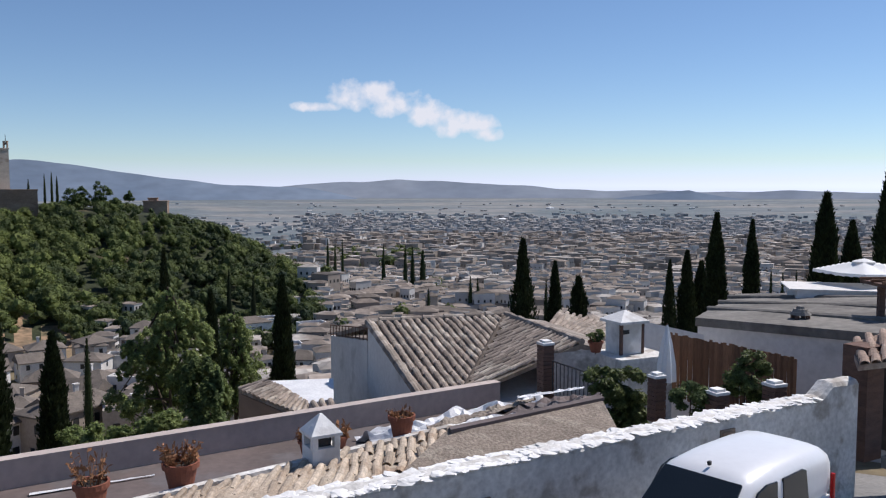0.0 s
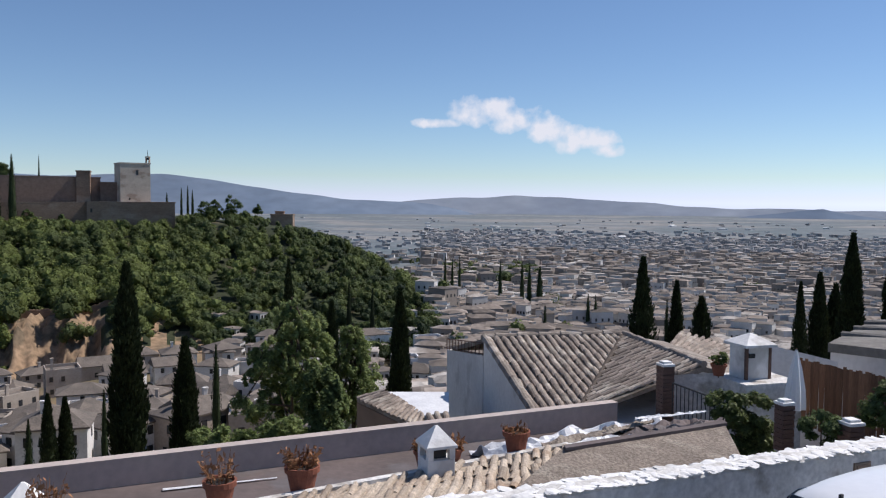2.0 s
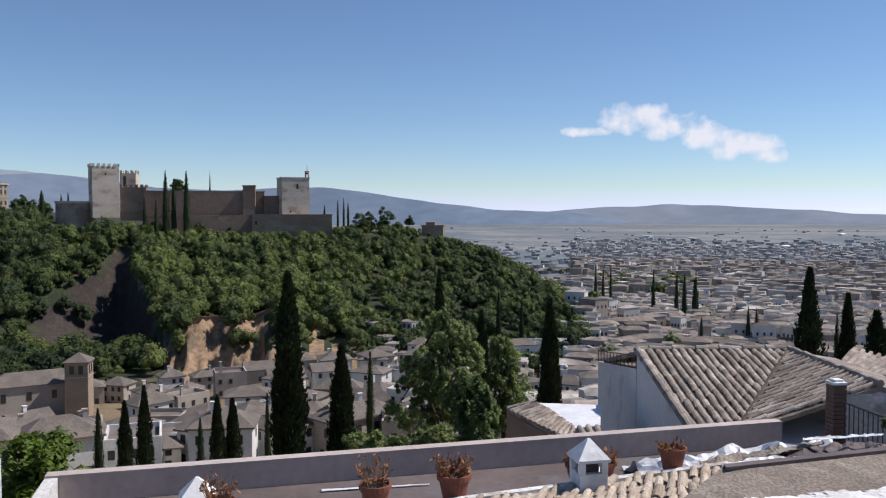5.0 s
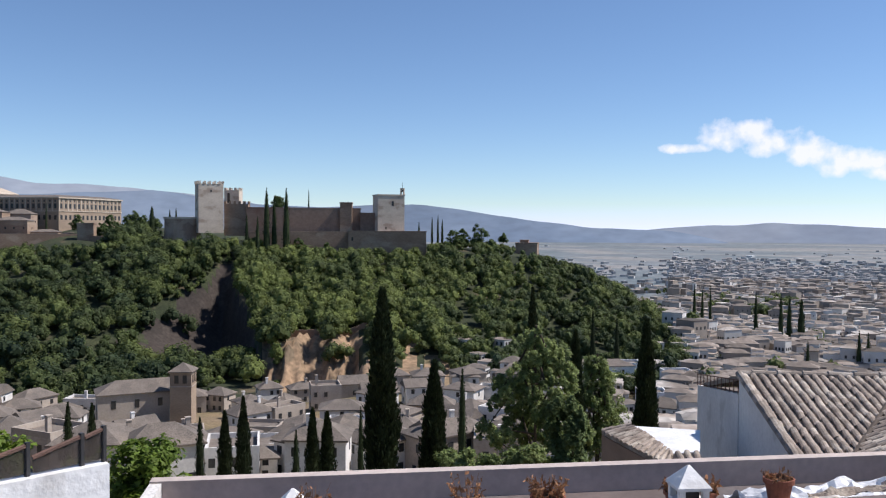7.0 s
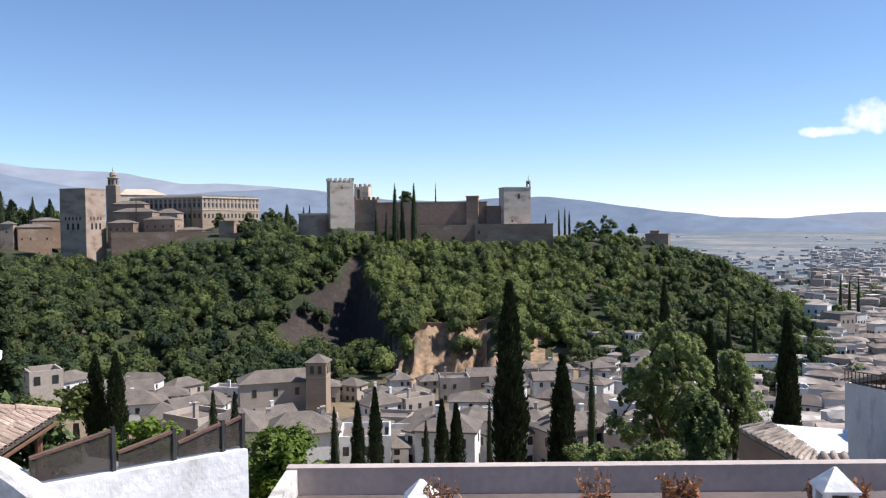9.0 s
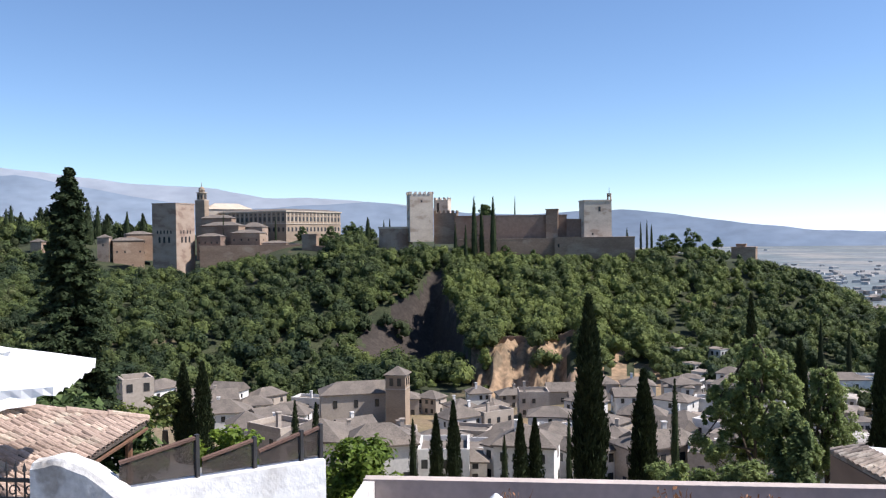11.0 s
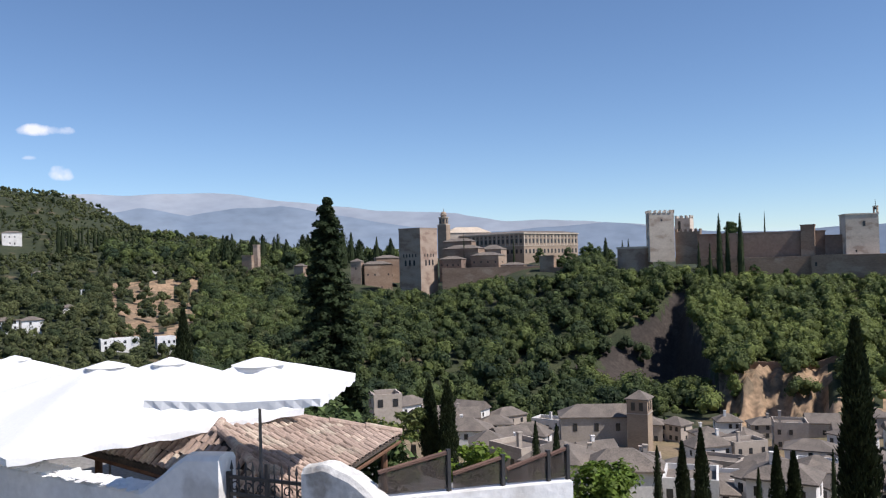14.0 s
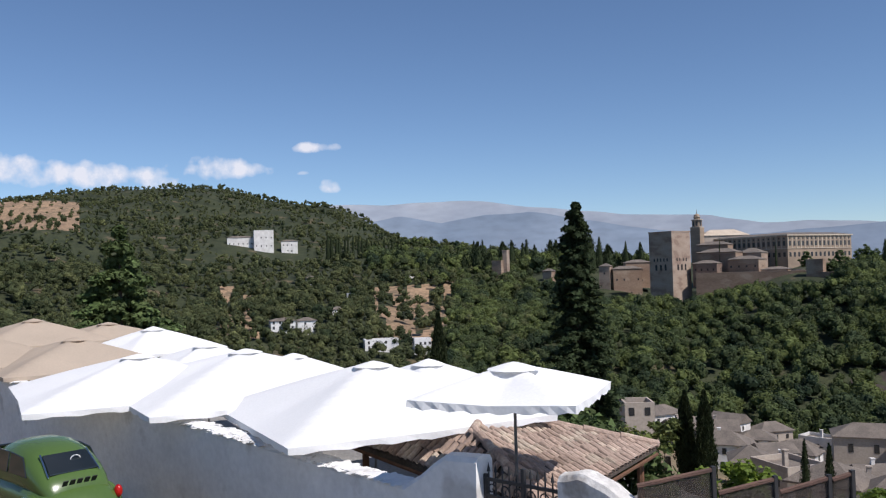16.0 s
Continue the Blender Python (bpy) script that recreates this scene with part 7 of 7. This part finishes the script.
    for q in range(16):
        a0, a1 = q * 0.3927, (q + 1) * 0.3927
        tube(bm, (-1.27, -0.12 + math.cos(a0) * 0.09, 1.21 + math.sin(a0) * 0.085), (-1.27, -0.12 + math.cos(a1) * 0.09, 1.21 + math.sin(a1) * 0.085), 0.008, None, 5)
    part("steering_wheel_rim", bm, M_SHEET, ob)


van()
beetle()

# ---- the roof terrace on the downhill side ----
tc = thing("terrace_block", "white plastered block of the roof terrace", "terrace block", Matrix.Translation(P(-12.8, 20.3, -8)) @ pose(0, 0, 0, 0, 0, 25))
bm = bmesh.new()
block(bm, pose(0, 0, 0), 1.5, 1.3, 4.0, 0.03)
part("base", bm, M_LIME_OLD, tc)
bm = bmesh.new()
block(bm, pose(-0.1, 0.1, 4.0), 0.66, 0.6, 0.74, 0.02)
part("chimney_shaft", bm, M_LIME, tc)
for sx in (-1, 1):
    bm = bmesh.new()
    block(bm, pose(-0.1 + sx * 0.31, -0.19, 4.0), 0.07, 0.06, 0.74)
    part("corner_brick", bm, M_BRICK, tc)
bm = bmesh.new()
q = 0.42
solid(bm, [Vector((-0.1 + a * q, 0.1 + b * q)) for a, b in ((-1, -1), (1, -1), (1, 1), (-1, 1))], 4.74, 4.8)
solid(bm, [Vector((-0.1 + a * q, 0.1 + b * q)) for a, b in ((-1, -1), (1, -1), (1, 1), (-1, 1))], 4.8, 5.02, [Vector((-0.1 + a * 0.03, 0.1 + b * 0.03)) for a, b in ((-1, -1), (1, -1), (1, 1), (-1, 1))])
part("cap", bm, M_LIME, tc)
bm = bmesh.new()
block(bm, pose(-0.28, -0.21, 4.5), 0.16, 0.03, 0.1)
part("vent", bm, M_WINDOW, tc)


def brick_post(az, d, el0, el1, w, label="dark brick post with a white cap"):
    z0, z1 = d * math.tan(radians(el0)), d * math.tan(radians(el1))
    ob = thing("brick_post", label, "post", Matrix.Translation(P(az, d, z0)) @ pose(0, 0, 0, 0, 0, 25), group="terrace posts")
    h = z1 - z0
    rows = max(3, int(h / 0.085))
    for k in range(rows):
        bm = bmesh.new()
        block(bm, pose(0.006 * (k % 2), 0, k * h / rows), w * (1.0 if k % 2 else 0.96), w * (0.96 if k % 2 else 1.0), h / rows - 0.012)
        part("brick_course", bm, M_BRICK, ob)
    bm = bmesh.new()
    block(bm, pose(0, 0, h), w * 1.05, w * 1.05, 0.06, 0.015)
    block(bm, pose(0, 0, h + 0.06), w * 0.7, w * 0.7, 0.05, 0.015)
    part("cap", bm, M_LIME, ob)


brick_post(-7.1, 19.5, -14.6, -10.8, 0.3)
for az, d, e0, e1, w in ((-14.6, 17.3, -15.5, -12.7, 0.27), (-18.5, 16.5, -15, -13.5, 0.32), (-22.0, 17.0, -14.6, -12.7, 0.32)):
    brick_post(az, d, e0, e1, w)
rl = thing("stair_railing", "thin iron railing beside the terrace stairs", "railing")
ra, rb = E(-7.6, 19.3, -11.9), E(-10.3, 18.6, -12.7)
for k in range(11):
    bm = bmesh.new()
    p = ra.lerp(rb, k / 10)
    tube(bm, p - Vector((0, 0, 0.75)), p, 0.012, None, 6)
    part("baluster", bm, M_IRON, rl)
bm = bmesh.new()
tube(bm, ra, rb, 0.02, None, 6)
part("handrail", bm, M_IRON, rl)
bm = bmesh.new()
slab(bm, [E(-7.4, 20.4, -11.4), E(-10.8, 20.2, -11.0), E(-10.8, 20.0, -11.0), E(-7.4, 20.1, -11.4)], 2.5)
tagged(part("wall_stairs", bm, M_LIME_OLD), "low white wall behind the stair railing", "wall", kind="structure")
leafy_tree("ivy", "dense green ivy hanging over a terrace wall", P(-12.0, 18.4, -5.4), 1.2, [(-0.35, 0, 1.0, 0.5, 0.35, 0.5), (0.25, 0, 0.95, 0.5, 0.4, 0.5), (0.1, -0.1, 0.5, 0.5, 0.4, 0.5), (0.4, -0.1, 0.15, 0.35, 0.35, 0.45), (-0.1, -0.1, 0.75, 0.45, 0.35, 0.4), (0.3, -0.15, 0.55, 0.4, 0.35, 0.4), (0.05, -0.1, 0.25, 0.4, 0.35, 0.4)], 0.05, 26000, M_LEAF_IVY, 81, 0.03, 2)
flower_pot(E(-10.5, 19.6, -11.2), 0.17, 0.26, 11, 10, 0.1, "terracotta pot with a green bush on the wall")
leafy_tree("potted_bush", "small green bush in a terracotta pot", E(-10.5, 19.6, -10.5), 0.3, [(0, 0, 0.15, 0.2, 0.2, 0.16)], 0.05, 500, M_LEAF_IVY, 82, 0.015, 1)
for k, (az, d, el, s, m) in enumerate([(-16.8, 16.6, -13.9, 0.42, M_LEAF_FIR), (-20.2, 17.4, -12.6, 0.45, M_LEAF_IVY), (-20.6, 17.4, -11.3, 0.28, M_LEAF_IVY)]):
    leafy_tree("terrace_shrub", "leafy green shrub in a terrace planter", E(az, d, el) - Vector((0, 0, 0.5)), 0.9, [(0, 0, 0.5, s, s * 0.8, s * 0.8), (s * 0.6, 0, 0.35, s * 0.7, s * 0.7, s * 0.7)], 0.042, 6000, m, 83 + k, 0.02, 2)
bm = bmesh.new()
slab(bm, [P(-6, 21, -6.2), P(-25, 21, -5.2), street(-9.8, 0.5, -5.2), street(-6.2, 0.6, -5.2)], 2.5)
tagged(part("terrace_lower", bm, M_STREET), "paved lower terrace behind the street wall", "terrace", kind="structure")

# plank fence
wf = thing("plank_fence", "tall brown plank fence along the terrace", "fence")
fa, fb = E(-15.4, 21.5, -9.75), E(-23.3, 19.6, -10.85)
n = 44
plank_me = None
for k in range(n):
    p = fa.lerp(fb, (k + 0.5) / n)
    rr = random.Random(k)
    if plank_me is None:
        bm = bmesh.new()
        block(bm, pose(0, 0, -1.6), (fb - fa).length / n * 0.93, 0.022, 1.6)
        plank_me = bpy.data.meshes.new("plank")
        bm.to_mesh(plank_me)
        bm.free()
        plank_me.materials.append(M_PLANK)
    o = new("plank", plank_me)
    o.parent = wf
    o.matrix_world = Matrix.Translation(p + Vector((0, 0, rr.uniform(-0.035, 0.035)))) @ pose(0, 0, 0, 0, rr.uniform(-1, 1), math.degrees(math.atan2((fb - fa).y, (fb - fa).x)))
for z in (-0.3, -1.2):
    bm = bmesh.new()
    tube(bm, fa + Vector((0, 0.05, z)), fb + Vector((0, 0.05, z)), 0.03, None, 4)
    part("rail", bm, M_PLANK, wf)

# white garden wall by the fence, and the folded parasol
bm = bmesh.new()
slab(bm, [E(-12.6, 24, -8.85), E(-17.6, 24, -9.75), E(-17.6, 23.75, -9.75), E(-12.6, 23.75, -8.85)], 3.5)
tagged(part("wall_garden", bm, M_LIME), "bright white garden wall with a sloping head", "wall", kind="structure")
fp = thing("folded_parasol", "folded white parasol leaning by the fence", "parasol", Matrix.Translation(E(-15.2, 18.3, -13.2)))
bm = bmesh.new()
tube(bm, (0, 0, 0), (0, 0, 1.35), 0.02, None, 6)
part("pole", bm, M_PLANK, fp)
bm = bmesh.new()
seg = 14
rings = [[bm.verts.new((math.cos(6.283 * i / seg) * r * (1 if i % 2 else 0.7), math.sin(6.283 * i / seg) * r * (1 if i % 2 else 0.7), z)) for i in range(seg)] for r, z in ((0.22, 0.1), (0.2, 0.5), (0.12, 0.95), (0.02, 1.33))]
for a, b in zip(rings, rings[1:]):
    for i in range(seg):
        bm.faces.new((a[i], a[(i + 1) % seg], b[(i + 1) % seg], b[i]))
part("canopy", bm, M_CANVAS, fp)

# the flat cement-roofed house at the right-hand end
ch = thing("cement_roofed_house", "old house with a stained flat cement roof", "house")
c0, c1, c2, c3 = E(-17.0, 25.5, -8.65), E(-29.5, 22.5, -9.0), E(-30.5, 33, -6.2), E(-19.5, 36, -7.0)
plate(ch, "roof", [c0, c1, c2, c3], 0.25, M_CEMENT)
ins = (c0 + c1 + c2 + c3) / 4
plate(ch, "wall", [p.lerp(ins, 0.02) - Vector((0, 0, 0.26)) for p in (c0, c1, c2, c3)], 3.5, M_GREYWALL)
for k in range(3):
    bm = bmesh.new()
    a, b = c0.lerp(c3, 0.25 + 0.25 * k), c1.lerp(c2, 0.2 + 0.27 * k)
    tube(bm, a + Vector((0, 0, 0.05)), b + Vector((0, 0, 0.05)), 0.09, None, 6)
    part("roof_ridge", bm, M_CEMENT, ch)
lc = thing("lantern_chimney", "dark brick chimney with a stepped round cap", "chimney", Matrix.Translation(E(-23.4, 25.3, -9.0)))
bm = bmesh.new()
block(bm, pose(0, 0, 0), 0.42, 0.42, 0.12)
part("base", bm, M_CEMENT, lc)
for sx in (-1, 1):
    for sy in (-1, 1):
        bm = bmesh.new()
        block(bm, pose(sx * 0.15, sy * 0.15, 0.12), 0.09, 0.09, 0.28)
        part("pillar", bm, M_BRICK, lc)
for r, z in ((0.3, 0.4), (0.22, 0.48), (0.12, 0.56)):
    bm = bmesh.new()
    tube(bm, (0, 0, z), (0, 0, z + 0.08), r, r * 0.85, 12)
    part("cap_ring", bm, M_CEMENT, lc)
rt = thing("roof_room", "white roof terrace parapet on the far house", "house", Matrix.Translation(E(-25.6, 33, -7.6)) @ pose(0, 0, 0, 0, 0, -15))
bm = bmesh.new()
block(bm, pose(0, 0, 0), 3.2, 2.4, 0.75, 0.02)
part("wall", bm, M_GREYWALL, rt)
bm = bmesh.new()
block(bm, pose(-0.2, 0, 0.75), 3.3, 2.5, 0.05)
part("coping", bm, M_GREYWALL, rt)
pg = thing("roof_pergola", "dark timber pergola on the roof terrace", "pergola", Matrix.Translation(E(-28.6, 26, -8.4)))
for x in (-0.35, 0.9):
    bm = bmesh.new()
    block(bm, pose(x, 0, 0), 0.16, 0.16, 1.1)
    part("post", bm, M_BRICK, pg)
bm = bmesh.new()
block(bm, pose(0.5, 0, 1.1), 2.2, 1.4, 0.09)
part("roof", bm, M_BRICK, pg)
for k in range(3):
    bm = bmesh.new()
    block(bm, pose(0.5, -0.6 + 0.6 * k, 1.19), 2.3, 0.08, 0.08)
    part("joist", bm, M_PLANK, pg)
gt = thing("gateway", "shadowed gateway with brick pier and small tile roof", "gateway")
pr = street(-11.6, 0.2, 0)
bm = bmesh.new()
block(bm, Matrix.Translation((pr.x, pr.y, -5)) @ pose(0, 0, 0, 0, 0, 29.9), 0.5, 0.5, 2.1)
part("pier", bm, M_BRICK, gt)
# dark slab stands in for the shadow inside the gateway
bm = bmesh.new()
block(bm, Matrix.Translation((pr.x + 1.6, pr.y + 0.9, -5)) @ pose(0, 0, 0, 0, 0, 29.9), 2.2, 0.3, 1.9)
part("door", bm, M_WINDOW, gt)
u1, u2 = E(-26.3, 17.6, -9.7), E(-33, 19, -6.7)
e1, e2 = E(-26.8, 16.0, -11.0), E(-33, 16.4, -9.6)
plate(gt, "roof_bed", [u1, u2, e2, e1], 0.1, M_TILE_RED_J)
T = Tiles(gt, 0.09, 0.36, 60, M_TILE_RED, 9)
T.plane(u1, u2, e1, e2)
T.done(M_TILE_RED_J)


# ---- clouds ----
def cloud(name, label, lobes, d, seed):
    """A far sheet of vapour whose thickness swells round its lobes (bearing, height angle, half width, half height in degrees)."""
    az = np.arange(min(l[0] - l[2] for l in lobes) - 1, max(l[0] + l[2] for l in lobes) + 1, 0.12)
    el = np.arange(min(l[1] - l[3] for l in lobes) - 0.5, max(l[1] + l[3] for l in lobes) + 0.5, 0.1)
    A, B = np.meshgrid(az, el, indexing="ij")
    thick = np.full(A.shape, -1.0)
    for a, e, hw, hh in lobes:
        below = np.where(B < e, 1.25, 1.0)
        thick = np.maximum(thick, 1 - ((A - a) / hw) ** 2 - ((B - e) * below / hh) ** 2)
    k = np.radians(A)
    v = np.stack([-np.sin(k) * d, np.cos(k) * d, d * np.tan(np.radians(B))], -1).reshape(-1, 3)
    n = len(el)
    i, j = np.meshgrid(np.arange(len(az) - 1), np.arange(n - 1), indexing="ij")
    q = (i * n + j).ravel()
    ob = raw(name, v, np.stack([q, q + n, q + n + 1, q + 1], 1), M_CLOUD, smooth=True)
    at = ob.data.attributes.new("thickness", "FLOAT", "POINT")
    at.data.foreach_set("value", thick.ravel().astype(np.float32))
    ob.visible_shadow = False
    tagged(ob, label, "cloud", kind="structure")


M_CLOUD = bpy.data.materials.new("glowing_vapour")
M_CLOUD.use_nodes = True
cn, cl = M_CLOUD.node_tree.nodes, M_CLOUD.node_tree.links
cn.remove(cn["Principled BSDF"])
# clouds glow by themselves: their sunlit white is put in as emission
cem, ctr, cmx = cn.new("ShaderNodeEmission"), cn.new("ShaderNodeBsdfTransparent"), cn.new("ShaderNodeMixShader")
cem.inputs["Color"].default_value = (0.95, 0.96, 1.0, 1)
cem.inputs["Strength"].default_value = 0.85
cno, cge, crg = cn.new("ShaderNodeTexNoise"), cn.new("ShaderNodeNewGeometry"), cn.new("ShaderNodeMapRange")
cno.inputs["Scale"].default_value = 0.008
cno.inputs["Detail"].default_value = 8
cl.new(cge.outputs["Position"], cno.inputs["Vector"])
cat, cad, cmu = cn.new("ShaderNodeAttribute"), cn.new("ShaderNodeMath"), cn.new("ShaderNodeMath")
cat.attribute_name = "thickness"
cmu.operation, cmu.inputs[1].default_value = "MULTIPLY_ADD", 4.4
cmu.inputs[2].default_value = -2.3
cl.new(cno.outputs["Fac"], cmu.inputs[0])
cl.new(cat.outputs["Fac"], cad.inputs[0])
cl.new(cmu.outputs[0], cad.inputs[1])
for key, val in zip(("From Min", "From Max", "To Min", "To Max"), (0.0, 1.1, 0.0, 0.9)):
    crg.inputs[key].default_value = val
cl.new(cad.outputs[0], crg.inputs["Value"])
cl.new(crg.outputs["Result"], cmx.inputs[0])
cl.new(ctr.outputs[0], cmx.inputs[1])
cl.new(cem.outputs[0], cmx.inputs[2])
cl.new(cmx.outputs[0], cn["Material Output"].inputs["Surface"])

cloud("backdrop_cloud", "white drifting cumulus cloud in the blue sky", [(8.6, 5.25, 1.9, 0.4), (5.4, 6.0, 2.6, 1.15), (3.2, 5.5, 2.4, 1.1), (0.8, 4.75, 2.4, 1.0), (-1.4, 4.1, 2.3, 1.1), (-2.8, 3.4, 1.6, 0.6)], 4700, 5)
cloud("backdrop_cloud", "white cumulus clouds over the hill", [(99, 7.0, 3.6, 1.1), (95, 6.7, 2.8, 1.0), (86.7, 7.3, 3.2, 0.85), (91.0, 6.5, 1.8, 0.9), (102.5, 7.6, 3, 1.0)], 4500, 6)
cloud("backdrop_cloud", "small white cloud puffs high over the hill", [(80.4, 8.7, 1.5, 0.4), (79.6, 6.15, 0.95, 0.6), (81.2, 7.0, 0.8, 0.22)], 4500, 7)

for k, (az, el, sz) in enumerate(((60.6, -10.6, 2.2), (59.2, -10.9, 2.4), (57.6, -10.7, 2.2), (61.8, -10.4, 2.0))):
    leafy_tree("valley_bush", "green bush before the small stone house", E(az, 140, el - 1.0), 4, [(0, 0, 1.2, sz, sz, sz * 0.9), (1.4, 0, 0.8, sz * 0.8, sz, sz * 0.7)], 0.5, 900, M_LEAF_A, 900 + k, 0.1, 1, True)
